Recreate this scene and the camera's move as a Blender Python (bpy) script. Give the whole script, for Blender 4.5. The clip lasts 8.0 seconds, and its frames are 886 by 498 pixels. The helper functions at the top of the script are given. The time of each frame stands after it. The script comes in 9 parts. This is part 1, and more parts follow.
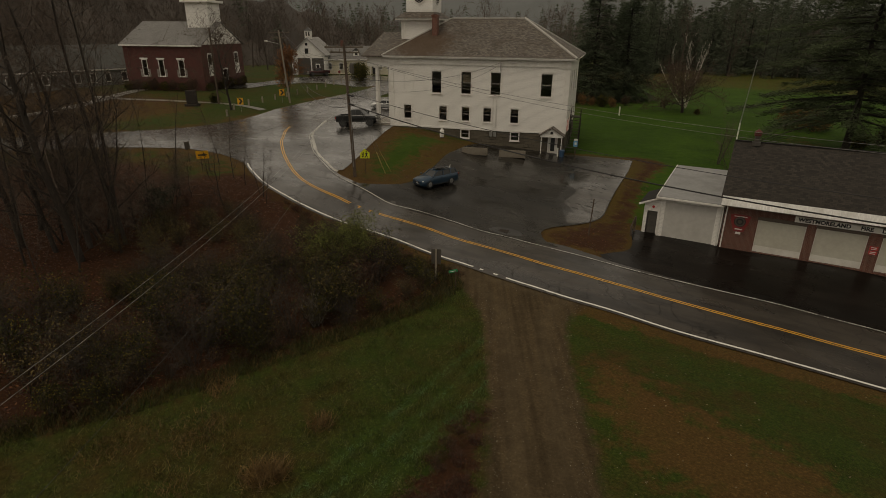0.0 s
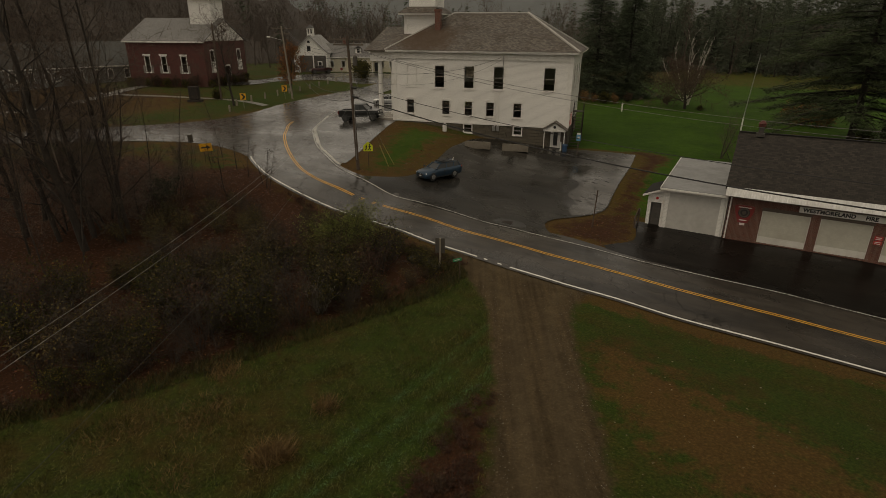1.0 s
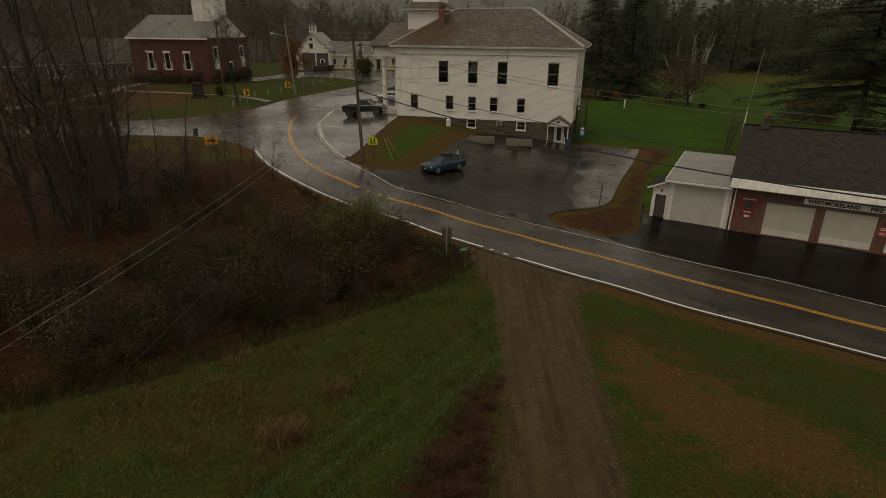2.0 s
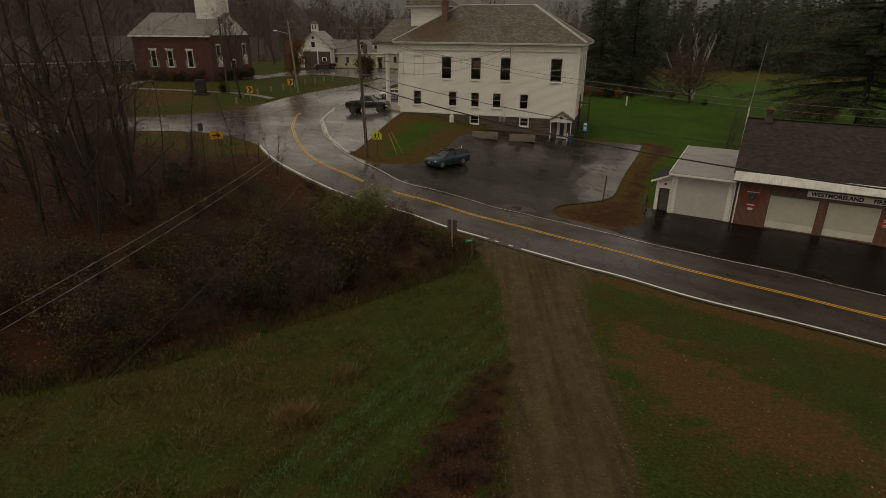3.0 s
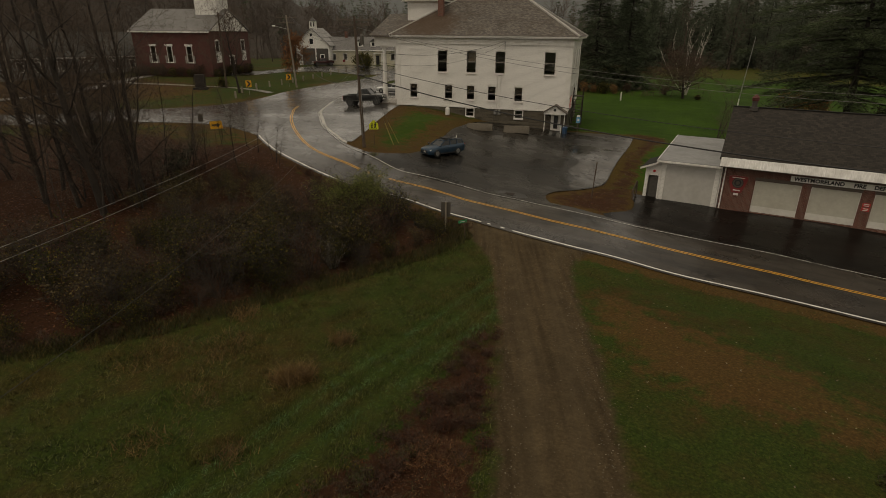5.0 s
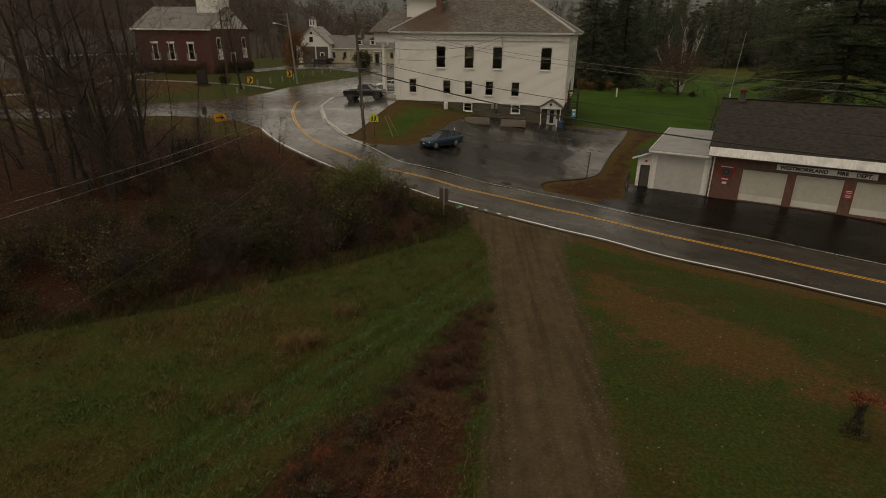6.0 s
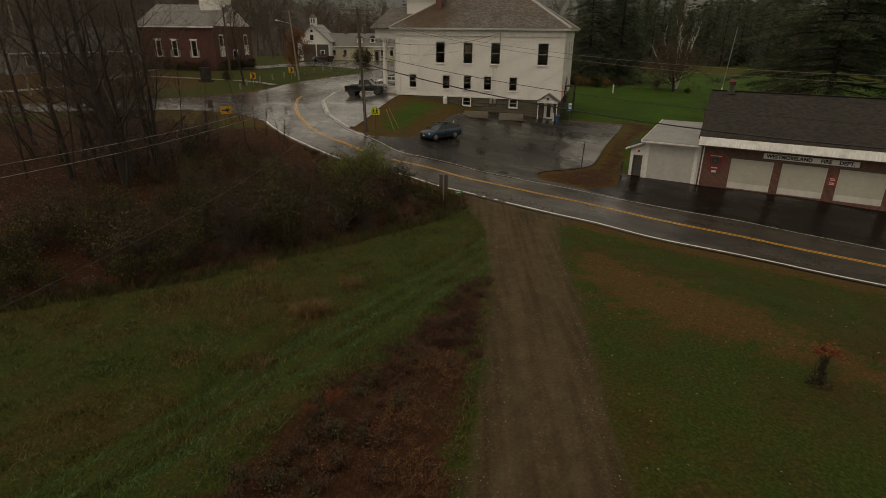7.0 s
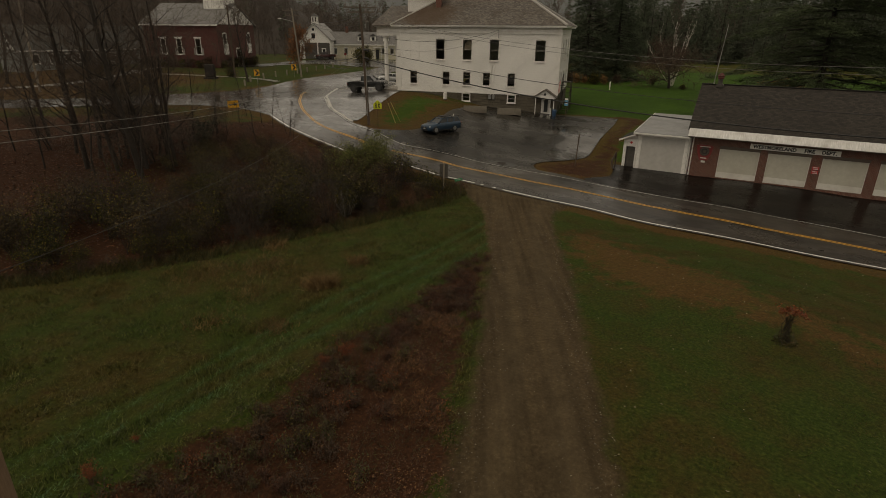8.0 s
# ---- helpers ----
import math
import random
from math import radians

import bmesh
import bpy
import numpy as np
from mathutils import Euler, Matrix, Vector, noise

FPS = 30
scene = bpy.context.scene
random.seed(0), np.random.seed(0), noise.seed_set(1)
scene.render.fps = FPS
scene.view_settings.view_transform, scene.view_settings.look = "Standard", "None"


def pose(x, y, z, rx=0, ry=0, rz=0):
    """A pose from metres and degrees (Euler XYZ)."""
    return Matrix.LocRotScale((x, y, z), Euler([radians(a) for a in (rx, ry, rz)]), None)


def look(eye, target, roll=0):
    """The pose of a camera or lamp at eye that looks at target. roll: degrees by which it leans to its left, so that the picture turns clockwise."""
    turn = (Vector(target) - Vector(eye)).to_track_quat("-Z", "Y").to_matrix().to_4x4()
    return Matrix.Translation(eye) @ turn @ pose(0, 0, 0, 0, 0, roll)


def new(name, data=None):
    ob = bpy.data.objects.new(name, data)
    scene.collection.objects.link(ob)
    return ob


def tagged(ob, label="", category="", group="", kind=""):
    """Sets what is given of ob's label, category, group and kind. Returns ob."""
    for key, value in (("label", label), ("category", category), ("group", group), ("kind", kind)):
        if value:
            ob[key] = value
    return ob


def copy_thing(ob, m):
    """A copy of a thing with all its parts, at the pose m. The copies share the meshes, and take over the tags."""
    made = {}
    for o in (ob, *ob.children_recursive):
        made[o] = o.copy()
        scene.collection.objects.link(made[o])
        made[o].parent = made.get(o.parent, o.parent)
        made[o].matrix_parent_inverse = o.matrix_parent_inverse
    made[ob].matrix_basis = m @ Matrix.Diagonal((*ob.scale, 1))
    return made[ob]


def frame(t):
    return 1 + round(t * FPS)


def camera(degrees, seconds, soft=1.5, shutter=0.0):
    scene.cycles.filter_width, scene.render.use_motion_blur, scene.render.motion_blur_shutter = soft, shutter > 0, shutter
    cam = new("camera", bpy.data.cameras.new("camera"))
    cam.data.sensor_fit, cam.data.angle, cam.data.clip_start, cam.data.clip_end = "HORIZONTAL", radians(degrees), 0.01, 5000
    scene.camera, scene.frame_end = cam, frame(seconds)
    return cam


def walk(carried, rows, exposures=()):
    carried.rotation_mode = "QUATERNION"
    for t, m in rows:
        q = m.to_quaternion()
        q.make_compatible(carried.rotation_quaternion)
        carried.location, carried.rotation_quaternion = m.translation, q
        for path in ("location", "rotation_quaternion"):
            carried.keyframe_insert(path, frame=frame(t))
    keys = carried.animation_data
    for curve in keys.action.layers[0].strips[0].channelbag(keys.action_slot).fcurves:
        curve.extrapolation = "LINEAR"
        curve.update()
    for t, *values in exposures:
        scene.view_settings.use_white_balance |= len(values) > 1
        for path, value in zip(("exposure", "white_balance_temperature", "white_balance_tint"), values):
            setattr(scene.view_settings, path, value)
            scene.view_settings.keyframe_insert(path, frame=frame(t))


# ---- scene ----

cam = camera(77.0, 8.0, soft=0.6)
# seconds, x, y, z, heading, pitch, roll
PATH = [
    (0.0, 0.000, 0.000, 15.030, 29.783, -21.361, 0.414),
    (0.5, -0.021, -0.095, 14.651, 29.875, -21.330, 0.425),
    (1.0, -0.033, -0.294, 14.348, 29.922, -21.337, 0.415),
    (1.5, -0.092, -0.518, 14.075, 29.954, -21.354, 0.433),
    (3.0, -0.265, -1.349, 13.334, 30.014, -21.324, 0.461),
    (3.5, -0.131, -1.411, 13.163, 30.018, -21.311, 0.464),
    (4.0, 0.075, -1.552, 13.002, 29.986, -21.303, 0.480),
    (4.5, 0.385, -1.952, 12.816, 29.909, -21.312, 0.515),
    (6.0, 1.712, -4.042, 12.095, 29.704, -21.266, 0.567),
    (6.5, 2.171, -4.862, 11.873, 29.658, -21.298, 0.594),
    (7.0, 2.666, -5.781, 11.640, 29.607, -21.281, 0.584),
    (7.5, 3.196, -6.756, 11.459, 29.573, -21.301, 0.568),
    (8.0, 3.741, -7.752, 11.326, 29.573, -21.306, 0.567),
]
walk(cam, [(t, pose(x, y, z, 0, 0, yaw) @ pose(0, 0, 0, 90 + pitch) @ pose(0, 0, 0, 0, 0, roll)) for t, x, y, z, yaw, pitch, roll in PATH],
     [(0.0, -0.27, 7900, 10), (3.0, -0.25, 7900, 10), (4.0, -0.10, 7900, 10), (6.0, -0.11, 7900, 10), (8.0, -0.17, 7900, 10)])

import mathutils
from mathutils import geometry

# ---- light: overcast, wet autumn day ----
world = bpy.data.worlds.new("overcast_sky")
scene.world = world
world.use_nodes = True
wn, wl = world.node_tree.nodes, world.node_tree.links
sky = wn.new("ShaderNodeTexSky")
sky.sky_type, sky.sun_disc = "NISHITA", False
sky.sun_elevation, sky.sun_rotation = radians(48), radians(200)
sky.dust_density, sky.air_density = 4.0, 1.5
grey = wn.new("ShaderNodeHueSaturation")
grey.inputs["Saturation"].default_value = 0.12
wl.new(sky.outputs["Color"], grey.inputs["Color"])
cloud = wn.new("ShaderNodeMix")
cloud.data_type = "RGBA"
cloud.inputs["Factor"].default_value = 0.85
cloud.inputs[7].default_value = (5.2, 5.1, 4.9, 1.0)  # even cloud cover
wl.new(grey.outputs["Color"], cloud.inputs[6])
wl.new(cloud.outputs[2], wn["Background"].inputs["Color"])
wn["Background"].inputs["Strength"].default_value = 0.10
sun = new("sun", bpy.data.lights.new("sun", "SUN"))
sun.data.energy, sun.data.angle, sun.data.color = 0.6, radians(30), (1.0, 0.95, 0.88)
sun.matrix_world = look((0, 0, 80), (18, 40, 0))


# ---- materials ----
def shader(name):
    m = bpy.data.materials.new(name)
    m.use_nodes = True
    return m, m.node_tree.nodes, m.node_tree.links, m.node_tree.nodes["Principled BSDF"]


def add_noise(n, l, scale, detail=4.0, rough=0.6, stretch=None, space="Object"):
    tex = n.new("ShaderNodeTexNoise")
    tex.inputs["Scale"].default_value, tex.inputs["Detail"].default_value, tex.inputs["Roughness"].default_value = scale, detail, rough
    co = n.new("ShaderNodeTexCoord")
    if space == "World":
        geo = n.new("ShaderNodeNewGeometry")
        src = geo.outputs["Position"]
    else:
        src = co.outputs[space]
    if stretch:
        mp = n.new("ShaderNodeMapping")
        mp.inputs["Scale"].default_value = stretch
        l.new(src, mp.inputs["Vector"])
        src = mp.outputs["Vector"]
    l.new(src, tex.inputs["Vector"])
    return tex.outputs["Fac"]


def ramp(n, l, fac, stops):
    r = n.new("ShaderNodeValToRGB")
    while len(r.color_ramp.elements) < len(stops):
        r.color_ramp.elements.new(0.5)
    for e, (p, c) in zip(r.color_ramp.elements, stops):
        e.position, e.color = p, (*c, 1.0)
    l.new(fac, r.inputs["Fac"])
    return r.outputs["Color"]


def math_node(n, l, op, a, b=None, clamp=False):
    k = n.new("ShaderNodeMath")
    k.operation, k.use_clamp = op, clamp
    for i, v in enumerate((a, b)):
        if v is None:
            continue
        if isinstance(v, (int, float)):
            k.inputs[i].default_value = v
        else:
            l.new(v, k.inputs[i])
    return k.outputs[0]


def mix_rgb(n, l, fac, a, b, mode="MIX"):
    k = n.new("ShaderNodeMix")
    k.data_type, k.blend_type = "RGBA", mode
    for s, v in (("Factor", fac), ("A", a), ("B", b)):
        sock = [q for q in k.inputs if q.name == s and (q.type == "RGBA" or s == "Factor" and q.type == "VALUE")][0]
        if isinstance(v, (int, float)):
            sock.default_value = v
        elif isinstance(v, tuple):
            sock.default_value = (*v, 1.0)
        else:
            l.new(v, sock)
    return [o for o in k.outputs if o.type == "RGBA"][0]


def add_bump(n, l, p, height, strength=0.3, dist=0.02):
    b = n.new("ShaderNodeBump")
    b.inputs["Strength"].default_value, b.inputs["Distance"].default_value = strength, dist
    l.new(height, b.inputs["Height"])
    l.new(b.outputs["Normal"], p.inputs["Normal"])


def surface(name, c1, c2, c3=None, fine=8.0, broad=0.7, rough=(0.6, 0.8), metal=0.0, bump=0.25, dist=0.01, stretch=None, space="Object", per_object=0.0):
    """A weathered surface: fine grain from c1 to c2, broad stains towards c3, uneven gloss, relief."""
    m, n, l, p = shader(name)
    f = add_noise(n, l, fine, 6, 0.65, stretch, space)
    col = ramp(n, l, f, [(0.3, c1), (0.7, c2)])
    g = add_noise(n, l, broad, 5, 0.6, None, space)
    if c3:
        k = ramp(n, l, g, [(0.48, (0, 0, 0)), (0.72, (1, 1, 1))])
        col = mix_rgb(n, l, math_node(n, l, "MULTIPLY", k, 0.75), col, c3)
    if per_object:
        info = n.new("ShaderNodeObjectInfo")
        hsv = n.new("ShaderNodeHueSaturation")
        v = math_node(n, l, "ADD", math_node(n, l, "MULTIPLY", info.outputs["Random"], per_object), 1 - per_object / 2)
        l.new(v, hsv.inputs["Value"])
        l.new(col, hsv.inputs["Color"])
        col = hsv.outputs["Color"]
    l.new(col, p.inputs["Base Color"])
    r = n.new("ShaderNodeMapRange")
    r.inputs["To Min"].default_value, r.inputs["To Max"].default_value = rough
    l.new(g, r.inputs["Value"])
    l.new(r.outputs["Result"], p.inputs["Roughness"])
    p.inputs["Metallic"].default_value = metal
    if bump:
        add_bump(n, l, p, f, bump, dist)
    return m


def foliage(name, dark, light, dry=None, wide=0.8, sheer=0.0, spec=0.3):
    """Leaves: each leaf its own shade between dark and light, some dry."""
    m, n, l, p = shader(name)
    geo = n.new("ShaderNodeNewGeometry")
    stops = [(0.0, dark), (0.75 if dry else 1.0, light)]
    if dry:
        stops += [(0.9, dry)]
    col = ramp(n, l, geo.outputs["Random Per Island"], stops)
    g = add_noise(n, l, 0.6, 3, 0.6, None, "World")
    shade = ramp(n, l, g, [(0.3, (0.7, 0.7, 0.7)), (0.7, (1.15, 1.15, 1.15))])
    l.new(mix_rgb(n, l, wide, col, shade, "MULTIPLY"), p.inputs["Base Color"])
    p.inputs["Roughness"].default_value = 0.6
    p.inputs["Specular IOR Level"].default_value = spec
    if sheer:  # thin leaves let light through
        thin = n.new("ShaderNodeBsdfTranslucent")
        both = n.new("ShaderNodeMixShader")
        both.inputs[0].default_value = sheer
        l.new(p.inputs["Base Color"].links[0].from_socket, thin.inputs["Color"])
        l.new(p.outputs[0], both.inputs[1])
        l.new(thin.outputs[0], both.inputs[2])
        l.new(both.outputs[0], n["Material Output"].inputs["Surface"])
    return m


def wet_asphalt(name, c1, c2, gloss, crack=True, film=0.0, spec=0.5, sheen_span=None, glare_fade=None):
    """Asphalt under a film of rain: film is how much of it lies under water; two optional spans thin the film along x
    where less sky is mirrored, and run painted sky paleness out into dark asphalt.
    """
    m, n, l, p = shader(name)
    grain = add_noise(n, l, 60, 3, 0.7, None, "World")
    stain = add_noise(n, l, 0.5, 5, 0.6, (0.35, 1.6, 1.0), "World")
    col = mix_rgb(n, l, 0.72, ramp(n, l, grain, [(0.3, c1), (0.75, c2)]), ramp(n, l, stain, [(0.38, c1), (0.60, c2)]))
    puddle = add_noise(n, l, 0.22, 4, 0.55, (1.0, 1.6, 1.0), "World")
    rg = n.new("ShaderNodeMapRange")
    rg.inputs["From Min"].default_value, rg.inputs["From Max"].default_value = 0.4, 0.62
    rg.inputs["To Min"].default_value, rg.inputs["To Max"].default_value = gloss
    l.new(puddle, rg.inputs["Value"])
    height = grain
    if crack:
        vor = n.new("ShaderNodeTexVoronoi")
        vor.feature, vor.inputs["Scale"].default_value = "DISTANCE_TO_EDGE", 0.62
        geo = n.new("ShaderNodeNewGeometry")
        warp = n.new("ShaderNodeTexNoise")
        warp.inputs["Scale"].default_value = 0.9
        add = n.new("ShaderNodeVectorMath")
        add.operation = "ADD"
        l.new(geo.outputs["Position"], add.inputs[0])
        l.new(warp.outputs["Color"], add.inputs[1])
        l.new(geo.outputs["Position"], warp.inputs["Vector"])
        l.new(add.outputs[0], vor.inputs["Vector"])
        line = ramp(n, l, vor.outputs["Distance"], [(0.0, (0.9, 0.9, 0.9)), (0.008, (0.9, 0.9, 0.9)), (0.022, (0, 0, 0))])
        gate = ramp(n, l, add_noise(n, l, 0.12, 2, 0.5, None, "World"), [(0.36, (0.1, 0.1, 0.1)), (0.48, (1, 1, 1))])
        line = math_node(n, l, "MULTIPLY", line, gate)
        col = mix_rgb(n, l, math_node(n, l, "MULTIPLY", line, 0.7), col, (0.010, 0.009, 0.008))
    worn = None
    # Sky reflection is painted as paler asphalt, running out to dark westwards.
    if glare_fade:
        edge = n.new("ShaderNodeSeparateXYZ")
        l.new(n.new("ShaderNodeNewGeometry").outputs["Position"], edge.inputs["Vector"])
        streak = add_noise(n, l, 0.8, 5, 0.65, (1.6, 0.35, 1.0), "World")
        way = math_node(n, l, "ADD", math_node(n, l, "ADD", edge.outputs["X"], math_node(n, l, "MULTIPLY", edge.outputs["Y"], glare_fade[0])), math_node(n, l, "MULTIPLY", streak, 6.0))
        span = n.new("ShaderNodeMapRange")
        span.inputs["From Min"].default_value, span.inputs["From Max"].default_value = glare_fade[1] + 3.0, glare_fade[2] + 3.0
        l.new(way, span.inputs["Value"])
        worn = span.outputs["Result"]
        col = mix_rgb(n, l, worn, glare_fade[3], col)
    l.new(col, p.inputs["Base Color"])
    l.new(rg.outputs["Result"], p.inputs["Roughness"])
    p.inputs["Specular IOR Level"].default_value = spec
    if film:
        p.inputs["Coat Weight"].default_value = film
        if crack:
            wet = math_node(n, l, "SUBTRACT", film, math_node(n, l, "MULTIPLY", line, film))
            # Coat thins along x, set by position to match weaker sky reflection.
            if sheen_span:
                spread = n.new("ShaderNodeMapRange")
                spread.inputs["From Min"].default_value, spread.inputs["From Max"].default_value = sheen_span[0], sheen_span[1]
                spread.inputs["To Min"].default_value, spread.inputs["To Max"].default_value = 1.0, sheen_span[2]
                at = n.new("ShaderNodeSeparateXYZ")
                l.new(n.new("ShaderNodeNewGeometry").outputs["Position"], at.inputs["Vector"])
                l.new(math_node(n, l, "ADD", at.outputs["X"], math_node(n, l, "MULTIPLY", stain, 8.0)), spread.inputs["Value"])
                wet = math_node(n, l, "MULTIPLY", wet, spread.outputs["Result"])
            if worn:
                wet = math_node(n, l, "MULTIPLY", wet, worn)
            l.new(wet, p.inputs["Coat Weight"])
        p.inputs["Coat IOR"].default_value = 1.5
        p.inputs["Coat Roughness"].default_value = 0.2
    add_bump(n, l, p, height, 0.12, 0.006)
    return m


def paint_line(name, colour, worn):
    """Road paint, worn through to the asphalt in specks."""
    m, n, l, p = shader(name)
    f = add_noise(n, l, 9, 5, 0.7, None, "World")
    b = add_noise(n, l, 0.5, 3, 0.5, None, "World")
    k = math_node(n, l, "ADD", f, math_node(n, l, "MULTIPLY", math_node(n, l, "SUBTRACT", b, 0.5), 0.5))
    mask = ramp(n, l, k, [(worn, (0, 0, 0)), (worn + 0.08, (1, 1, 1))])
    l.new(mix_rgb(n, l, mask, (0.05, 0.048, 0.045), colour), p.inputs["Base Color"])
    p.inputs["Roughness"].default_value = 0.35
    return m


def clapboard(name, c1, c2, pitch=0.13):
    m, n, l, p = shader(name)
    co = n.new("ShaderNodeTexCoord")
    sep = n.new("ShaderNodeSeparateXYZ")
    l.new(co.outputs["Object"], sep.inputs["Vector"])
    z = math_node(n, l, "FRACT", math_node(n, l, "DIVIDE", sep.outputs["Z"], pitch))
    gap = ramp(n, l, z, [(0.0, (0, 0, 0)), (0.16, (1, 1, 1))])
    f = add_noise(n, l, 2.5, 5, 0.6, (0.4, 0.4, 3.0))
    col = ramp(n, l, f, [(0.3, c1), (0.7, c2)])
    l.new(mix_rgb(n, l, math_node(n, l, "SUBTRACT", 1.0, gap), col, (c1[0] * 0.42, c1[1] * 0.42, c1[2] * 0.42)), p.inputs["Base Color"])
    p.inputs["Roughness"].default_value = 0.55
    add_bump(n, l, p, math_node(n, l, "SUBTRACT", 1.0, z), 0.5, 0.02)
    return m


def shingles(name, c1, c2, c3, row=0.14, tab=0.30, rough=(0.45, 0.75), stain=0.45, moss=None):
    """Roof covering in courses with tabs of uneven tone."""
    m, n, l, p = shader(name)
    co = n.new("ShaderNodeTexCoord")
    br = n.new("ShaderNodeTexBrick")
    br.inputs["Scale"].default_value = 1.0
    br.inputs["Brick Width"].default_value, br.inputs["Row Height"].default_value = tab, row
    br.inputs["Mortar Size"].default_value = 0.008
    br.inputs["Color1"].default_value, br.inputs["Color2"].default_value = (*c1, 1), (*c2, 1)
    br.inputs["Mortar"].default_value = (c1[0] * 0.4, c1[1] * 0.4, c1[2] * 0.4, 1)
    l.new(co.outputs["UV"], br.inputs["Vector"])
    g = add_noise(n, l, 0.55, 5, 0.65)
    k = ramp(n, l, g, [(0.45, (0, 0, 0)), (0.7, (1, 1, 1))])
    col = mix_rgb(n, l, math_node(n, l, "MULTIPLY", k, stain), br.outputs["Color"], c3)
    if moss:  # a ragged patch of rusty lichen, round a point of the roof
        where = n.new("ShaderNodeVectorMath")
        where.operation = "DISTANCE"
        l.new(co.outputs["Object"], where.inputs[0])
        where.inputs[1].default_value = moss
        near = math_node(n, l, "ADD", math_node(n, l, "MULTIPLY", where.outputs["Value"], 0.115), math_node(n, l, "MULTIPLY", add_noise(n, l, 1.6, 6, 0.7), 0.9))
        col = mix_rgb(n, l, ramp(n, l, near, [(0.72, (0.85, 0.85, 0.85)), (1.0, (0, 0, 0))]), col, (0.060, 0.031, 0.012))
    l.new(col, p.inputs["Base Color"])
    rg = n.new("ShaderNodeMapRange")
    rg.inputs["To Min"].default_value, rg.inputs["To Max"].default_value = rough
    l.new(g, rg.inputs["Value"])
    l.new(rg.outputs["Result"], p.inputs["Roughness"])
    add_bump(n, l, p, br.outputs["Fac"], 0.4, -0.02)
    return m


def brickwork(name, c1, c2, mortar):
    m, n, l, p = shader(name)
    co = n.new("ShaderNodeTexCoord")
    br = n.new("ShaderNodeTexBrick")
    br.inputs["Scale"].default_value = 1.0
    br.inputs["Brick Width"].default_value, br.inputs["Row Height"].default_value = 0.22, 0.075
    br.inputs["Mortar Size"].default_value = 0.010
    br.inputs["Color1"].default_value, br.inputs["Color2"].default_value = (*c1, 1), (*c2, 1)
    br.inputs["Mortar"].default_value = (*mortar, 1)
    l.new(co.outputs["UV"], br.inputs["Vector"])
    g = add_noise(n, l, 1.2, 5, 0.6)
    l.new(mix_rgb(n, l, 0.6, br.outputs["Color"], ramp(n, l, g, [(0.3, (0.6, 0.58, 0.56)), (0.7, (1.2, 1.15, 1.1))]), "MULTIPLY"), p.inputs["Base Color"])
    p.inputs["Roughness"].default_value = 0.75
    add_bump(n, l, p, br.outputs["Fac"], 0.5, -0.01)
    return m


def glass(name, tint=(0.8, 0.85, 0.85)):
    m, n, l, p = shader(name)
    p.inputs["Base Color"].default_value = (*tint, 1)
    p.inputs["Transmission Weight"].default_value = 1.0
    p.inputs["IOR"].default_value = 1.5
    f = add_noise(n, l, 1.5, 2, 0.5)
    r = n.new("ShaderNodeMapRange")
    r.inputs["To Min"].default_value, r.inputs["To Max"].default_value = 0.02, 0.08
    l.new(f, r.inputs["Value"])
    l.new(r.outputs["Result"], p.inputs["Roughness"])
    return m


M_WHITE = clapboard("white_clapboard", (0.72, 0.70, 0.66), (0.80, 0.78, 0.74))
M_TRIM = surface("white_painted_trim", (0.68, 0.66, 0.62), (0.78, 0.76, 0.72), (0.58, 0.55, 0.50), 5, 1.2, (0.4, 0.6), bump=0.1)
M_GLASS = glass("window_glass")
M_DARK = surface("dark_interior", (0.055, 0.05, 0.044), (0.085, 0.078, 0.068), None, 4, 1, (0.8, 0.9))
M_SLATE = shingles("old_hall_shingles", (0.058, 0.048, 0.039), (0.155, 0.132, 0.108), (0.050, 0.033, 0.018), 0.19, 0.30, (0.6, 0.85), 0.55, (4.0, 1.9, 12.4))
M_FSROOF = shingles("brown_asphalt_shingles", (0.016, 0.0128, 0.0098), (0.042, 0.034, 0.026), (0.020, 0.016, 0.012), 0.17, 0.30, (0.85, 0.95))
M_GREYROOF = shingles("grey_shingles", (0.13, 0.125, 0.115), (0.19, 0.18, 0.17), (0.09, 0.085, 0.075))
M_STONE = surface("foundation_stone", (0.070, 0.059, 0.041), (0.106, 0.089, 0.063), (0.048, 0.039, 0.027), 4, 0.8, (0.6, 0.85), bump=0.6, dist=0.03, per_object=0.22)
M_MORTAR = surface("lime_mortar", (0.066, 0.055, 0.040), (0.094, 0.079, 0.058), None, 8, 1, (0.8, 0.9))
M_BRICK = brickwork("red_brick_wall", (0.090, 0.024, 0.016), (0.145, 0.044, 0.028), (0.22, 0.16, 0.125))
M_BRICKP = surface("red_brick", (0.13, 0.042, 0.028), (0.23, 0.075, 0.046), None, 14, 1.5, (0.6, 0.8), bump=0.4, per_object=0.6)
M_CHIM = brickwork("chimney_brick", (0.13, 0.045, 0.03), (0.18, 0.062, 0.042), (0.16, 0.11, 0.085))
M_DOORPAINT = surface("cream_garage_door_paint", (0.46, 0.44, 0.37), (0.54, 0.52, 0.44), (0.42, 0.39, 0.32), 4, 0.8, (0.35, 0.5), bump=0.08)
M_DOORWHITE = surface("white_garage_door_paint", (0.60, 0.58, 0.53), (0.70, 0.68, 0.63), (0.52, 0.49, 0.44), 3, 0.8, (0.35, 0.5), bump=0.08)
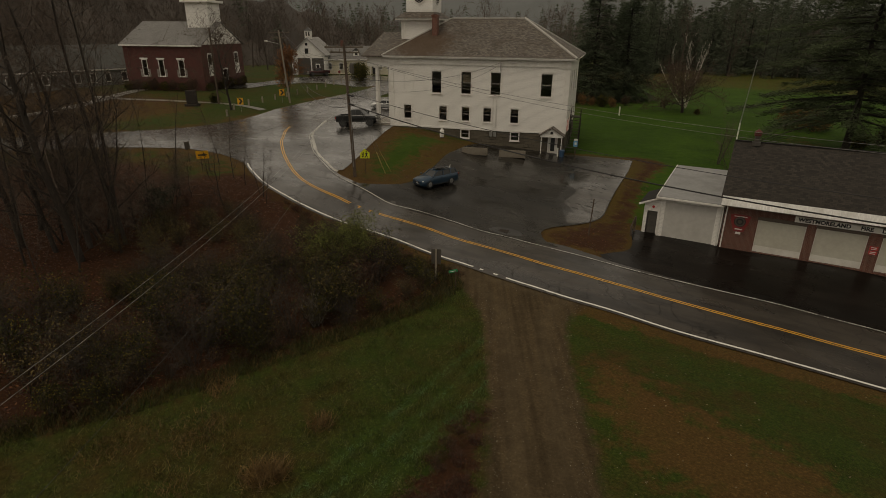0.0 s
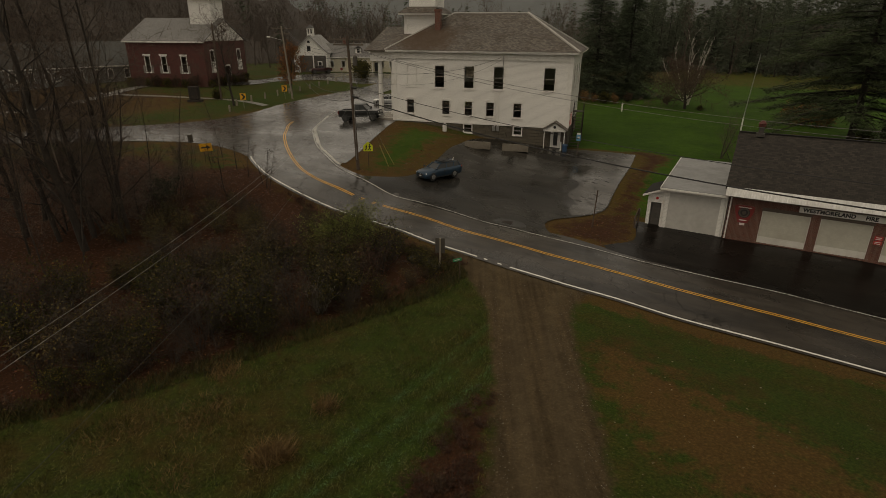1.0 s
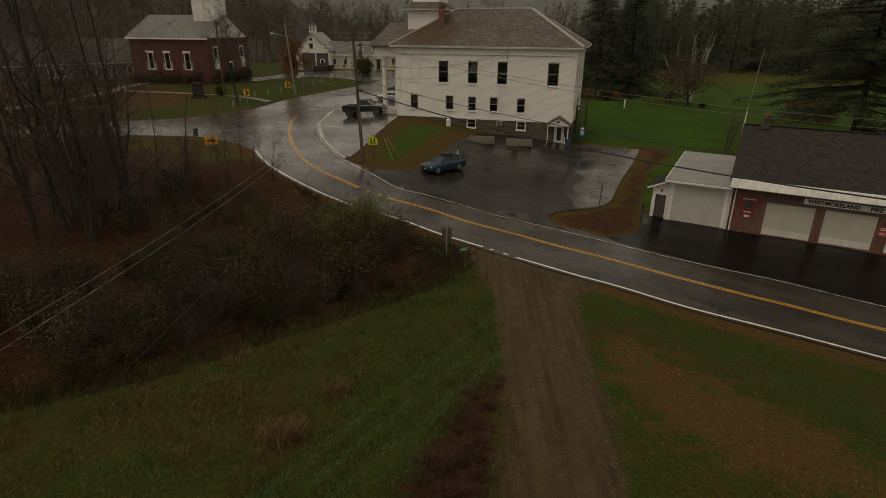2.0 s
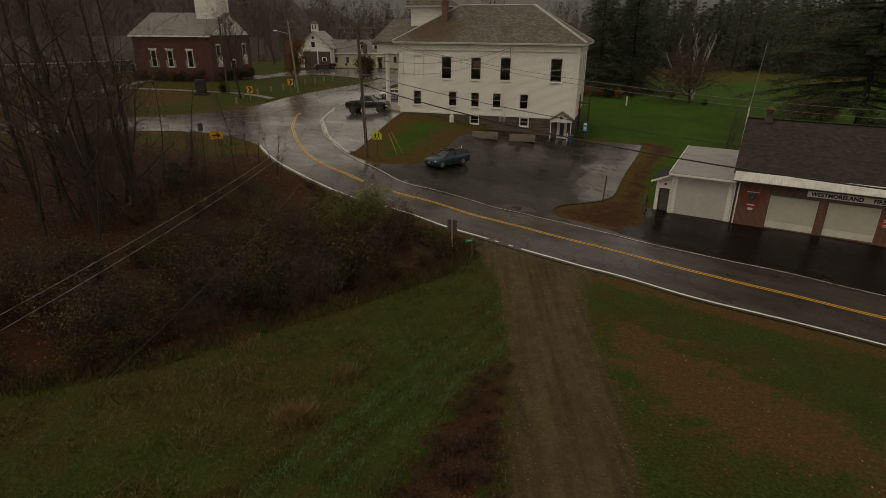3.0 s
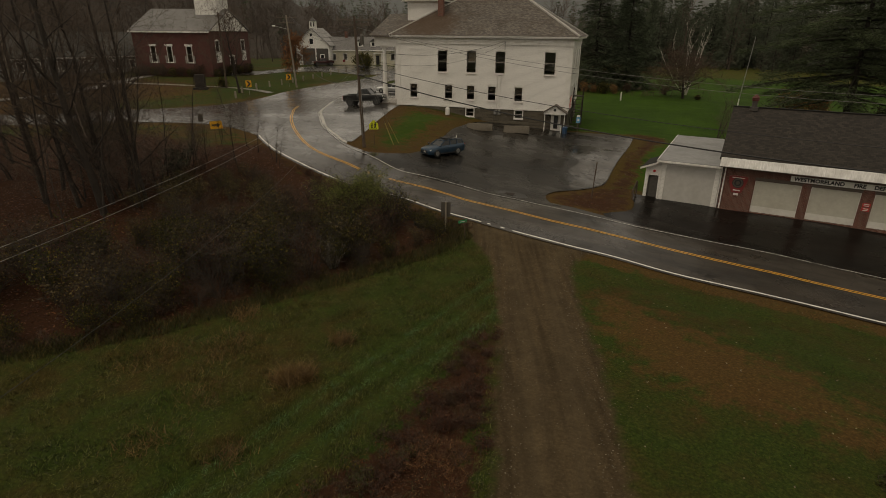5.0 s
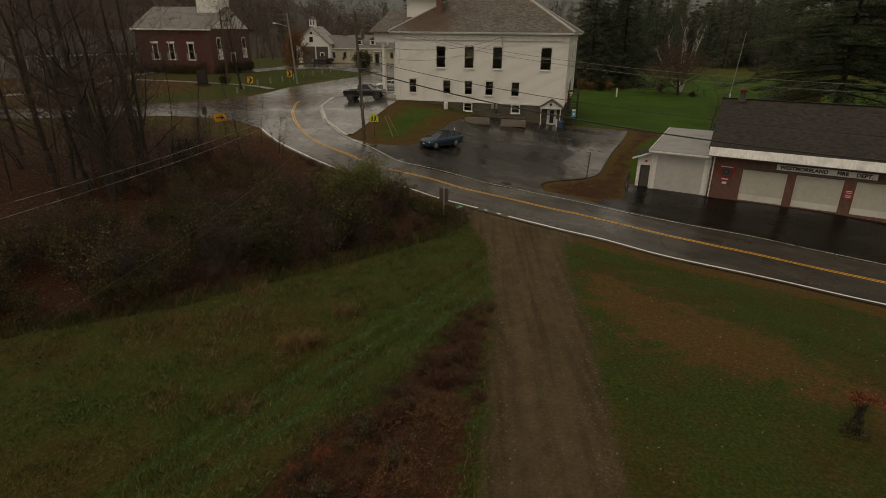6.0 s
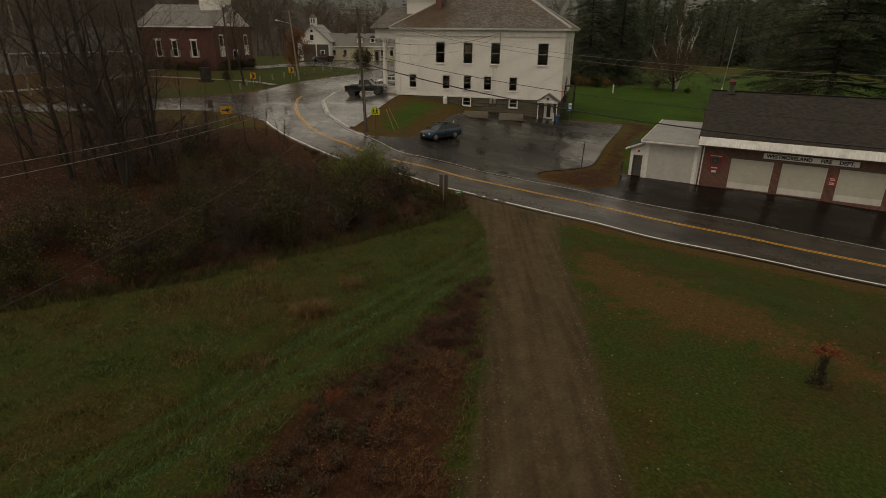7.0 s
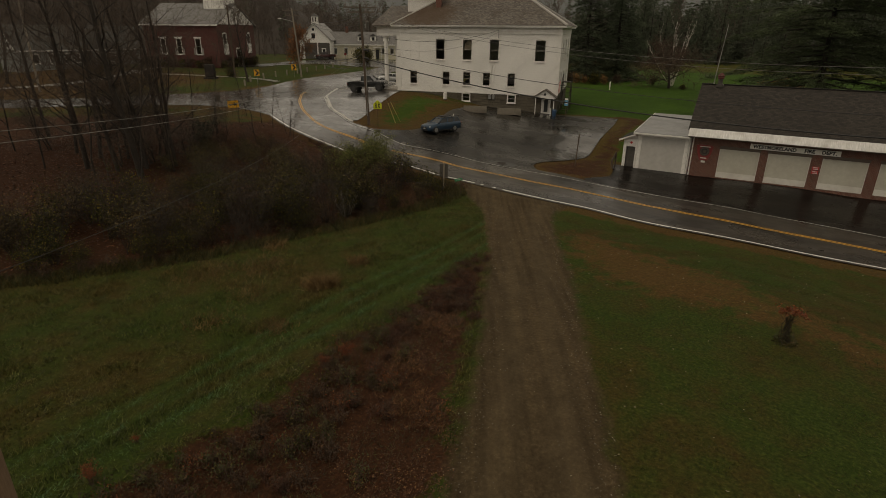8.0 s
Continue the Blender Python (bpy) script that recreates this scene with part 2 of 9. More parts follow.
M_METALROOF = surface("pale_metal_roof", (0.20, 0.20, 0.195), (0.26, 0.26, 0.255), (0.15, 0.15, 0.145), 3, 0.6, (0.45, 0.6), 0.1, bump=0.1)
M_TINAWNING = surface("weathered_tin_awning", (0.50, 0.49, 0.465), (0.80, 0.79, 0.76), (0.40, 0.385, 0.35), 2.5, 1.0, (0.35, 0.55), 0.1, bump=0.2, stretch=(6, 0.6, 0.6))
# Film is cut towards the east so the road mirrors less sky.
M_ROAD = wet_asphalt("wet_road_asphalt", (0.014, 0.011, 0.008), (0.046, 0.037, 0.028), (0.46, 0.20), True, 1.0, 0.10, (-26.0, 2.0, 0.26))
M_LOT = wet_asphalt("wet_dark_asphalt", (0.012, 0.011, 0.009), (0.027, 0.024, 0.020), (0.34, 0.14), False, 0.0, 0.17)
M_APRON = wet_asphalt("wet_black_asphalt", (0.006, 0.005, 0.004), (0.014, 0.011, 0.009), (0.36, 0.18), False, 0.0, 0.05)
# Lighter asphalt colour that holds the sky mirrored in the wet lot.
M_GLARELOT = wet_asphalt("sky_glare_asphalt", (0.040, 0.036, 0.031), (0.088, 0.080, 0.070), (0.40, 0.14), True, 0.6, 0.2, None, (0.16, -8.8, -5.6, (0.020, 0.018, 0.015)))
M_COURT = wet_asphalt("wet_worn_asphalt", (0.042, 0.039, 0.035), (0.066, 0.061, 0.054), (0.36, 0.14), True, 0.75, 0.3)
M_YELLOW = paint_line("yellow_road_paint", (0.60, 0.30, 0.026), 0.28)
M_FAINTLINE = paint_line("faded_white_road_paint", (0.46, 0.45, 0.41), 0.40)
M_WHITELINE = paint_line("white_road_paint", (0.70, 0.68, 0.62), 0.30)
M_POLE = surface("weathered_pole_wood", (0.060, 0.040, 0.027), (0.110, 0.078, 0.054), (0.044, 0.030, 0.021), 6, 1, (0.7, 0.9), stretch=(8, 8, 0.6), bump=0.5)
M_BLACK = surface("black_rubber", (0.012, 0.012, 0.012), (0.025, 0.024, 0.023), None, 10, 1, (0.5, 0.7))
M_GALV = surface("galvanised_steel", (0.30, 0.30, 0.29), (0.40, 0.40, 0.38), (0.24, 0.23, 0.21), 8, 2, (0.35, 0.55), 0.8, bump=0.05)
M_SIGNYELLOW = surface("fluorescent_yellow_sheeting", (0.66, 0.70, 0.03), (0.74, 0.78, 0.05), None, 3, 1, (0.35, 0.5), bump=0)
M_SIGNAMBER = surface("amber_sign_sheeting", (0.72, 0.36, 0.02), (0.80, 0.41, 0.03), None, 3, 1, (0.35, 0.5), bump=0)
M_SIGNBLACK = surface("black_sign_ink", (0.012, 0.012, 0.012), (0.02, 0.02, 0.02), None, 3, 1, (0.4, 0.5), bump=0)
M_SIGNGREEN = surface("green_sign_sheeting", (0.01, 0.20, 0.08), (0.015, 0.25, 0.10), None, 3, 1, (0.35, 0.5), bump=0)
M_SIGNRED = surface("red_sign_sheeting", (0.42, 0.02, 0.02), (0.5, 0.03, 0.025), None, 3, 1, (0.35, 0.5), bump=0)
M_SIGNWHITE = surface("white_sign_sheeting", (0.62, 0.60, 0.55), (0.70, 0.68, 0.62), None, 3, 1, (0.4, 0.5), bump=0)
M_SIGNBLUE = surface("blue_sign_sheeting", (0.08, 0.25, 0.42), (0.10, 0.30, 0.48), None, 3, 1, (0.35, 0.5), bump=0)
M_CONC = surface("stained_concrete", (0.22, 0.195, 0.165), (0.30, 0.27, 0.23), (0.15, 0.13, 0.105), 6, 1.2, (0.6, 0.85), bump=0.35)
M_BARRIER = surface("brown_stained_concrete", (0.115, 0.098, 0.074), (0.165, 0.142, 0.110), (0.080, 0.066, 0.048), 6, 1.2, (0.6, 0.85), bump=0.35)
M_BARK = surface("grey_brown_bark", (0.018, 0.0135, 0.010), (0.052, 0.040, 0.030), (0.013, 0.011, 0.008), 7, 1.3, (0.75, 0.95), stretch=(6, 6, 1.2), bump=0.6, dist=0.03)
M_TWIG = surface("fine_twig_bark", (0.056, 0.038, 0.026), (0.102, 0.072, 0.051), None, 3, 0.5, (0.7, 0.9), bump=0)
M_BIRCH = surface("pale_birch_bark", (0.46, 0.42, 0.37), (0.60, 0.56, 0.50), (0.20, 0.17, 0.14), 5, 2.5, (0.6, 0.8), bump=0.2)
M_IRON = surface("rusty_black_iron", (0.03, 0.024, 0.02), (0.06, 0.045, 0.035), None, 8, 2, (0.6, 0.8), 0.3)
M_GUARD = surface("yellow_plastic_guard", (0.36, 0.29, 0.10), (0.44, 0.36, 0.14), None, 4, 1, (0.4, 0.6), bump=0)
M_POSTPALE = surface("pale_grey_post_wood", (0.20, 0.17, 0.13), (0.28, 0.24, 0.19), None, 6, 1, (0.7, 0.9), stretch=(6, 6, 0.6))
M_SIGNBACK = surface("dull_aluminium_panel", (0.085, 0.076, 0.064), (0.12, 0.108, 0.092), None, 4, 1, (0.5, 0.7), 0.4, bump=0)
M_STONEDARK = surface("dark_granite", (0.013, 0.010, 0.008), (0.030, 0.024, 0.019), None, 14, 2, (0.8, 0.95), bump=0.3)
M_REDBRICK_CH = brickwork("church_brick", (0.078, 0.019, 0.015), (0.105, 0.026, 0.020), (0.085, 0.034, 0.027))


# ---- mesh helpers ----
def part(name, bm, material, parent=None, label="", smooth=False):
    """Links a bmesh as one mesh object, under a thing or a part if one is given."""
    me = bpy.data.meshes.new(name)
    bm.to_mesh(me)
    bm.free()
    for mt in material if isinstance(material, (list, tuple)) else (material,):
        me.materials.append(mt)
    if smooth:
        for f in me.polygons:
            f.use_smooth = True
    ob = new(name, me)
    if parent:
        ob.parent = parent
    if label:
        ob["label"] = label
    return ob


def raw(name, verts, faces, material, parent=None, smooth=False):
    me = bpy.data.meshes.new(name)
    me.from_pydata(verts, [], faces)
    for mt in material if isinstance(material, (list, tuple)) else (material,):
        me.materials.append(mt)
    if smooth:
        me.polygons.foreach_set("use_smooth", [True] * len(me.polygons))
    ob = new(name, me)
    if parent:
        ob.parent = parent
    return ob


def thing(name, m, label, category, group="", kind=""):
    e = new(name)
    e.empty_display_size = 0.2
    e.matrix_world = m
    return tagged(e, label, category, group, kind)


def box(bm, x0, x1, y0, y1, z0, z1, m=None, bevel=0.0):
    g = bmesh.ops.create_cube(bm, size=1.0)
    vs = g["verts"]
    for v in vs:
        v.co = Vector(((x0 + x1) / 2 + v.co.x * (x1 - x0), (y0 + y1) / 2 + v.co.y * (y1 - y0), (z0 + z1) / 2 + v.co.z * (z1 - z0)))
    if bevel:
        es = list({e for v in vs for e in v.link_edges})
        r = bmesh.ops.bevel(bm, geom=es, offset=bevel, segments=1, affect="EDGES")
        vs = list({v for f in r["faces"] for v in f.verts} | {v for v in vs if v.is_valid})
    if m:
        bmesh.ops.transform(bm, matrix=m, verts=vs)
    return vs


def bm_box(*a, **k):
    bm = bmesh.new()
    box(bm, *a, **k)
    return bm


def cyl(bm, p0, p1, r0, r1=None, seg=12, caps=True):
    r1 = r0 if r1 is None else r1
    a, b = Vector(p0), Vector(p1)
    d = b - a
    q = d.to_track_quat("Z", "Y").to_matrix().to_4x4()
    bmesh.ops.create_cone(bm, cap_ends=caps, segments=seg, radius1=r0, radius2=r1, depth=d.length, matrix=Matrix.Translation((a + b) / 2) @ q)


def prism(bm, pts, axis, t0, t1):
    """A flat outline (two coordinates) drawn out along an axis."""
    def put(p, t):
        return {"x": (t, p[0], p[1]), "y": (p[0], t, p[1]), "z": (p[0], p[1], t)}[axis]
    a = [bm.verts.new(put(p, t0)) for p in pts]
    b = [bm.verts.new(put(p, t1)) for p in pts]
    k = len(pts)
    bm.faces.new(a[::-1])
    bm.faces.new(b)
    for i in range(k):
        bm.faces.new((a[i], a[(i + 1) % k], b[(i + 1) % k], b[i]))
    bmesh.ops.recalc_face_normals(bm, faces=bm.faces[:])


def box_uv(bm):
    """UVs in metres, along and up each face."""
    uv = bm.loops.layers.uv.verify()
    for f in bm.faces:
        nrm = f.normal if f.normal.length else Vector((0, 0, 1))
        t = Vector((0, 0, 1)).cross(nrm)
        t = t.normalized() if t.length > 0.05 else Vector((1, 0, 0))
        b = nrm.cross(t)
        for lp in f.loops:
            lp[uv].uv = (lp.vert.co.dot(t), lp.vert.co.dot(b))


def wall_panel(bm, u0, u1, z0, z1, y, thick, holes):
    """A wall along x from u0 to u1, its face at y (towards -y), with openings through it."""
    us = sorted({u0, u1, *[h[0] for h in holes], *[h[1] for h in holes]})
    zs = sorted({z0, z1, *[h[2] for h in holes], *[h[3] for h in holes]})

    def solid(i, j):
        if not (0 <= i < len(us) - 1 and 0 <= j < len(zs) - 1):
            return False
        a, b = (us[i] + us[i + 1]) / 2, (zs[j] + zs[j + 1]) / 2
        return not any(h[0] < a < h[1] and h[2] < b < h[3] for h in holes)

    def quad(*c):
        bm.faces.new([bm.verts.new(p) for p in c])
    for i in range(len(us) - 1):
        for j in range(len(zs) - 1):
            if not solid(i, j):
                continue
            a, b, c, d = us[i], us[i + 1], zs[j], zs[j + 1]
            quad((a, y, c), (b, y, c), (b, y, d), (a, y, d))
            quad((b, y + thick, c), (a, y + thick, c), (a, y + thick, d), (b, y + thick, d))
            if not solid(i - 1, j):
                quad((a, y + thick, c), (a, y, c), (a, y, d), (a, y + thick, d))
            if not solid(i + 1, j):
                quad((b, y, c), (b, y + thick, c), (b, y + thick, d), (b, y, d))
            if not solid(i, j - 1):
                quad((a, y + thick, c), (b, y + thick, c), (b, y, c), (a, y, c))
            if not solid(i, j + 1):
                quad((a, y, d), (b, y, d), (b, y + thick, d), (a, y + thick, d))
    bm.normal_update()


# ---- the lie of the land ----
SPOTS = np.array([(-40,44.8,2.2), (-34,42,1.75), (-25,34.5,.45), (-15.5,31.5,.0), (-10,34.2,-.05), (0,34,-.65), (8,34,-1.02), (-10,31.2,-.36), (0,31,-.92), (10,30.9,-1.2), (0,38,-.75), (8,37.5,-1.0), (16,33,-1.38), (30,32,-1.8), (16,36.5,-1.2), (-6,37.9,-.5), (-2.4,20.9,0), (2,17,.35), (-1,10.6,.7), (-5,6,.9), (-13,11,-.2), (-16,4,-.35), (-24,6,-.6), (-12.5,21,-.35), (-22,20,-.6), (-45,10,.4), (4,46,-.46), (20,46,-.5), (-6,46,-.52), (-11.2,43.6,-.25), (-17,57.5,.85), (-20,64,1.0), (-26,60,1.6), (-36,55,2.9), (-42,59,3.4), (-49,53,2.9), (-66,50,2.7), (-46,34,2.3), (-75,75,3.2), (-105,110,4.0), (-103,78,4.0), (-16,110,1.4), (40,80,1.5), (10,-20,1.2)])


def height(x, y):
    x, y = np.asarray(x, float), np.asarray(y, float)
    num, den = np.zeros_like(x), np.zeros_like(x)
    for sx, sy, sz in SPOTS:
        w = 1.0 / ((x - sx) ** 2 + (y - sy) ** 2 + 16.0) ** 2
        num, den = num + w * sz, den + w
    return num / den


def hz(x, y):
    return float(height(x, y))


def smooth_line(pts, step=0.8, closed=False):
    """A curve through the given plan points, at even steps."""
    p = [Vector(q) for q in pts]
    k, out = len(p), []
    for i in range(k if closed else k - 1):
        p1, p2 = p[i], p[(i + 1) % k]
        p0 = p[i - 1] if closed or i else p1
        p3 = p[(i + 2) % k] if closed or i + 2 < k else p2
        m = max(1, int((p2 - p1).length / step))
        for s in range(m):
            t = s / m
            out.append(0.5 * ((2 * p1) + (p2 - p0) * t + (2 * p0 - 5 * p1 + 4 * p2 - p3) * t * t + (3 * p1 - p0 - 3 * p2 + p3) * t ** 3))
    if not closed:
        out.append(p[-1])
    return [(q.x, q.y) for q in out]


def inside(px, py, poly):
    px, py = np.asarray(px, float), np.asarray(py, float)
    res = np.zeros(px.shape, bool)
    k = len(poly)
    for i in range(k):
        (x1, y1), (x2, y2) = poly[i], poly[(i + 1) % k]
        if y1 == y2:
            continue
        res ^= ((y1 > py) != (y2 > py)) & (px < (x2 - x1) * (py - y1) / (y2 - y1) + x1)
    return res


def depth_in(px, py, poly):
    """Distance to the outline, positive inside it."""
    px, py = np.asarray(px, float), np.asarray(py, float)
    best = np.full(px.shape, 1e9)
    k = len(poly)
    for i in range(k):
        (x1, y1), (x2, y2) = poly[i], poly[(i + 1) % k]
        dx, dy = x2 - x1, y2 - y1
        t = np.clip(((px - x1) * dx + (py - y1) * dy) / (dx * dx + dy * dy + 1e-9), 0, 1)
        best = np.minimum(best, np.hypot(px - x1 - t * dx, py - y1 - t * dy))
    return np.where(inside(px, py, poly), best, -best)


def drape(name, outline, lift, material, step=1.0, skirt=0.0):
    """A sheet of that outline laid on the land."""
    pts = [Vector(p) for p in outline]
    xs, ys = [p.x for p in pts], [p.y for p in pts]
    gx, gy = np.meshgrid(np.arange(min(xs), max(xs), step), np.arange(min(ys), max(ys), step))
    gx, gy = gx.ravel(), gy.ravel()
    keep = depth_in(gx, gy, outline) > step * 0.4
    inner = [Vector((a, b)) for a, b in zip(gx[keep], gy[keep])]
    k = len(pts)
    r = geometry.delaunay_2d_cdt(pts + inner, [(i, (i + 1) % k) for i in range(k)], [], 1, 1e-5)
    vx, vy = np.array([v.x for v in r[0]]), np.array([v.y for v in r[0]])
    z = height(vx, vy) + lift
    return raw(name, list(zip(vx, vy, z)), [tuple(f) for f in r[2]], material, smooth=True)


def ribbon(name, line, width, lift, material, shift=0.0):
    """A painted stripe along a plan line."""
    p = np.array(line)
    t = np.gradient(p, axis=0)
    t /= np.linalg.norm(t, axis=1)[:, None] + 1e-9
    nrm = np.c_[-t[:, 1], t[:, 0]]
    a, b = p + nrm * (shift - width / 2), p + nrm * (shift + width / 2)
    va = np.c_[a, height(a[:, 0], a[:, 1]) + lift]
    vb = np.c_[b, height(b[:, 0], b[:, 1]) + lift]
    k = len(p)
    return raw(name, [tuple(v) for v in np.r_[va, vb]], [(i, i + 1, k + i + 1, k + i) for i in range(k - 1)], material)


VERGE_LINE = [(130, 16.0), (60, 26.0), (25, 29.6), (11.2, 30.1), (6.5, 30.15), (3.5, 30.1), (0, 30.28), (-4, 30.36), (-8, 30.38), (-11, 30.73), (-14, 30.95), (-17.6, 31.5), (-23, 32.15), (-29.6, 33.05), (-34.4, 33.5), (-39.2, 34.8), (-43.5, 37.2), (-45.4, 38.6)]
NEAR_EDGE = smooth_line(VERGE_LINE)
SIDE_EDGE = smooth_line([(-45.4, 38.6), (-48.5, 39.7), (-52.3, 40.4), (-57.2, 39.8), (-64, 36.2), (-74.6, 29.4), (-110, 8)])
GREEN_EDGE = smooth_line([(-118, 14), (-82.6, 32.9), (-74.9, 39), (-70.5, 43.8), (-68, 47.5), (-66.8, 54), (-69, 65), (-71.7, 78.6), (-77, 101), (-84, 125), (-95, 160)])
FAR_EDGE = smooth_line([(-87, 160), (-76, 125), (-69.6, 98.8), (-63.8, 83.3), (-58.1, 67.3), (-49.9, 53.8), (-46.1, 49.4), (-42.4, 46.1), (-37.4, 42.5), (-32.6, 40.3), (-28.8, 39.6), (-25, 39.5), (-21.3, 39.0), (-17.7, 39.1), (-15.3, 39.2), (-12, 39.2), (-8.8, 38.6), (-5.3, 38.2), (-1.5, 38.0), (2.5, 37.9), (7.7, 37.6), (12, 36.95), (25, 36.0), (60, 32.5), (130, 23.4)])
CENTRE = smooth_line([(130, 19.8), (60, 29.3), (25, 32.7), (11.6, 33.55), (6.6, 33.92), (1.5, 34.03), (-2, 34.35), (-5, 34.43), (-8, 34.42), (-11, 34.62), (-14, 35.1), (-17, 35.4), (-20.5, 35.55), (-26.6, 36.35), (-31.0, 36.5), (-34.7, 37.0), (-39.0, 39.05), (-43.95, 42.8), (-48.6, 46.9), (-51.5, 50.2), (-53.6, 52.6), (-55.8, 55.7)], 0.5)
LOT = smooth_line([(-32.4, 39.6), (-30, 41.3), (-28.5, 43.8), (-29.4, 49.9), (-30.4, 55.3), (-30.6, 63.4), (-20.4, 66.1), (-14.2, 67.1), (-12.9, 67.25), (-12.75, 66.2), (-12, 60), (-11.5, 52), (-11.2, 47.2), (-12.4, 44.6), (-14, 42.7), (-14.3, 41), (-13.2, 39.2), (-12, 38.6), (-20, 38.2), (-28, 38.8)], 0.8, True)
COURT = smooth_line([(-58, 67), (-49.7, 53.4), (-45.9, 49), (-42.2, 45.7), (-37.6, 42.2), (-36.2, 42.7), (-38.6, 49.6), (-41.6, 58.6), (-42.6, 61.5), (-46.5, 76), (-56, 94), (-65.5, 90)], 0.8, True)
APRON = smooth_line([(-8.6, 38.5), (-7.3, 41.5), (-8.0, 45.2), (-8.2, 46.4), (46, 46.4), (62, 44), (66, 29.2), (25, 34.8), (12, 36.5), (6, 37.5), (0, 37.7)], 0.8, True)
DRIVE = smooth_line([(-17, 31.6), (-15.4, 29), (-12.3, 25.9), (-9.7, 21.4), (-7.8, 17.4), (-6.2, 13.8), (-4, 8.7), (-2.7, 5.4), (-2, 3), (-0.9, 0), (0.5, -6), (3, -20), (6, -40), (13, -40), (10, -20), (7, -6), (4.5, 0), (2.5, 3.7), (1.8, 5.1), (0.8, 7.6), (-0.7, 10.8), (-2.5, 15.6), (-4.1, 19.3), (-6, 23.2), (-7.6, 27.6), (-7.4, 30.2), (-5.5, 31.4)], 1.0, True)
DITCH = smooth_line([(-8.6, 18.2), (-8.5, 15.8), (-8.35, 12.6), (-8.0, 9.2), (-8.0, 6.2), (-8.1, 4.2), (-8.2, 2.4), (-8.5, 0.6), (-8.9, -1.7), (-8.8, -5), (-8, -10), (-2, -10), (-1.5, 1.4), (-2.5, 3.5), (-3.5, 5.6), (-4.5, 8.1), (-5.6, 10.8), (-7.2, 15.2), (-7.9, 17.2)], 1.0, True)
BARE = smooth_line([(-4.6, 24.4), (-2, 23.2), (0.5, 22), (3, 21.1), (5, 19.6), (7, 18.2), (9.5, 17), (12, 16), (12, 14.7), (9, 15.4), (6.2, 16.9), (2.5, 17.1), (0, 17), (-2.3, 19), (-4.4, 21.8)], 1.0, True)
WOODS = smooth_line([(-28.5, 2), (-24.8, 7), (-21.3, 11.6), (-18.9, 18), (-16.2, 24.5), (-15.6, 28.5), (-17.5, 30.4), (-23, 31.6), (-34, 33), (-42, 35.5), (-46, 32), (-53, 33), (-62, 30), (-110, -2), (-110, -40), (-45, -40)], 1.5, True)
THICKET = smooth_line([(-28.2, 3), (-24.8, 7.4), (-21.5, 12), (-19, 18.4), (-16.4, 24.4), (-15.6, 28.2), (-17.5, 29.8), (-21.5, 29.3), (-26.5, 26.2), (-30, 22.5), (-32.3, 18), (-34.5, 12), (-36.5, 4), (-36, 0)], 1.5, True)
VERGE = smooth_line([(-14.2, 41.4), (-12.8, 39.6), (-8.8, 39.2), (-7.4, 41.6), (-8.2, 46), (-9, 52), (-9.6, 60), (-9, 68), (-13, 70), (-15, 67.6), (-12.2, 67), (-11.6, 58), (-11, 48.2), (-11.8, 45.5)], 1.0, True)
ISLET = smooth_line([(-36.1, 42.7), (-32.6, 40.5), (-30, 41.4), (-28.7, 43.8), (-29.4, 49.9), (-30.2, 55), (-30.8, 61), (-41.5, 60), (-39, 49.8)], 1.0, True)


def axis_lines(a, b, fine, far):
    """Grid lines: even between a and b, then spreading out to far."""
    mid = list(np.arange(a, b + fine / 2, fine))
    lo, hi, s = [], [], fine
    x = a
    while x > -far:
        s *= 1.25
        x -= s
        lo.append(x)
    x, s = b, fine
    while x < far:
        s *= 1.25
        x += s
        hi.append(x)
    return np.array(lo[::-1] + mid + hi)


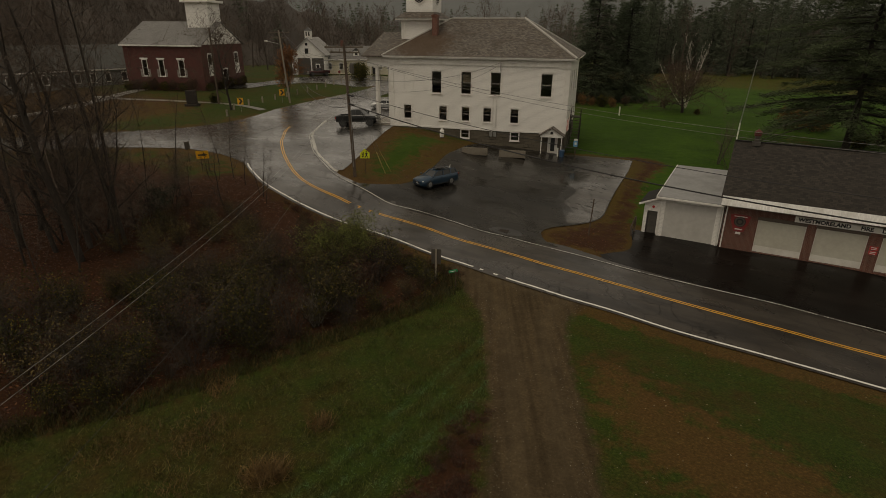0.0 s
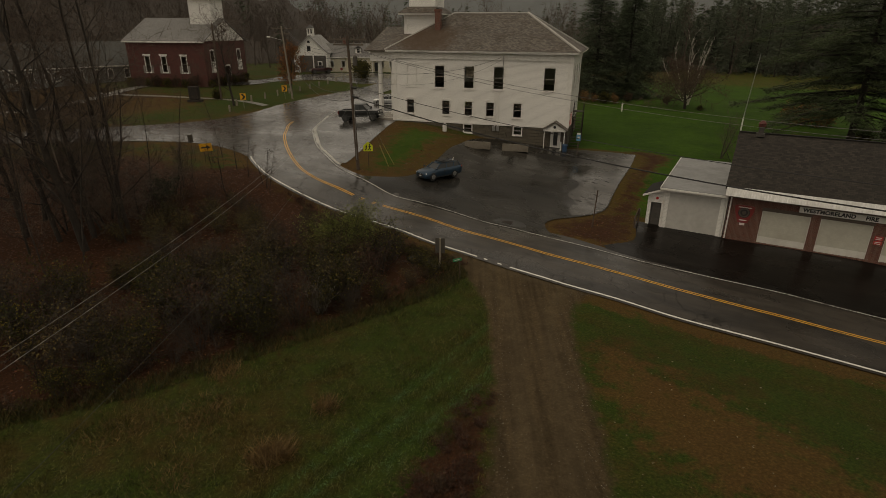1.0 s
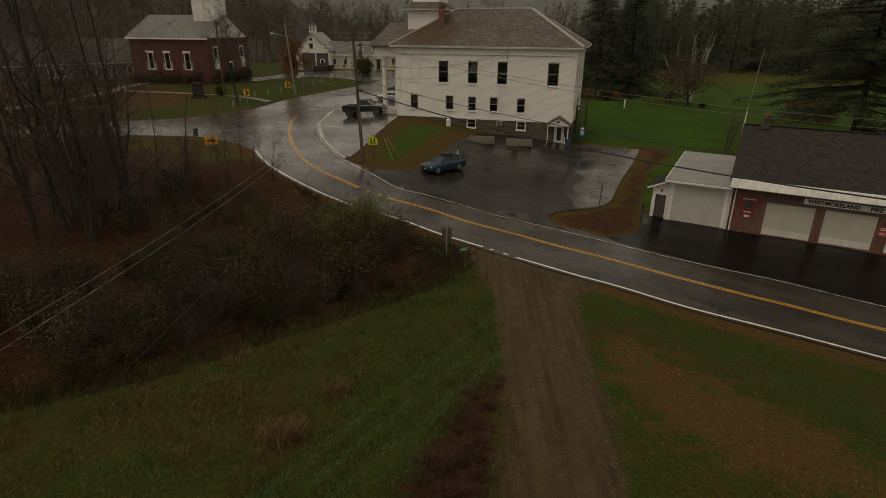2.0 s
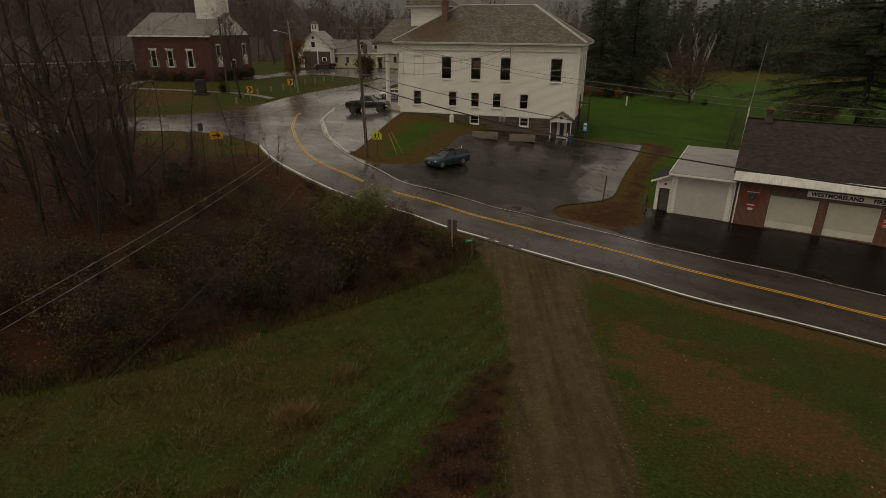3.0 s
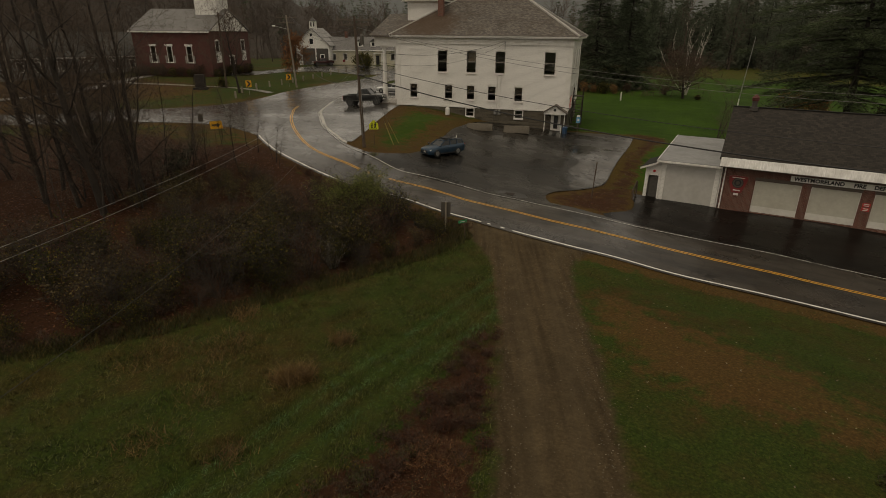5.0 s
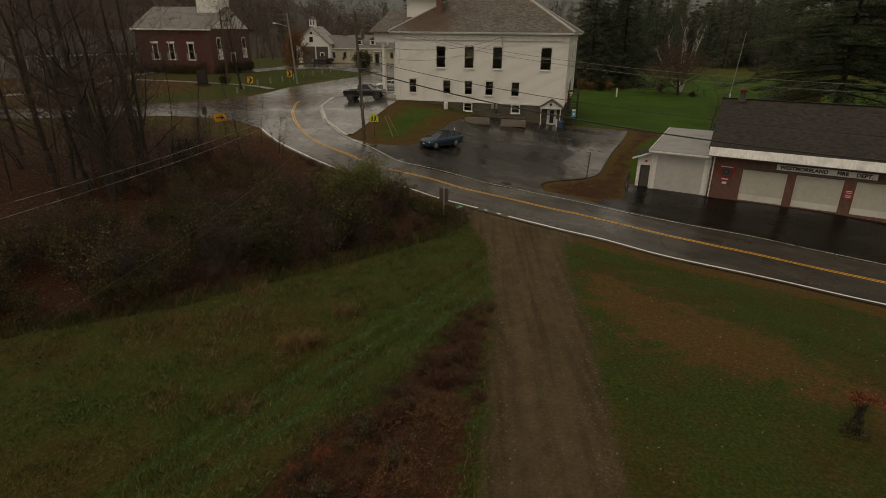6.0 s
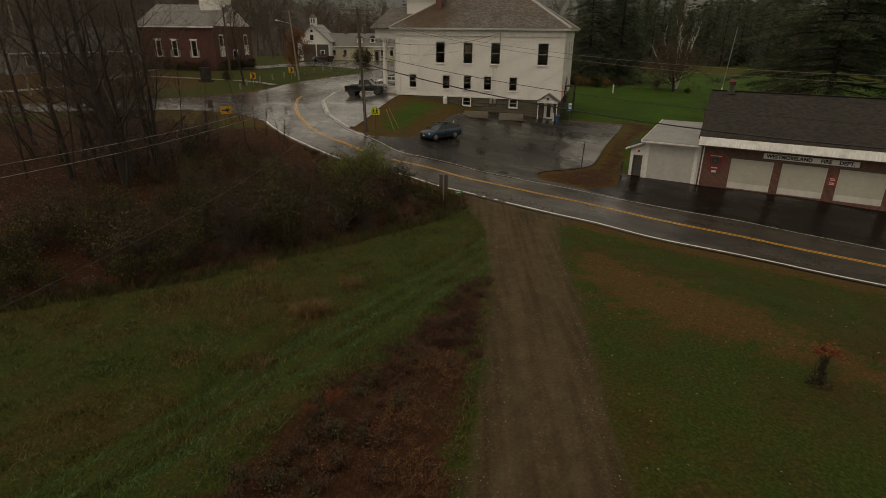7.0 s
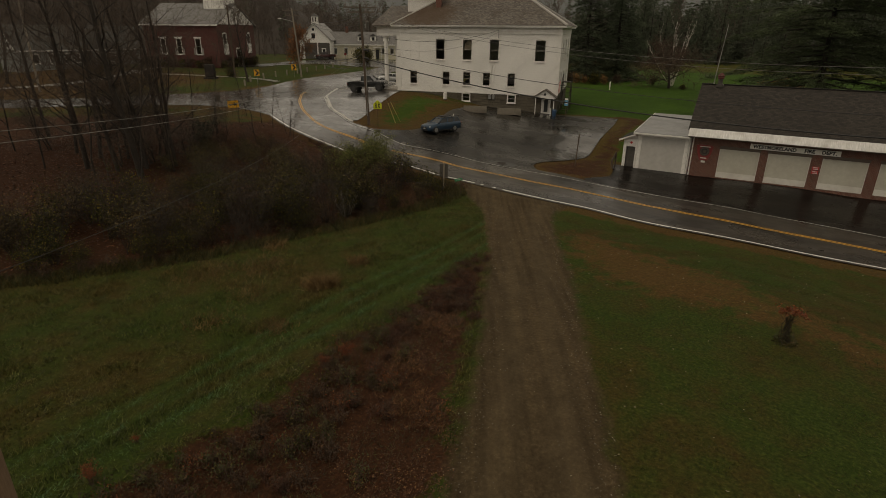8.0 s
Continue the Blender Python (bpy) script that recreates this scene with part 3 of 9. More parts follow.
def build_ground():
    gx, gy = axis_lines(-52, 22, 0.5, 2200), axis_lines(-14, 72, 0.5, 2600)
    X, Y = np.meshgrid(gx, gy)
    Z = height(X, Y)
    near = (np.abs(X + 15) < 60) & (np.abs(Y - 30) < 60)
    rough = np.array([noise.noise((x * 0.7, y * 0.7, 0)) if k else 0 for x, y, k in zip(X.ravel(), Y.ravel(), near.ravel())]).reshape(X.shape)
    paved = np.maximum.reduce([depth_in(X, Y, o) for o in (NEAR_EDGE + SIDE_EDGE + GREEN_EDGE + FAR_EDGE, LOT, COURT, APRON)])
    gravel, ditch = depth_in(X, Y, DRIVE), depth_in(X, Y, DITCH)
    woods, bare = depth_in(X, Y, WOODS), depth_in(X, Y, BARE)
    verge, islet = depth_in(X, Y, VERGE), depth_in(X, Y, ISLET)
    Z = Z + rough * np.where(paved > -1.0, 0.0, np.where(gravel > -0.5, 0.02, 0.07))
    Z = Z - np.clip(ditch + 0.5, 0, 1.5) * 0.22 - np.clip(paved - 0.15, 0, 0.5) * 0.16
    ny, nx = X.shape
    idx = np.arange(nx * ny).reshape(ny, nx)
    faces = np.c_[idx[:-1, :-1].ravel(), idx[:-1, 1:].ravel(), idx[1:, 1:].ravel(), idx[1:, :-1].ravel()]
    ob = raw("ground", np.c_[X.ravel(), Y.ravel(), Z.ravel()].tolist(), faces.tolist(), M_GROUND, smooth=True)
    soft = lambda d, w: np.clip(d / w * 0.5 + 0.5, 0, 1)
    brown = np.maximum.reduce([soft(bare, 3.2) * 1.05, soft(verge, 1.5) * 0.85, soft(islet, 2.0) * soft(3.4 - islet, 3.0) * 0.9, np.clip(1.6 - np.abs(paved + 0.4), 0, 1) * 0.75 * (paved < 0.4), soft(-33 - X, 4) * soft(41 - Y, 3) * soft(X + 75, 6) * 0.5, soft(-78 - X, 8) * soft(X + 135, 10) * soft(66 - Y, 8) * 0.8])
    far_dry = np.maximum(soft(Y - 166, 10) * (X > -60), soft(3.5 - np.hypot((X - 4.5) * 0.8, (Y - 92) * 0.5), 3))
    packed = np.exp(-((gravel - 1.25) / 0.42) ** 2)  # wheel tracks
    strip = np.maximum.reduce([np.exp(-((X - 0.07 * Y - c) / 0.30) ** 2) for c in (-12.65, -11.65, -10.5)]) * (Y < 26) * (gravel < 0)
    strip = np.maximum(strip, 0.8 * np.exp(-((-gravel - 2.6) / 1.7) ** 2) * (X < 1.75 - 0.425 * Y) * (Y > 2) * (ditch < 0.3))
    lawn = np.clip(soft(Y - 46, 6) * soft(X + 32, 4), 0, 1)
    lawn = np.maximum(lawn, 0.22 * soft(-66.5 - X, 3) * soft(Y - 50, 4) * soft(X + 90, 8))
    lawn = np.maximum(lawn, 0.75 * soft(islet - 2.0, 1.6))
    cov = np.stack([np.maximum.reduce([soft(woods, 2.5), 0.45 * soft(-78 - X, 8) * soft(X + 135, 10) * soft(72 - Y, 10), 0.62 * soft(verge, 1.2), 0.5 * soft(islet, 1.2) * soft(2.2 - islet, 2.0)]), soft(gravel, 0.9), np.maximum(brown, far_dry * 0.52), soft(ditch, 1.2)], -1).reshape(-1, 4)
    att = ob.data.color_attributes.new("cover", "FLOAT_COLOR", "POINT")
    att.data.foreach_set("color", cov.ravel().astype(np.float32))
    two = np.stack([lawn, packed, strip, np.ones_like(lawn)], -1).reshape(-1, 4)
    att = ob.data.color_attributes.new("growth", "FLOAT_COLOR", "POINT")
    att.data.foreach_set("color", two.ravel().astype(np.float32))
    return tagged(ob, "damp autumn ground of grass, leaf litter and gravel", "ground", kind="structure")


def ground_material():
    m, n, l, p = shader("field_and_litter")
    fine = add_noise(n, l, 9, 6, 0.7, None, "World")
    mid = add_noise(n, l, 1.1, 5, 0.65, None, "World")
    wide = add_noise(n, l, 0.16, 4, 0.6, None, "World")
    def attr(name):
        a = n.new("ShaderNodeVertexColor")
        a.layer_name = name
        s = n.new("ShaderNodeSeparateColor")
        l.new(a.outputs["Color"], s.inputs["Color"])
        return s.outputs["Red"], s.outputs["Green"], s.outputs["Blue"], a.outputs["Alpha"]
    woods, gravel, brown, ditch = attr("cover")
    lawn, packed, strip, _ = attr("growth")
    def edge(v, amount=0.55):
        k = math_node(n, l, "ADD", v, math_node(n, l, "MULTIPLY", math_node(n, l, "SUBTRACT", mid, 0.5), amount * 2))
        return ramp(n, l, k, [(0.38, (0, 0, 0)), (0.62, (1, 1, 1))])
    green = ramp(n, l, fine, [(0.25, (0.010, 0.014, 0.003)), (0.5, (0.036, 0.046, 0.008)), (0.78, (0.095, 0.098, 0.020))])
    dry = ramp(n, l, fine, [(0.25, (0.026, 0.017, 0.005)), (0.55, (0.060, 0.038, 0.011)), (0.8, (0.115, 0.072, 0.023))])
    fresh = ramp(n, l, fine, [(0.25, (0.010, 0.018, 0.003)), (0.55, (0.030, 0.055, 0.008)), (0.8, (0.066, 0.098, 0.018))])
    t = math_node(n, l, "ADD", math_node(n, l, "MULTIPLY", wide, 0.75), math_node(n, l, "MULTIPLY", mid, 0.45))
    field = mix_rgb(n, l, ramp(n, l, t, [(0.52, (0, 0, 0)), (0.74, (0.8, 0.8, 0.8))]), green, dry)
    col = mix_rgb(n, l, math_node(n, l, "MULTIPLY", ramp(n, l, t, [(0.45, (1, 1, 1)), (0.68, (0, 0, 0))]), 0.7), field, fresh)
    mown = ramp(n, l, math_node(n, l, "ADD", math_node(n, l, "MULTIPLY", fine, 0.6), math_node(n, l, "MULTIPLY", mid, 0.4)), [(0.3, (0.014, 0.036, 0.003)), (0.55, (0.034, 0.082, 0.006)), (0.75, (0.066, 0.122, 0.014))])
    mown = mix_rgb(n, l, 0.8, mown, ramp(n, l, wide, [(0.35, (0.75, 0.72, 0.75)), (0.62, (1.25, 1.2, 1.1))]), "MULTIPLY")
    col = mix_rgb(n, l, math_node(n, l, "MULTIPLY", lawn, 0.9), col, mown)
    col = mix_rgb(n, l, math_node(n, l, "MULTIPLY", strip, 0.75), col, fresh)
    soil = ramp(n, l, fine, [(0.2, (0.034, 0.018, 0.006)), (0.55, (0.098, 0.051, 0.017)), (0.8, (0.175, 0.098, 0.033))])
    litter = ramp(n, l, fine, [(0.2, (0.016, 0.008, 0.005)), (0.5, (0.046, 0.020, 0.010)), (0.75, (0.098, 0.042, 0.019))])
    stone = ramp(n, l, fine, [(0.25, (0.038, 0.026, 0.013)), (0.55, (0.076, 0.054, 0.029)), (0.85, (0.145, 0.108, 0.064))])
    stone = mix_rgb(n, l, 0.5, stone, ramp(n, l, mid, [(0.3, (0.6, 0.58, 0.55)), (0.7, (1.2, 1.18, 1.15))]), "MULTIPLY")
    turned = n.new("ShaderNodeVectorRotate")  # tyre streaks along the drive
    turned.rotation_type = "Z_AXIS"
    turned.inputs["Angle"].default_value = radians(-27)
    l.new(n.new("ShaderNodeNewGeometry").outputs["Position"], turned.inputs["Vector"])
    drawn = n.new("ShaderNodeMapping")
    drawn.inputs["Scale"].default_value = (3.2, 0.16, 1.0)
    l.new(turned.outputs["Vector"], drawn.inputs["Vector"])
    streak = n.new("ShaderNodeTexNoise")
    streak.inputs["Scale"].default_value, streak.inputs["Detail"].default_value = 1.0, 4.0
    l.new(drawn.outputs["Vector"], streak.inputs["Vector"])
    stone = mix_rgb(n, l, 0.75, stone, ramp(n, l, streak.outputs["Fac"], [(0.34, (0.68, 0.66, 0.62)), (0.5, (1.0, 1.0, 1.0)), (0.66, (1.25, 1.23, 1.18))]), "MULTIPLY")
    stone = mix_rgb(n, l, math_node(n, l, "MULTIPLY", packed, 0.45), stone, ramp(n, l, mid, [(0.3, (0.080, 0.059, 0.033)), (0.7, (0.122, 0.092, 0.054))]))
    col = mix_rgb(n, l, math_node(n, l, "MULTIPLY", edge(brown, 0.65), 0.78), col, soil)
    col = mix_rgb(n, l, edge(woods), col, litter)
    col = mix_rgb(n, l, edge(ditch, 1.0), col, litter)
    col = mix_rgb(n, l, edge(gravel, 0.3), col, stone)
    l.new(col, p.inputs["Base Color"])
    p.inputs["Roughness"].default_value = 0.95
    p.inputs["Specular IOR Level"].default_value = 0.12
    add_bump(n, l, p, fine, 0.9, 0.08)
    return m


M_GROUND = ground_material()
build_ground()
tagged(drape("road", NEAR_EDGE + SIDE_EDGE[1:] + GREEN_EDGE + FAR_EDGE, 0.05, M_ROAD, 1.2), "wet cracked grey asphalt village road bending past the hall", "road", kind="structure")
tagged(drape("pavement", LOT, 0.065, M_LOT), "wet dark asphalt car park below the hall", "car park", kind="structure")
# Outline of the sky reflection, laid on the lot as a paler sheet.
PALELOT = smooth_line([(-20.3, 66.0), (-18.5, 66.35), (-14.2, 67.0), (-12.95, 67.15), (-12.8, 66.2), (-12.05, 60), (-11.55, 52), (-11.3, 47.4), (-12.3, 45.1), (-13.2, 44.6), (-13.9, 46.1), (-14.1, 48.2), (-15.2, 49.4), (-14.9, 52.0), (-16.3, 53.6), (-16.0, 56.4), (-17.6, 58.0), (-17.4, 60.2), (-19.0, 62.2)], 0.5, True)
tagged(drape("pavement", PALELOT, 0.071, M_GLARELOT), "wet asphalt with sky reflection painted paler at the side of the car park", "car park", kind="structure")
tagged(drape("pavement", COURT, 0.070, M_COURT), "worn wet asphalt forecourt beside the hall porch", "forecourt", kind="structure")
tagged(drape("pavement", APRON, 0.055, M_APRON), "wet black asphalt apron of the fire station", "apron", kind="structure")
for s in (-0.105, 0.105):
    tagged(ribbon("road_marking", CENTRE, 0.11, 0.062, M_YELLOW, s), "worn yellow double centre line", "road marking", kind="structure")
NEARLINE = [(x, y + 0.32) for x, y in smooth_line(VERGE_LINE, 0.3)]
for lo, hi in ((-13.3, 200), (-14.25, -13.65), (-15.1, -14.6), (-200, -15.45)):
    seg = [q for q in NEARLINE if lo < q[0] < hi]
    if len(seg) > 1:
        tagged(ribbon("road_marking", seg, 0.16, 0.062, M_WHITELINE), "worn white edge line along the verge", "road marking", kind="structure")
FARLINE = smooth_line([(-57.9, 66.9), (-49.8, 53.4), (-46.0, 49.0), (-42.3, 45.7), (-37.3, 42.1), (-32.6, 39.7), (-28, 38.7), (-25, 38.8), (-21.5, 38.45), (-18.4, 38.2), (-16, 38.3), (-13.8, 38.1), (-11, 37.87), (-8, 37.69), (-5, 37.45), (-2, 37.55), (1, 37.5), (4, 37.38), (7, 37.2), (10, 36.78), (13, 36.5), (25, 35.2), (60, 32.2), (130, 23.2)], 0.5)
tagged(ribbon("road_marking", FARLINE, 0.11, 0.086, M_FAINTLINE), "worn white edge line past the car park", "road marking", kind="structure")


def berm(line, width, tall, material):
    """A low rounded lip of asphalt along a plan line, uneven and broken."""
    p = np.array(line)
    t = np.gradient(p, axis=0)
    t /= np.linalg.norm(t, axis=1)[:, None] + 1e-9
    nrm = np.c_[-t[:, 1], t[:, 0]]
    rows = []
    for s, up in ((-0.5, -0.05), (-0.3, 0.75), (0.0, 1.0), (0.28, 0.7), (0.5, -0.05)):
        wob = np.array([0.12 * noise.noise((a * 0.9, b * 0.9, s)) for a, b in p])
        q = p + nrm * (width * s + wob)[:, None]
        lump = np.array([0.75 + 0.8 * noise.noise((a * 1.4, b * 1.4, 7 + s)) for a, b in p])
        rows.append(np.c_[q, height(q[:, 0], q[:, 1]) + 0.06 + tall * up * np.clip(lump, 0.1, 1.3)])
    k = len(p)
    faces = [(r * k + i, r * k + i + 1, (r + 1) * k + i + 1, (r + 1) * k + i) for r in range(4) for i in range(k - 1)]
    return raw("kerb", [tuple(v) for v in np.concatenate(rows)], faces, material)


# Lip colour is whitened: worn paint and water reflection are both in it.
M_LIP = surface("crumbled_asphalt_with_glint", (0.26, 0.25, 0.225), (0.52, 0.50, 0.455), (0.60, 0.58, 0.53), 5, 0.9, (0.2, 0.4), bump=0.5, dist=0.03, space="Object")
LIP = smooth_line([(-36.2, 42.1), (-37.9, 42.9), (-42.4, 46.2), (-46.1, 49.5), (-49.9, 53.9), (-55.0, 62.0)], 0.3)
tagged(berm(LIP, 0.36, 0.12, M_LIP), "crumbled asphalt lip along the forecourt edge, white paint and water glint in its colour", "kerb", kind="structure")
PATCH = smooth_line([(-18.0, 38.8), (-16.2, 38.7), (-15.2, 39.2), (-16.0, 40.2), (-17.6, 40.0)], 0.4, True)
tagged(drape("pavement", PATCH, 0.072, wet_asphalt("tar_patch", (0.008, 0.008, 0.008), (0.016, 0.015, 0.014), (0.4, 0.25), False), 0.5), "dark tar patch round the drain", "tar patch", kind="structure")
drain = thing("drain_cover", pose(-16.9, 39.4, hz(-16.9, 39.4) + 0.075, 0, 0, 8), "rusty iron drain grate in the tarmac", "drain")
part("frame", bm_box(-0.4, 0.4, -0.3, 0.3, -0.03, 0.012), M_IRON, drain)
for k in range(6):
    part("slat", bm_box(-0.36, 0.36, -0.26 + k * 0.095, -0.21 + k * 0.095, 0.013, 0.03), M_IRON, drain)



# ---- buildings ----
def window(parent, u, z0, z1, w, y=0.0, crown=True, sash=2, cols=2, deep=0.16):
    """A sash window in a wall that faces -y: casing, sill, sashes, panes and a small crown."""
    u0, u1 = u - w / 2, u + w / 2
    bm = bmesh.new()
    c = 0.12
    box(bm, u0 - c, u0, y - 0.05, y + deep, z0 - c, z1 + c)
    box(bm, u1, u1 + c, y - 0.05, y + deep, z0 - c, z1 + c)
    box(bm, u0, u1, y - 0.05, y + deep, z1, z1 + c)
    box(bm, u0, u1, y - 0.05, y + deep, z0 - c, z0)
    win = part("window", bm, M_TRIM, parent)
    part("sill", bm_box(u0 - c - 0.06, u1 + c + 0.06, y - 0.12, y - 0.052, z0 - c - 0.06, z0 - c + 0.02), M_TRIM, win)
    if crown:
        bm = bmesh.new()
        prism(bm, [(u0 - c - 0.05, z1 + c), (u1 + c + 0.05, z1 + c), (u1 + c + 0.05, z1 + c + 0.06), (u, z1 + c + 0.20), (u0 - c - 0.05, z1 + c + 0.06)], "y", y - 0.09, y + 0.01)
        part("crown", bm, M_TRIM, win)
    step = (z1 - z0) / sash
    for i in range(sash):
        a, b, yy = z0 + i * step, z0 + (i + 1) * step, y + 0.06 + 0.035 * (i == sash - 1)
        bm = bmesh.new()
        f = 0.045
        box(bm, u0, u0 + f, yy, yy + 0.03, a, b)
        box(bm, u1 - f, u1, yy, yy + 0.03, a, b)
        box(bm, u0 + f, u1 - f, yy, yy + 0.03, a, a + f)
        box(bm, u0 + f, u1 - f, yy, yy + 0.03, b - f, b)
        part("sash", bm, M_SASH, win)
        p = part("pane", bm_box(u0 + f, u1 - f, yy + 0.012, yy + 0.018, a + f, b - f), M_GLASS, win)
        p.visible_shadow = False
    return win


M_SASH = surface("grey_sash_paint", (0.20, 0.185, 0.165), (0.28, 0.26, 0.235), None, 5, 1, (0.5, 0.7), bump=0)
M_SHADE = surface("old_roller_blind", (0.16, 0.12, 0.09), (0.24, 0.18, 0.13), None, 4, 1, (0.7, 0.9), bump=0)


def town_hall():
    L, D, ZB = 22.55, 15.2, 1.0
    base, eave, ridge = 3.58 - ZB, 11.95 - ZB, 16.6 - ZB
    hall = thing("town_hall", pose(-42.93, 60.94, ZB, 0, 0, 13.5), "two-storey white clapboard town hall with porch and clock tower", "hall")
    ups = [(6.3, 1.2), (10.1, 1.2), (13.8, 1.2), (19.93, 1.28)]
    lows = [2.41, 7.16, 10.1, 12.87, 16.28]
    uz, lz, bz = (7.82 - ZB, 10.38 - ZB), (4.52 - ZB, 6.18 - ZB), (2.42 - ZB, 3.34 - ZB)
    holes = [(u - w / 2, u + w / 2, *uz) for u, w in ups] + [(u - 0.48, u + 0.48, *lz) for u in lows]
    bm = bmesh.new()
    wall_panel(bm, 0, L, base, eave, 0, 0.25, holes)
    part("front_wall", bm, M_WHITE, hall)
    for nm, m in (("back_wall", pose(L, D, 0, 0, 0, 180)), ("side_wall", pose(L, 0.25, 0, 0, 0, 90)), ("side_wall", pose(0, D - 0.25, 0, 0, 0, -90))):
        bm = bmesh.new()
        wide = L if nm == "back_wall" else D - 0.5
        hs = [(k - 0.5, k + 0.5, *z) for k in (3.2, 7.3, 11.4) for z in (uz, lz)] if nm == "side_wall" else []
        wall_panel(bm, 0, wide, base, eave, 0, 0.25, hs)
        w = part(nm, bm, M_WHITE, hall)
        w.matrix_local = m
        if hs:
            for k in (3.2, 7.3, 11.4):
                for z in (uz, lz):
                    window(w, k, *z, 1.0)
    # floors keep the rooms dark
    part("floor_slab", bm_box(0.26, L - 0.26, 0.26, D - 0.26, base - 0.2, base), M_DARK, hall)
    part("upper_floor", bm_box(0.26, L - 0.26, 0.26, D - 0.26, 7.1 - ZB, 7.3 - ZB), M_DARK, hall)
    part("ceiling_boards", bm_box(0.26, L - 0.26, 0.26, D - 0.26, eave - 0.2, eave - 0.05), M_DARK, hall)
    for k, (u, w) in enumerate(ups):
        win = window(hall, u, *uz, w, cols=2)
        if k == 1:
            part("blind", bm_box(u - 0.5, u + 0.5, 0.30, 0.32, uz[0] + 1.35, uz[1] - 0.05), M_SHADE, win)
    for u in lows:
        win = window(hall, u, *lz, 0.96)
        part("blind", bm_box(u - 0.42, u + 0.42, 0.30, 0.32, lz[0] + 1.15, lz[1] - 0.05), M_SHADE, win)
    # blind window of the stair
    bm = bmesh.new()
    for a, b, c, d in ((1.95, 2.05, *uz), (3.17, 3.27, *uz), (1.95, 3.27, uz[1], uz[1] + 0.12), (1.85, 3.37, uz[0] - 0.12, uz[0])):
        box(bm, a, b, -0.05, -0.002, c, d)
    part("blind_window_casing", bm, M_TRIM, hall)
    bm = bmesh.new()
    prism(bm, [(1.85, uz[1] + 0.12), (3.37, uz[1] + 0.12), (3.37, uz[1] + 0.18), (2.61, uz[1] + 0.34), (1.85, uz[1] + 0.18)], "y", -0.09, -0.002)
    part("crown", bm, M_TRIM, hall)
    # corner boards, frieze, cornice
    for u in (-0.03, L - 0.55):
        bm = bm_box(u, u + 0.58, -0.06, -0.003, base, eave - 0.75)
        box(bm, u - 0.05, u + 0.63, -0.10, -0.062, eave - 0.95, eave - 0.80)
        part("corner_board", bm, M_TRIM, hall)
    part("corner_board", bm_box(L + 0.003, L + 0.06, -0.06, 0.5, base, eave - 0.75), M_TRIM, hall)
    bm = bm_box(-0.05, L + 0.05, -0.08, -0.003, eave - 0.75, eave - 0.1)
    box(bm, -0.1, L + 0.1, -0.14, -0.081, eave - 0.78, eave - 0.70)
    part("frieze_board", bm, M_TRIM, hall)
    part("frieze_board", bm_box(L + 0.003, L + 0.08, -0.08, D, eave - 0.75, eave - 0.1), M_TRIM, hall)
    part("water_table", bm_box(-0.05, L + 0.05, -0.07, -0.003, base - 0.14, base + 0.06), M_TRIM, hall)
    o = 0.62
    bm = bm_box(-o, L + o, -o, D + o, eave - 0.02, eave + 0.16)
    box(bm, -o - 0.06, L + o + 0.06, -o - 0.06, D + o + 0.06, eave + 0.1, eave + 0.22)
    part("cornice", bm, M_TRIM, hall)
    # hipped roof
    bm = bmesh.new()
    e = [bm.verts.new(p) for p in ((-o - 0.1, -o - 0.1, eave + 0.225), (L + o + 0.1, -o - 0.1, eave + 0.225), (L + o + 0.1, D + o + 0.1, eave + 0.225), (-o - 0.1, D + o + 0.1, eave + 0.225))]
    r = [bm.verts.new((6.0, D / 2, ridge)), bm.verts.new((15.8, D / 2, ridge))]
    for f in ((e[0], e[1], r[1], r[0]), (e[1], e[2], r[1]), (e[2], e[3], r[0], r[1]), (e[3], e[0], r[0]), (e[3], e[2], e[1], e[0])):
        bm.faces.new(f)
    bm.normal_update()
    box_uv(bm)
    part("roof", bm, M_SLATE, hall)
    for a, b in (((15.8, D / 2, ridge + 0.03), (L + o + 0.1, -o - 0.1, eave + 0.26)), ((6.0, D / 2, ridge + 0.03), (15.8, D / 2, ridge + 0.03)), ((6.0, D / 2, ridge + 0.03), (-o - 0.1, -o - 0.1, eave + 0.26)), ((15.8, D / 2, ridge + 0.03), (L + o + 0.1, D + o + 0.1, eave + 0.26))):
        bm = bmesh.new()
        # Right hip caps are widened to stand for sky reflected on that face.
        cyl(bm, a, b, 0.16 if b[0] > L else 0.09, seg=6)
        part("ridge_cap", bm, M_RIDGE, hall)
    # foundation
    fh = [(10.06 - 0.61, 10.06 + 0.61, *bz), (16.43 - 0.58, 16.43 + 0.58, *bz), (20.65, 21.65, -0.2, 2.25)]
    bm = bmesh.new()
    wall_panel(bm, 0.10, L - 0.1, -1.0, base - 0.15, 0.08, 0.4, fh)
    foundation = part("foundation", bm, M_MORTAR, hall)
    part("foundation", bm_box(L - 0.5, L - 0.05, 0.5, D, -1.0, base - 0.15), M_STONE, hall)
    part("foundation", bm_box(0.05, 0.5, 0.5, D, -1.0, base - 0.15), M_STONE, hall)
    window(foundation, 10.06, *bz, 1.0, 0.06, False, 2)
    window(foundation, 16.43, *bz, 0.96, 0.06, False, 2)
    # porch at the gable end
    px, pe = -3.1, eave - 0.1
    porch = part("porch", bm_box(px, -0.02, 0.2, D - 0.2, pe - 1.1, pe + 0.05), M_TRIM, hall, "white columned porch at the end of the hall")
    bm = bm_box(px - 0.25, -0.02, -0.1, D + 0.1, pe + 0.052, pe + 0.2)
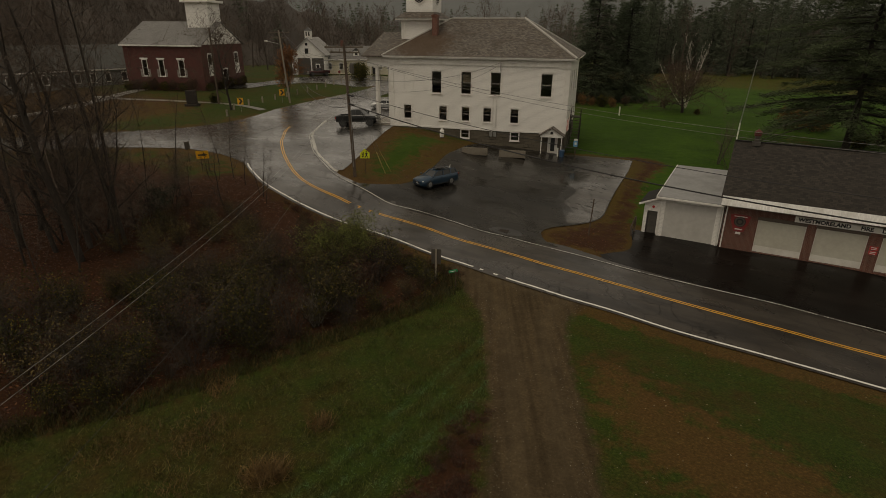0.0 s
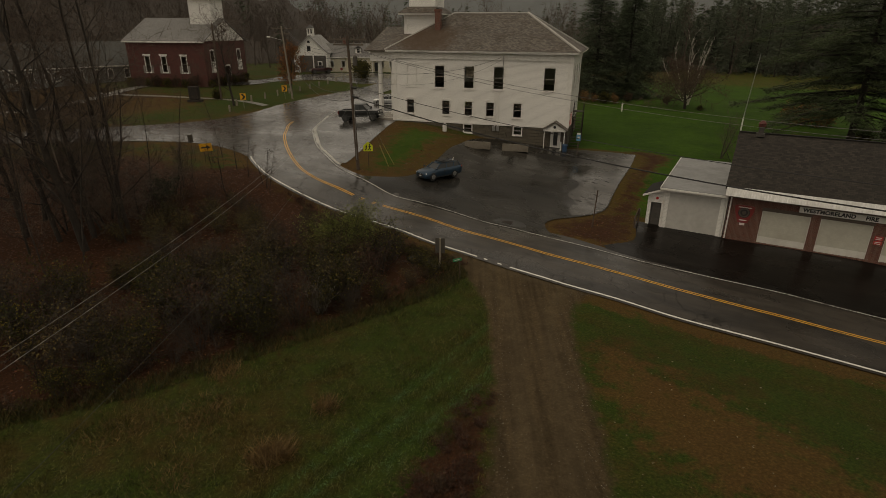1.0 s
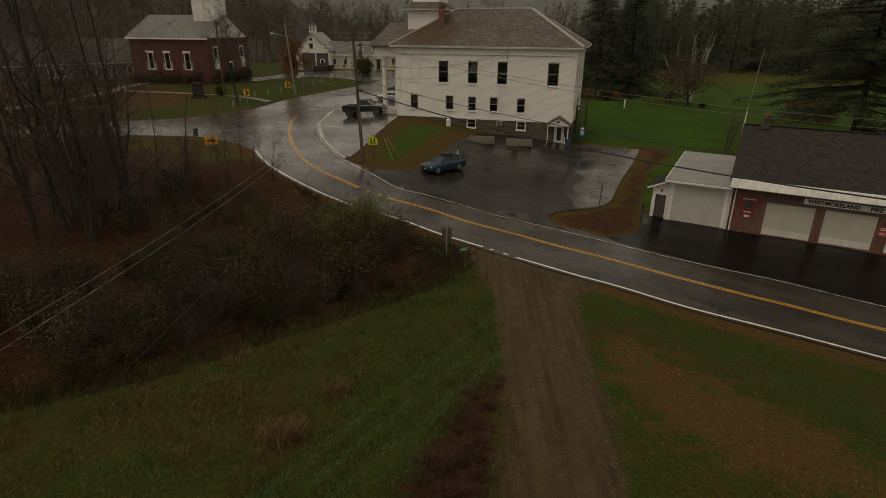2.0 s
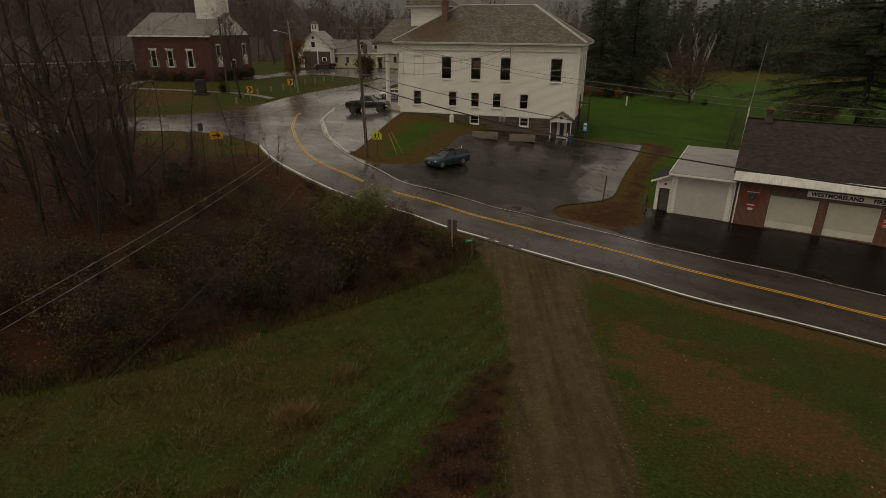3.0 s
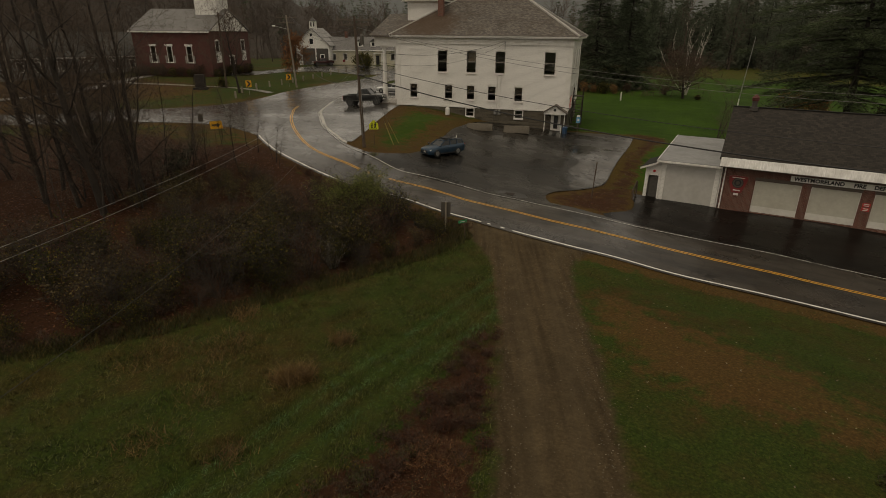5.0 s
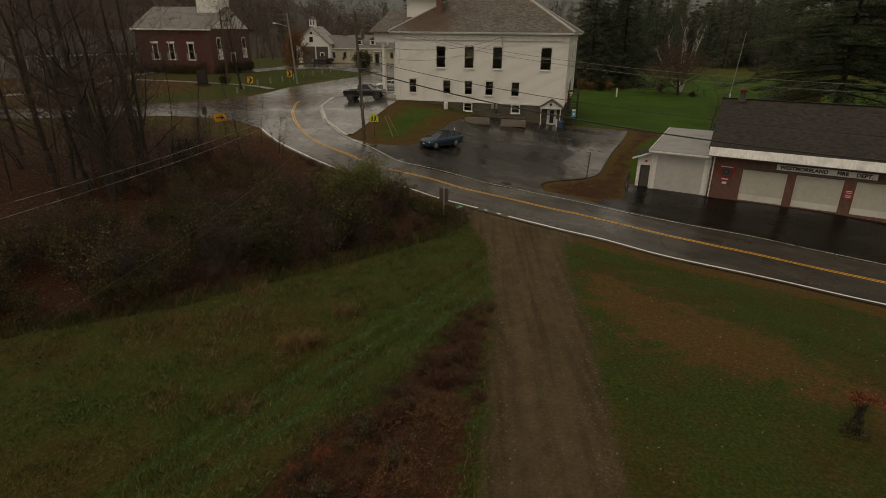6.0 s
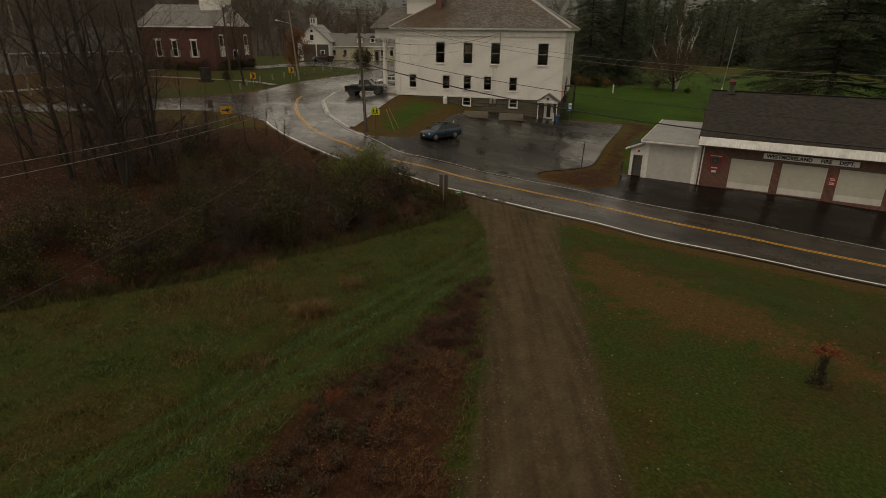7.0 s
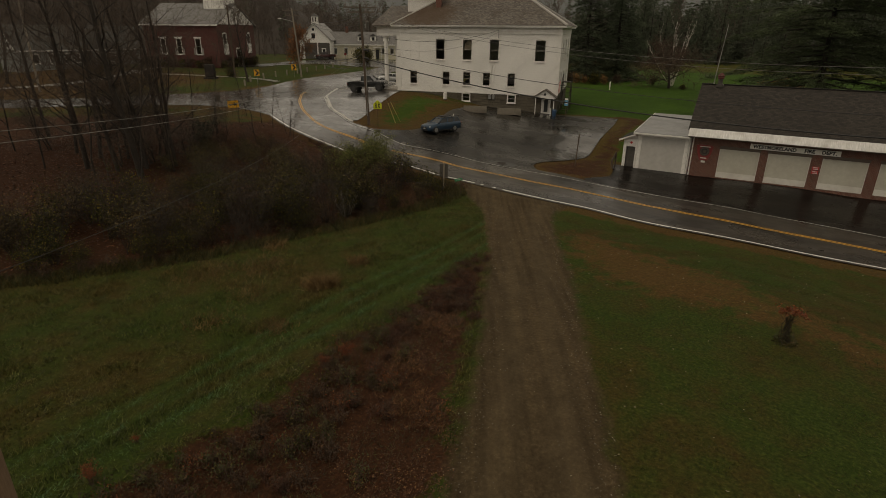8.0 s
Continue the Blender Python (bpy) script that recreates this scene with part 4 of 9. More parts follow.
    part("cornice", bm, M_TRIM, porch)
    part("porch_floor", bm_box(px - 0.1, -0.02, 0.1, D - 0.1, base - 0.25, base - 0.05), M_CONC, porch)
    part("porch_base", bm_box(px, -0.02, 0.2, D - 0.2, base - 2.6, base - 0.252), M_MORTAR, porch)
    pr = 14.78 - ZB
    bm = bmesh.new()
    prism(bm, [(-0.2, pe + 0.202), (D + 0.2, pe + 0.202), (D / 2, pr)], "x", px - 0.05, -0.02)
    part("pediment", bm, M_WHITE, porch)
    bm = bmesh.new()
    for s in (0, 1):
        y0 = -0.45 if s == 0 else D + 0.45
        a = [bm.verts.new(q) for q in ((px - 0.5, y0, pe + 0.24), (4.6, y0, pe + 0.24), (4.6, D / 2, pr + 0.12), (px - 0.5, D / 2, pr + 0.12))]
        b = [bm.verts.new(v.co + Vector((0, 0, -0.14))) for v in a]
        bm.faces.new(a if s == 0 else a[::-1])
        bm.faces.new(b[::-1] if s == 0 else b)
        for i in range(4):
            bm.faces.new((a[i], b[i], b[(i + 1) % 4], a[(i + 1) % 4]))
    bmesh.ops.recalc_face_normals(bm, faces=bm.faces[:])
    box_uv(bm)
    part("porch_roof", bm, M_SLATE, porch)
    for v in (0.75, 5.2, 10.0, 14.45):
        bm = bmesh.new()
        cyl(bm, (px + 1.15, v, base - 0.05), (px + 1.15, v, pe - 1.1), 0.32, 0.26, 20)
        box(bm, px + 0.80, px + 1.50, v - 0.35, v + 0.35, base - 0.048, base + 0.12)
        box(bm, px + 0.78, px + 1.52, v - 0.37, v + 0.37, pe - 1.25, pe - 1.101)
        part("column", bm, M_TRIM, porch, smooth=False)
    for y in (0.35,):
        rail = part("railing", bm_box(px + 1.5, -0.05, y, y + 0.06, base + 0.85, base + 0.92), M_TRIM, porch)
        part("bottom_rail", bm_box(px + 1.5, -0.05, y, y + 0.06, base + 0.08, base + 0.14), M_TRIM, rail)
        for k in range(10):
            part("baluster", bm_box(px + 1.58 + k * 0.145, px + 1.62 + k * 0.145, y + 0.01, y + 0.05, base + 0.141, base + 0.849), M_TRIM, rail)
    # clock tower
    tz = 16.35 - ZB
    tower = part("tower", bm_box(-0.1, 4.5, 5.1, 10.1, eave + 0.3, tz), M_WHITE, hall, "square white clapboard clock tower")
    for u in (-0.14, 4.10):
        part("corner_board", bm_box(u, u + 0.44, 5.04, 5.098, eave + 0.6, tz - 0.45), M_TRIM, tower)
    part("frieze_board", bm_box(-0.16, 4.56, 5.03, 5.096, tz - 0.44, tz - 0.05), M_TRIM, tower)
    bm = bm_box(-0.75, 5.15, 4.45, 10.75, tz + 0.002, tz + 0.2)
    part("cornice", bm, M_TRIM, tower)
    bm = bmesh.new()
    a = [bm.verts.new(p) for p in ((-0.85, 4.35, tz + 0.21), (5.25, 4.35, tz + 0.21), (5.25, 10.85, tz + 0.21), (-0.85, 10.85, tz + 0.21))]
    b = [bm.verts.new(p) for p in ((0.3, 5.5, tz + 1.0), (4.1, 5.5, tz + 1.0), (4.1, 9.7, tz + 1.0), (0.3, 9.7, tz + 1.0))]
    for i in range(4):
        bm.faces.new((a[i], a[(i + 1) % 4], b[(i + 1) % 4], b[i]))
    bm.faces.new(a[::-1])
    bm.faces.new(b)
    bm.normal_update()
    box_uv(bm)
    part("skirt_roof", bm, M_SLATE, tower)
    stage = part("clock_stage", bm_box(0.4, 4.0, 5.6, 9.6, tz + 0.95, 20.8 - ZB), M_WHITE, tower)
    part("stage_cornice", bm_box(0.1, 4.3, 5.3, 9.9, 20.802 - ZB, 21.1 - ZB), M_TRIM, stage)
    for m in (pose(2.2, 5.6, 19.15 - ZB), pose(4.0, 7.6, 19.15 - ZB, 0, 0, 90)):
        bm = bmesh.new()
        cyl(bm, (0, -0.002, 0), (0, -0.10, 0), 0.85, 0.85, 32)
        clock = part("clock_rim", bm, M_TRIM, stage)
        clock.matrix_local = m
        bm = bmesh.new()
        cyl(bm, (0, -0.101, 0), (0, -0.12, 0), 0.70, 0.70, 32)
        part("clock_dial", bm, M_SIGNBLACK, clock)
        for h in range(12):
            a = h * math.pi / 6
            part("hour_mark", bm_box(-0.035, 0.035, -0.135, -0.121, 0.46, 0.62, Matrix.Rotation(a, 4, "Y")), M_SIGNWHITE, clock)
        part("hour_pointer", bm_box(-0.04, 0.04, -0.15, -0.136, -0.1, 0.38, Matrix.Rotation(2.0, 4, "Y")), M_SIGNWHITE, clock)
        part("minute_pointer", bm_box(-0.03, 0.03, -0.165, -0.151, -0.12, 0.55, Matrix.Rotation(4.6, 4, "Y")), M_SIGNWHITE, clock)
    # chimney on the slope
    bm = bm_box(4.55, 5.25, 3.6, 4.3, eave + 2.2, 17.0 - ZB)
    box(bm, 4.47, 5.33, 3.52, 4.38, 16.75 - ZB, 16.95 - ZB)
    box_uv(bm)
    chim = part("chimney", bm, M_CHIM, hall, "red-brown brick chimney")
    part("chimney_lining", bm_box(4.7, 5.1, 3.75, 4.15, 16.98 - ZB, 17.08 - ZB), M_SIGNBLACK, chim)
    # hooded side door at the low corner
    hood = part("door_hood", bm_box(19.75, 22.45, -1.35, -0.02, 3.25 - ZB, 3.45 - ZB), M_TRIM, hall, "white gabled hood over the basement door")
    bm = bmesh.new()
    prism(bm, [(19.85, 3.452 - ZB), (22.35, 3.452 - ZB), (21.1, 4.25 - ZB)], "y", -1.3, -0.02)
    part("gable", bm, M_WHITE, hood)
    bm = bmesh.new()
    for a, b in (((19.55, 3.42 - ZB), (21.1, 4.42 - ZB)), ((22.65, 3.42 - ZB), (21.1, 4.42 - ZB))):
        v = [bm.verts.new(q) for q in ((a[0], -1.5, a[1]), (a[0], -0.02, a[1]), (b[0], -0.02, b[1]), (b[0], -1.5, b[1]))]
        w = [bm.verts.new(q.co + Vector((0, 0, -0.1))) for q in v]
        bm.faces.new(v)
        bm.faces.new(w[::-1])
        for i in range(4):
            bm.faces.new((v[i], w[i], w[(i + 1) % 4], v[(i + 1) % 4]))
    bmesh.ops.recalc_face_normals(bm, faces=bm.faces[:])
    box_uv(bm)
    part("hood_roof", bm, M_SLATE, hood)
    bm = bmesh.new()
    cyl(bm, (21.1, -1.31, 3.78 - ZB), (21.1, -1.36, 3.78 - ZB), 0.16, seg=16)
    part("vent_disc", bm, M_SIGNBLACK, hood)
    for u in (19.9, 22.3):
        part("post", bm_box(u - 0.05, u + 0.05, -1.25, -1.15, -0.15, 3.249 - ZB), M_TRIM, hood)
    door = part("door", bm_box(20.75, 21.55, 0.12, 0.17, 0.0, 2.1), M_TRIM, hall, "white door with a tall dark glazed panel")
    part("door_pane", bm_box(20.9, 21.4, 0.10, 0.118, 0.35, 1.95), M_GLASSDARK, door)
    bm = bmesh.new()
    for a in ((20.55, 20.75, 0, 2.25), (21.55, 21.75, 0, 2.25), (20.751, 21.549, 2.1, 2.25)):
        box(bm, a[0], a[1], -0.02, 0.2, a[2], a[3])
    part("door_casing", bm, M_TRIM, hall)
    # service pipes and meters
    for u in (13.55, 13.95):
        bm = bmesh.new()
        cyl(bm, (u, -0.10, 3.0 - ZB), (u, -0.10, 7.5 - ZB), 0.035, seg=8)
        part("conduit", bm, M_TRIM, hall)
    for u in (13.45, 13.95):
        part("meter_box", bm_box(u - 0.18, u + 0.18, -0.2, -0.075, 2.75 - ZB, 3.35 - ZB, bevel=0.02), M_GALV, hall)
    bm = bmesh.new()
    cyl(bm, (14.35, -0.12, 10.6 - ZB), (14.35, -0.12, 11.5 - ZB), 0.04, seg=8)
    cyl(bm, (14.35, -0.12, 11.5 - ZB), (14.35, -0.4, 11.6 - ZB), 0.05, seg=8)
    part("service_mast", bm, M_GALV, hall)
    # stone courses of the foundation
    random.seed(5)
    alike = []
    for w in (0.62, 0.84, 1.0):
        bm = bm_box(-w / 2 + 0.008, w / 2 - 0.008, -0.05, 0.09, 0.008, 0.352, bevel=0.02)
        for v in bm.verts:
            v.co.y += 0.02 * math.sin(v.co.x * 9 + v.co.z * 13) - 0.01
        me = bpy.data.meshes.new("foundation_stone")
        bm.to_mesh(me)
        bm.free()
        me.materials.append(M_STONE)
        alike.append((w, me))
    for row in range(7):
        x, z = 0.12, base - 0.16 - 0.36 * (row + 1)
        while x < L - 0.3:
            w, me = random.choice(alike)
            if x + w > L - 0.1:
                break
            if not any(h[0] - 0.15 < x + w and x < h[1] + 0.15 and h[2] - 0.15 < z + 0.36 and z < h[3] + 0.15 for h in fh):
                gz = hz(-42.93 + math.cos(radians(13.5)) * (x + w / 2), 60.94 + math.sin(radians(13.5)) * (x + w / 2)) - ZB
                if z + 0.36 > gz - 0.1:
                    s = new("stone_block", me)
                    s.parent = foundation
                    s.location = (x + w / 2, 0.06, z)
            x += w
    return hall


# Lead caps; on the right hips the pale colour doubles as sky reflection.
M_RIDGE = surface("lead_ridge_and_sheen", (0.38, 0.36, 0.33), (0.48, 0.46, 0.42), None, 4, 1, (0.5, 0.7), 0.3)
M_GLASSDARK = surface("dark_door_glass", (0.02, 0.022, 0.022), (0.03, 0.032, 0.032), None, 2, 1, (0.03, 0.08), bump=0)
HALL = town_hall()


def garage_door(parent, x0, x1, z0, z1, y, material, lower=None, sections=5, ribs=2):
    """A sectional door: sections as parts, ribbed, in a dark-lined opening."""
    d = part("garage_door", bm_box(x0 - 0.02, x1 + 0.02, y + 0.10, y + 0.14, z0, z1 + 0.02), M_DARK, parent)
    h = (z1 - z0) / sections
    for i in range(sections):
        bm = bmesh.new()
        a = z0 + i * h
        box(bm, x0, x1, y + 0.03, y + 0.098, a + 0.002, a + h - 0.002, bevel=0.004)
        for k in range(1, ribs + 1):
            box(bm, x0 + 0.02, x1 - 0.02, y + 0.018, y + 0.029, a + h * k / (ribs + 1) - 0.012, a + h * k / (ribs + 1) + 0.012)
        part("section", bm, lower if (lower and i == 0) else material, d)
    bm = bmesh.new()
    for q in ((x0 - 0.08, x0 - 0.001, z0, z1), (x1 + 0.001, x1 + 0.08, z0, z1), (x0 - 0.08, x1 + 0.08, z1 + 0.001, z1 + 0.08)):
        box(bm, q[0], q[1], y - 0.015, y + 0.12, q[2], q[3])
    part("door_trim", bm, M_TRIM, d)
    return d


def text_mesh(name, body, size, material, parent, m, spacing=1.0):
    cu = bpy.data.curves.new(name, "FONT")
    cu.body, cu.size, cu.extrude, cu.space_character, cu.offset = body, size, 0.008, spacing, 0.016
    cu.align_x, cu.align_y = "CENTER", "CENTER"
    tmp = bpy.data.objects.new(name, cu)
    scene.collection.objects.link(tmp)
    me = bpy.data.meshes.new_from_object(tmp.evaluated_get(bpy.context.evaluated_depsgraph_get()))
    bpy.data.objects.remove(tmp)
    me.materials.clear()
    me.materials.append(material)
    ob = new(name, me)
    ob.parent = parent
    ob.matrix_local = m
    return ob


def fire_station():
    Y, G0 = 45.81, -0.40
    st = thing("fire_station", pose(0, Y, G0), "low brick fire station with cream bay doors and brown shingle roof", "fire station")
    top, xr = 3.25 - G0, 19.5
    bays = [(0.77, 3.85), (4.46, 7.52), (8.31, 11.37), (12.1, 15.15)]
    bm = bmesh.new()
    wall_panel(bm, -1.55, xr, -0.3, top, 0, 0.3, [(a, b, 0.02, 2.52) for a, b in bays])
    bm.normal_update()
    box_uv(bm)
    part("front_wall", bm, M_BRICK, st)
    for q in ((-1.55, -1.25, 0.301, 8.4), (xr - 0.3, xr, 0.301, 8.4), (-1.249, xr - 0.301, 8.1, 8.4)):
        bm = bm_box(q[0], q[1], q[2], q[3], -0.3, top)
        box_uv(bm)
        part("wall", bm, M_BRICK, st)
    for k, (a, b) in enumerate(bays):
        garage_door(st, a + 0.03, b - 0.03, 0.03, 2.5, 0.06, M_DOORPAINT, M_DOORWHITE)
        part("lintel_board", bm_box(a - 0.05, b + 0.05, -0.03, -0.003, 2.53, 2.78), M_LINTEL, st)
    yr, zr, ye, ze = 50.0 - Y, 7.15 - G0, 45.25 - Y, 3.72 - G0
    bm = bmesh.new()
    for s in (0, 1):
        y0 = ye if s == 0 else 2 * yr - ye
        a = [bm.verts.new(q) for q in ((-1.95, y0, ze), (xr + 0.4, y0, ze), (xr + 0.4, yr, zr), (-1.95, yr, zr))]
        b = [bm.verts.new(v.co + Vector((0, 0, -0.16))) for v in a]
        bm.faces.new(a)
        bm.faces.new(b[::-1])
        for i in range(4):
            bm.faces.new((a[i], b[i], b[(i + 1) % 4], a[(i + 1) % 4]))
    bmesh.ops.recalc_face_normals(bm, faces=bm.faces[:])
    box_uv(bm)
    part("roof", bm, M_FSROOF, st)
    part("ridge_cap", bm_box(-1.95, xr + 0.4, yr - 0.14, yr + 0.14, zr - 0.03, zr + 0.03), M_FSROOF, st)
    for x in (-1.45, xr - 0.1):
        bm = bmesh.new()
        prism(bm, [(0.0, top), (8.4, top), (2 * yr - ye - 0.2, ze - 0.17), (yr, zr - 0.18), (0.0, ze + 0.05)], "x", x - 0.1, x + 0.1)
        part("gable", bm, M_WHITE, st)
    # tin strip along the eave
    bm = bmesh.new()
    prism(bm, [(-0.86, 3.13 - G0), (-0.83, 3.11 - G0), (-0.48, 3.70 - G0), (-0.50, 3.76 - G0), (-0.56, 3.76 - G0)], "x", -1.85, xr + 0.3)
    aw = part("eave_awning", bm, M_TINAWNING, st, "streaked white tin eave strip")
    for k in range(11):
        x = -1.85 + k * 2.0
        bm = bmesh.new()
        prism(bm, [(-0.875, 3.135 - G0), (-0.845, 3.135 - G0), (-0.535, 3.765 - G0), (-0.575, 3.765 - G0)], "x", x, x + 0.03)
        part("seam", bm, M_TINAWNING, aw)
    part("soffit", bm_box(-1.8, xr + 0.2, -0.8, -0.003, 3.04 - G0, 3.10 - G0), M_LINTEL, st)
    # lettered board
    board = part("name_board", bm_box(3.02, 9.40, -0.14, -0.035, 2.40 - G0, 2.82 - G0, bevel=0.01), M_BOARD, st, "white board with black capital letters")
    for word, x in (("WESTMORELAND", 4.80), ("FIRE", 7.28), ("DEPT.", 8.62)):
        text_mesh("word", word, 0.38, M_SIGNBLACK, board, pose(x, -0.15, 2.61 - G0, 90, 0, 0), 1.04)
    # shield plaque
    bm = bmesh.new()
    prism(bm, [(-1.08, 2.28 - G0), (-0.85, 2.34 - G0), (0.02, 2.34 - G0), (0.26, 2.28 - G0), (0.18, 1.75 - G0), (-0.08, 1.02 - G0), (-0.74, 1.02 - G0), (-1.0, 1.75 - G0)], "y", -0.06, -0.003)
    pl = part("shield_plaque", bm, M_PLAQUE, st, "dark red shield plaque with a grey emblem")
    for r, y, mt in ((0.40, 0.075, M_SIGNBLACK), (0.36, 0.085, M_SIGNBACK), (0.25, 0.095, M_SIGNBLACK), (0.15, 0.105, M_SIGNBACK)):
        bm = bmesh.new()
        cyl(bm, (-0.41, -0.061, 1.80 - G0), (-0.41, -y, 1.80 - G0), r, seg=20)
        part("emblem", bm, mt, pl)
    part("bar", bm_box(-0.85, 0.03, -0.075, -0.061, 2.17 - G0, 2.23 - G0), M_SIGNWHITE, pl)
    part("bar", bm_box(-0.66, -0.16, -0.075, -0.061, 1.17 - G0, 1.25 - G0), M_SIGNWHITE, pl)
    part("small_notice", bm_box(-0.58, -0.24, -0.04, -0.003, 0.80 - G0, 0.97 - G0), M_SIGNWHITE, st)
    for z in (1.30, 0.97):
        s = part("red_notice", bm_box(7.72, 8.20, -0.04, -0.003, z - 0.13 - G0, z + 0.13 - G0), M_SIGNRED, st, "small red and white no-parking notice")
        part("bar", bm_box(7.80, 8.12, -0.05, -0.041, z + 0.02 - G0, z + 0.08 - G0), M_SIGNWHITE, s)
        part("bar", bm_box(7.80, 8.12, -0.05, -0.041, z - 0.09 - G0, z - 0.04 - G0), M_SIGNWHITE, s)
    # roof vent, painted red
    bm = bmesh.new()
    cyl(bm, (-0.45, 4.0, 6.8 - G0), (-0.45, 4.0, 7.65 - G0), 0.20, seg=14)
    box(bm, -0.75, -0.15, 3.7, 4.3, 6.9 - G0, 7.18 - G0)
    vent = part("roof_vent", bm, M_GALVDARK, st, "red-capped metal roof vent")
    for z in (7.651, 7.78):
        bm = bmesh.new()
        cyl(bm, (-0.45, 4.0, z - G0), (-0.45, 4.0, z + 0.11 - G0), 0.27, 0.27, 14)
        part("vent_ring", bm, M_VENTRED, vent)
    bm = bmesh.new()
    cyl(bm, (-0.45, 4.0, 7.91 - G0), (-0.45, 4.0, 8.16 - G0), 0.30, 0.03, 14)
    part("vent_cap", bm, M_VENTRED, vent)
    # downpipe at the corner
    bm = bmesh.new()
    cyl(bm, (-1.42, -0.10, 0.0), (-1.42, -0.10, 3.0 - G0), 0.05, seg=8)
    part("downpipe", bm, M_TRIM, st)
    return st


M_BOARD = surface("white_board_paint", (0.74, 0.72, 0.67), (0.82, 0.80, 0.75), None, 3, 1, (0.4, 0.5), bump=0)
M_PLAQUE = surface("dark_red_plaque_paint", (0.19, 0.022, 0.020), (0.24, 0.030, 0.027), None, 6, 1, (0.35, 0.5), bump=0)
M_LINTEL = surface("brown_board", (0.075, 0.058, 0.045), (0.11, 0.088, 0.07), None, 5, 1, (0.6, 0.8), stretch=(0.5, 6, 6))
M_GALVDARK = surface("dark_vent_metal", (0.06, 0.055, 0.05), (0.1, 0.09, 0.08), None, 6, 1, (0.5, 0.7), 0.4)
M_VENTRED = surface("red_vent_paint", (0.075, 0.013, 0.010), (0.11, 0.019, 0.014), None, 6, 1, (0.4, 0.6))
fire_station()


def annex():
    Y, G0 = 45.98, -0.50
    g = thing("garage", pose(0, Y, G0), "small white-sided garage with a pale metal roof beside the fire station", "garage")
    bm = bmesh.new()
    wall_panel(bm, -6.26, -1.62, -0.2, 2.78 - G0, 0, 0.2, [(-5.86, -2.06, 0.0, 3.05)])
    part("front_wall", bm, M_VINYL, g)
    for q in ((-6.26, -6.06), (-1.82, -1.62)):
        bm = bmesh.new()
        prism(bm, [(0.201, -0.2), (9.0, -0.2), (9.0, 3.36 - G0), (0.201, 2.84 - G0)], "x", *q)
        part("side_wall", bm, M_VINYL, g)
    part("back_wall", bm_box(-6.059, -1.821, 8.8, 9.0, -0.2, 3.34 - G0), M_VINYL, g)
    garage_door(g, -5.82, -2.1, 0.02, 3.02, 0.05, M_DOORGREY, None, 4, 0)
    bm = bmesh.new()
    prism(bm, [(-0.4, 2.84 - G0), (9.4, 3.44 - G0), (9.4, 3.56 - G0), (-0.42, 2.97 - G0)], "x", -6.50, -1.60)
    roof = part("roof", bm, M_METALROOF, g)
    bm = bmesh.new()
    prism(bm, [(-0.44, 2.83 - G0), (9.4, 3.43 - G0), (9.4, 3.60 - G0), (-0.44, 3.0 - G0)], "x", -6.55, -6.502)
    part("edge_strip", bm, M_TRIM, roof)
    part("gutter", bm_box(-6.53, -1.62, -0.52, -0.425, 2.80 - G0, 2.93 - G0), M_TRIM, g)
    for x in (-6.18, -1.78):
        bm = bmesh.new()
        cyl(bm, (x, -0.06, 0.05), (x, -0.06, 2.85 - G0), 0.045, seg=8)
        part("downpipe", bm, M_TRIM, g)
    s = thing("shed", pose(0, Y + 0.25, G0), "white lean-to shed with a dark doorway on the garage", "shed")
    bm = bmesh.new()
    wall_panel(bm, -7.45, -6.28, -0.1, 2.1 - G0, 0, 0.12, [(-7.18, -6.36, 0.0, 2.0)])
    part("front_wall", bm, M_VINYL, s)
    bm = bmesh.new()
    prism(bm, [(-7.45, 2.1 - G0), (-6.28, 2.1 - G0), (-6.28, 2.62 - G0)], "y", 0.0, 0.12)
    part("gable", bm, M_VINYL, s)
    part("side_wall", bm_box(-7.45, -7.33, 0.121, 3.4, -0.1, 2.1 - G0), M_VINYL, s)
    part("back_wall", bm_box(-7.329, -6.28, 3.28, 3.4, -0.1, 2.1 - G0), M_VINYL, s)
    part("door_leaf", bm_box(-7.14, -6.40, 0.16, 0.2, 0.02, 1.96), M_DARK, s)
    bm = bmesh.new()
    prism(bm, [(-7.8, 2.05 - G0), (-6.27, 2.72 - G0), (-6.27, 2.80 - G0), (-7.84, 2.13 - G0)], "y", -0.35, 3.6)
    part("roof", bm, M_FSROOF, s)
    bm = bmesh.new()
    prism(bm, [(-7.84, 1.98 - G0), (-6.27, 2.66 - G0), (-6.27, 2.80 - G0), (-7.86, 2.13 - G0)], "y", -0.40, -0.352)
    part("rake_board", bm, M_TRIM, s)
    bm = bmesh.new()
    cyl(bm, (-6.75, -0.003, 1.86 - G0), (-6.75, -0.03, 1.86 - G0), 0.11, seg=14)
    part("red_plate", bm, M_SIGNRED, s)
    f = thing("ramp_rail", pose(-7.95, 44.6, hz(-8.25, 44.6)), "grey weathered wooden rail of a ramp beside the shed", "rail")
    for y in (0.0, 1.3):
        part("post", bm_box(-0.06, 0.06, y - 0.06, y + 0.06, -0.2, 0.85 + 0.35 * y), M_POLE, f)
    for z in (0.35, 0.62):
        bm = bmesh.new()
        prism(bm, [(-0.1, z), (1.45, z + 0.5), (1.45, z + 0.68), (-0.1, z + 0.18)], "x", -0.1, -0.062)
        part("board", bm, M_POLE, f)


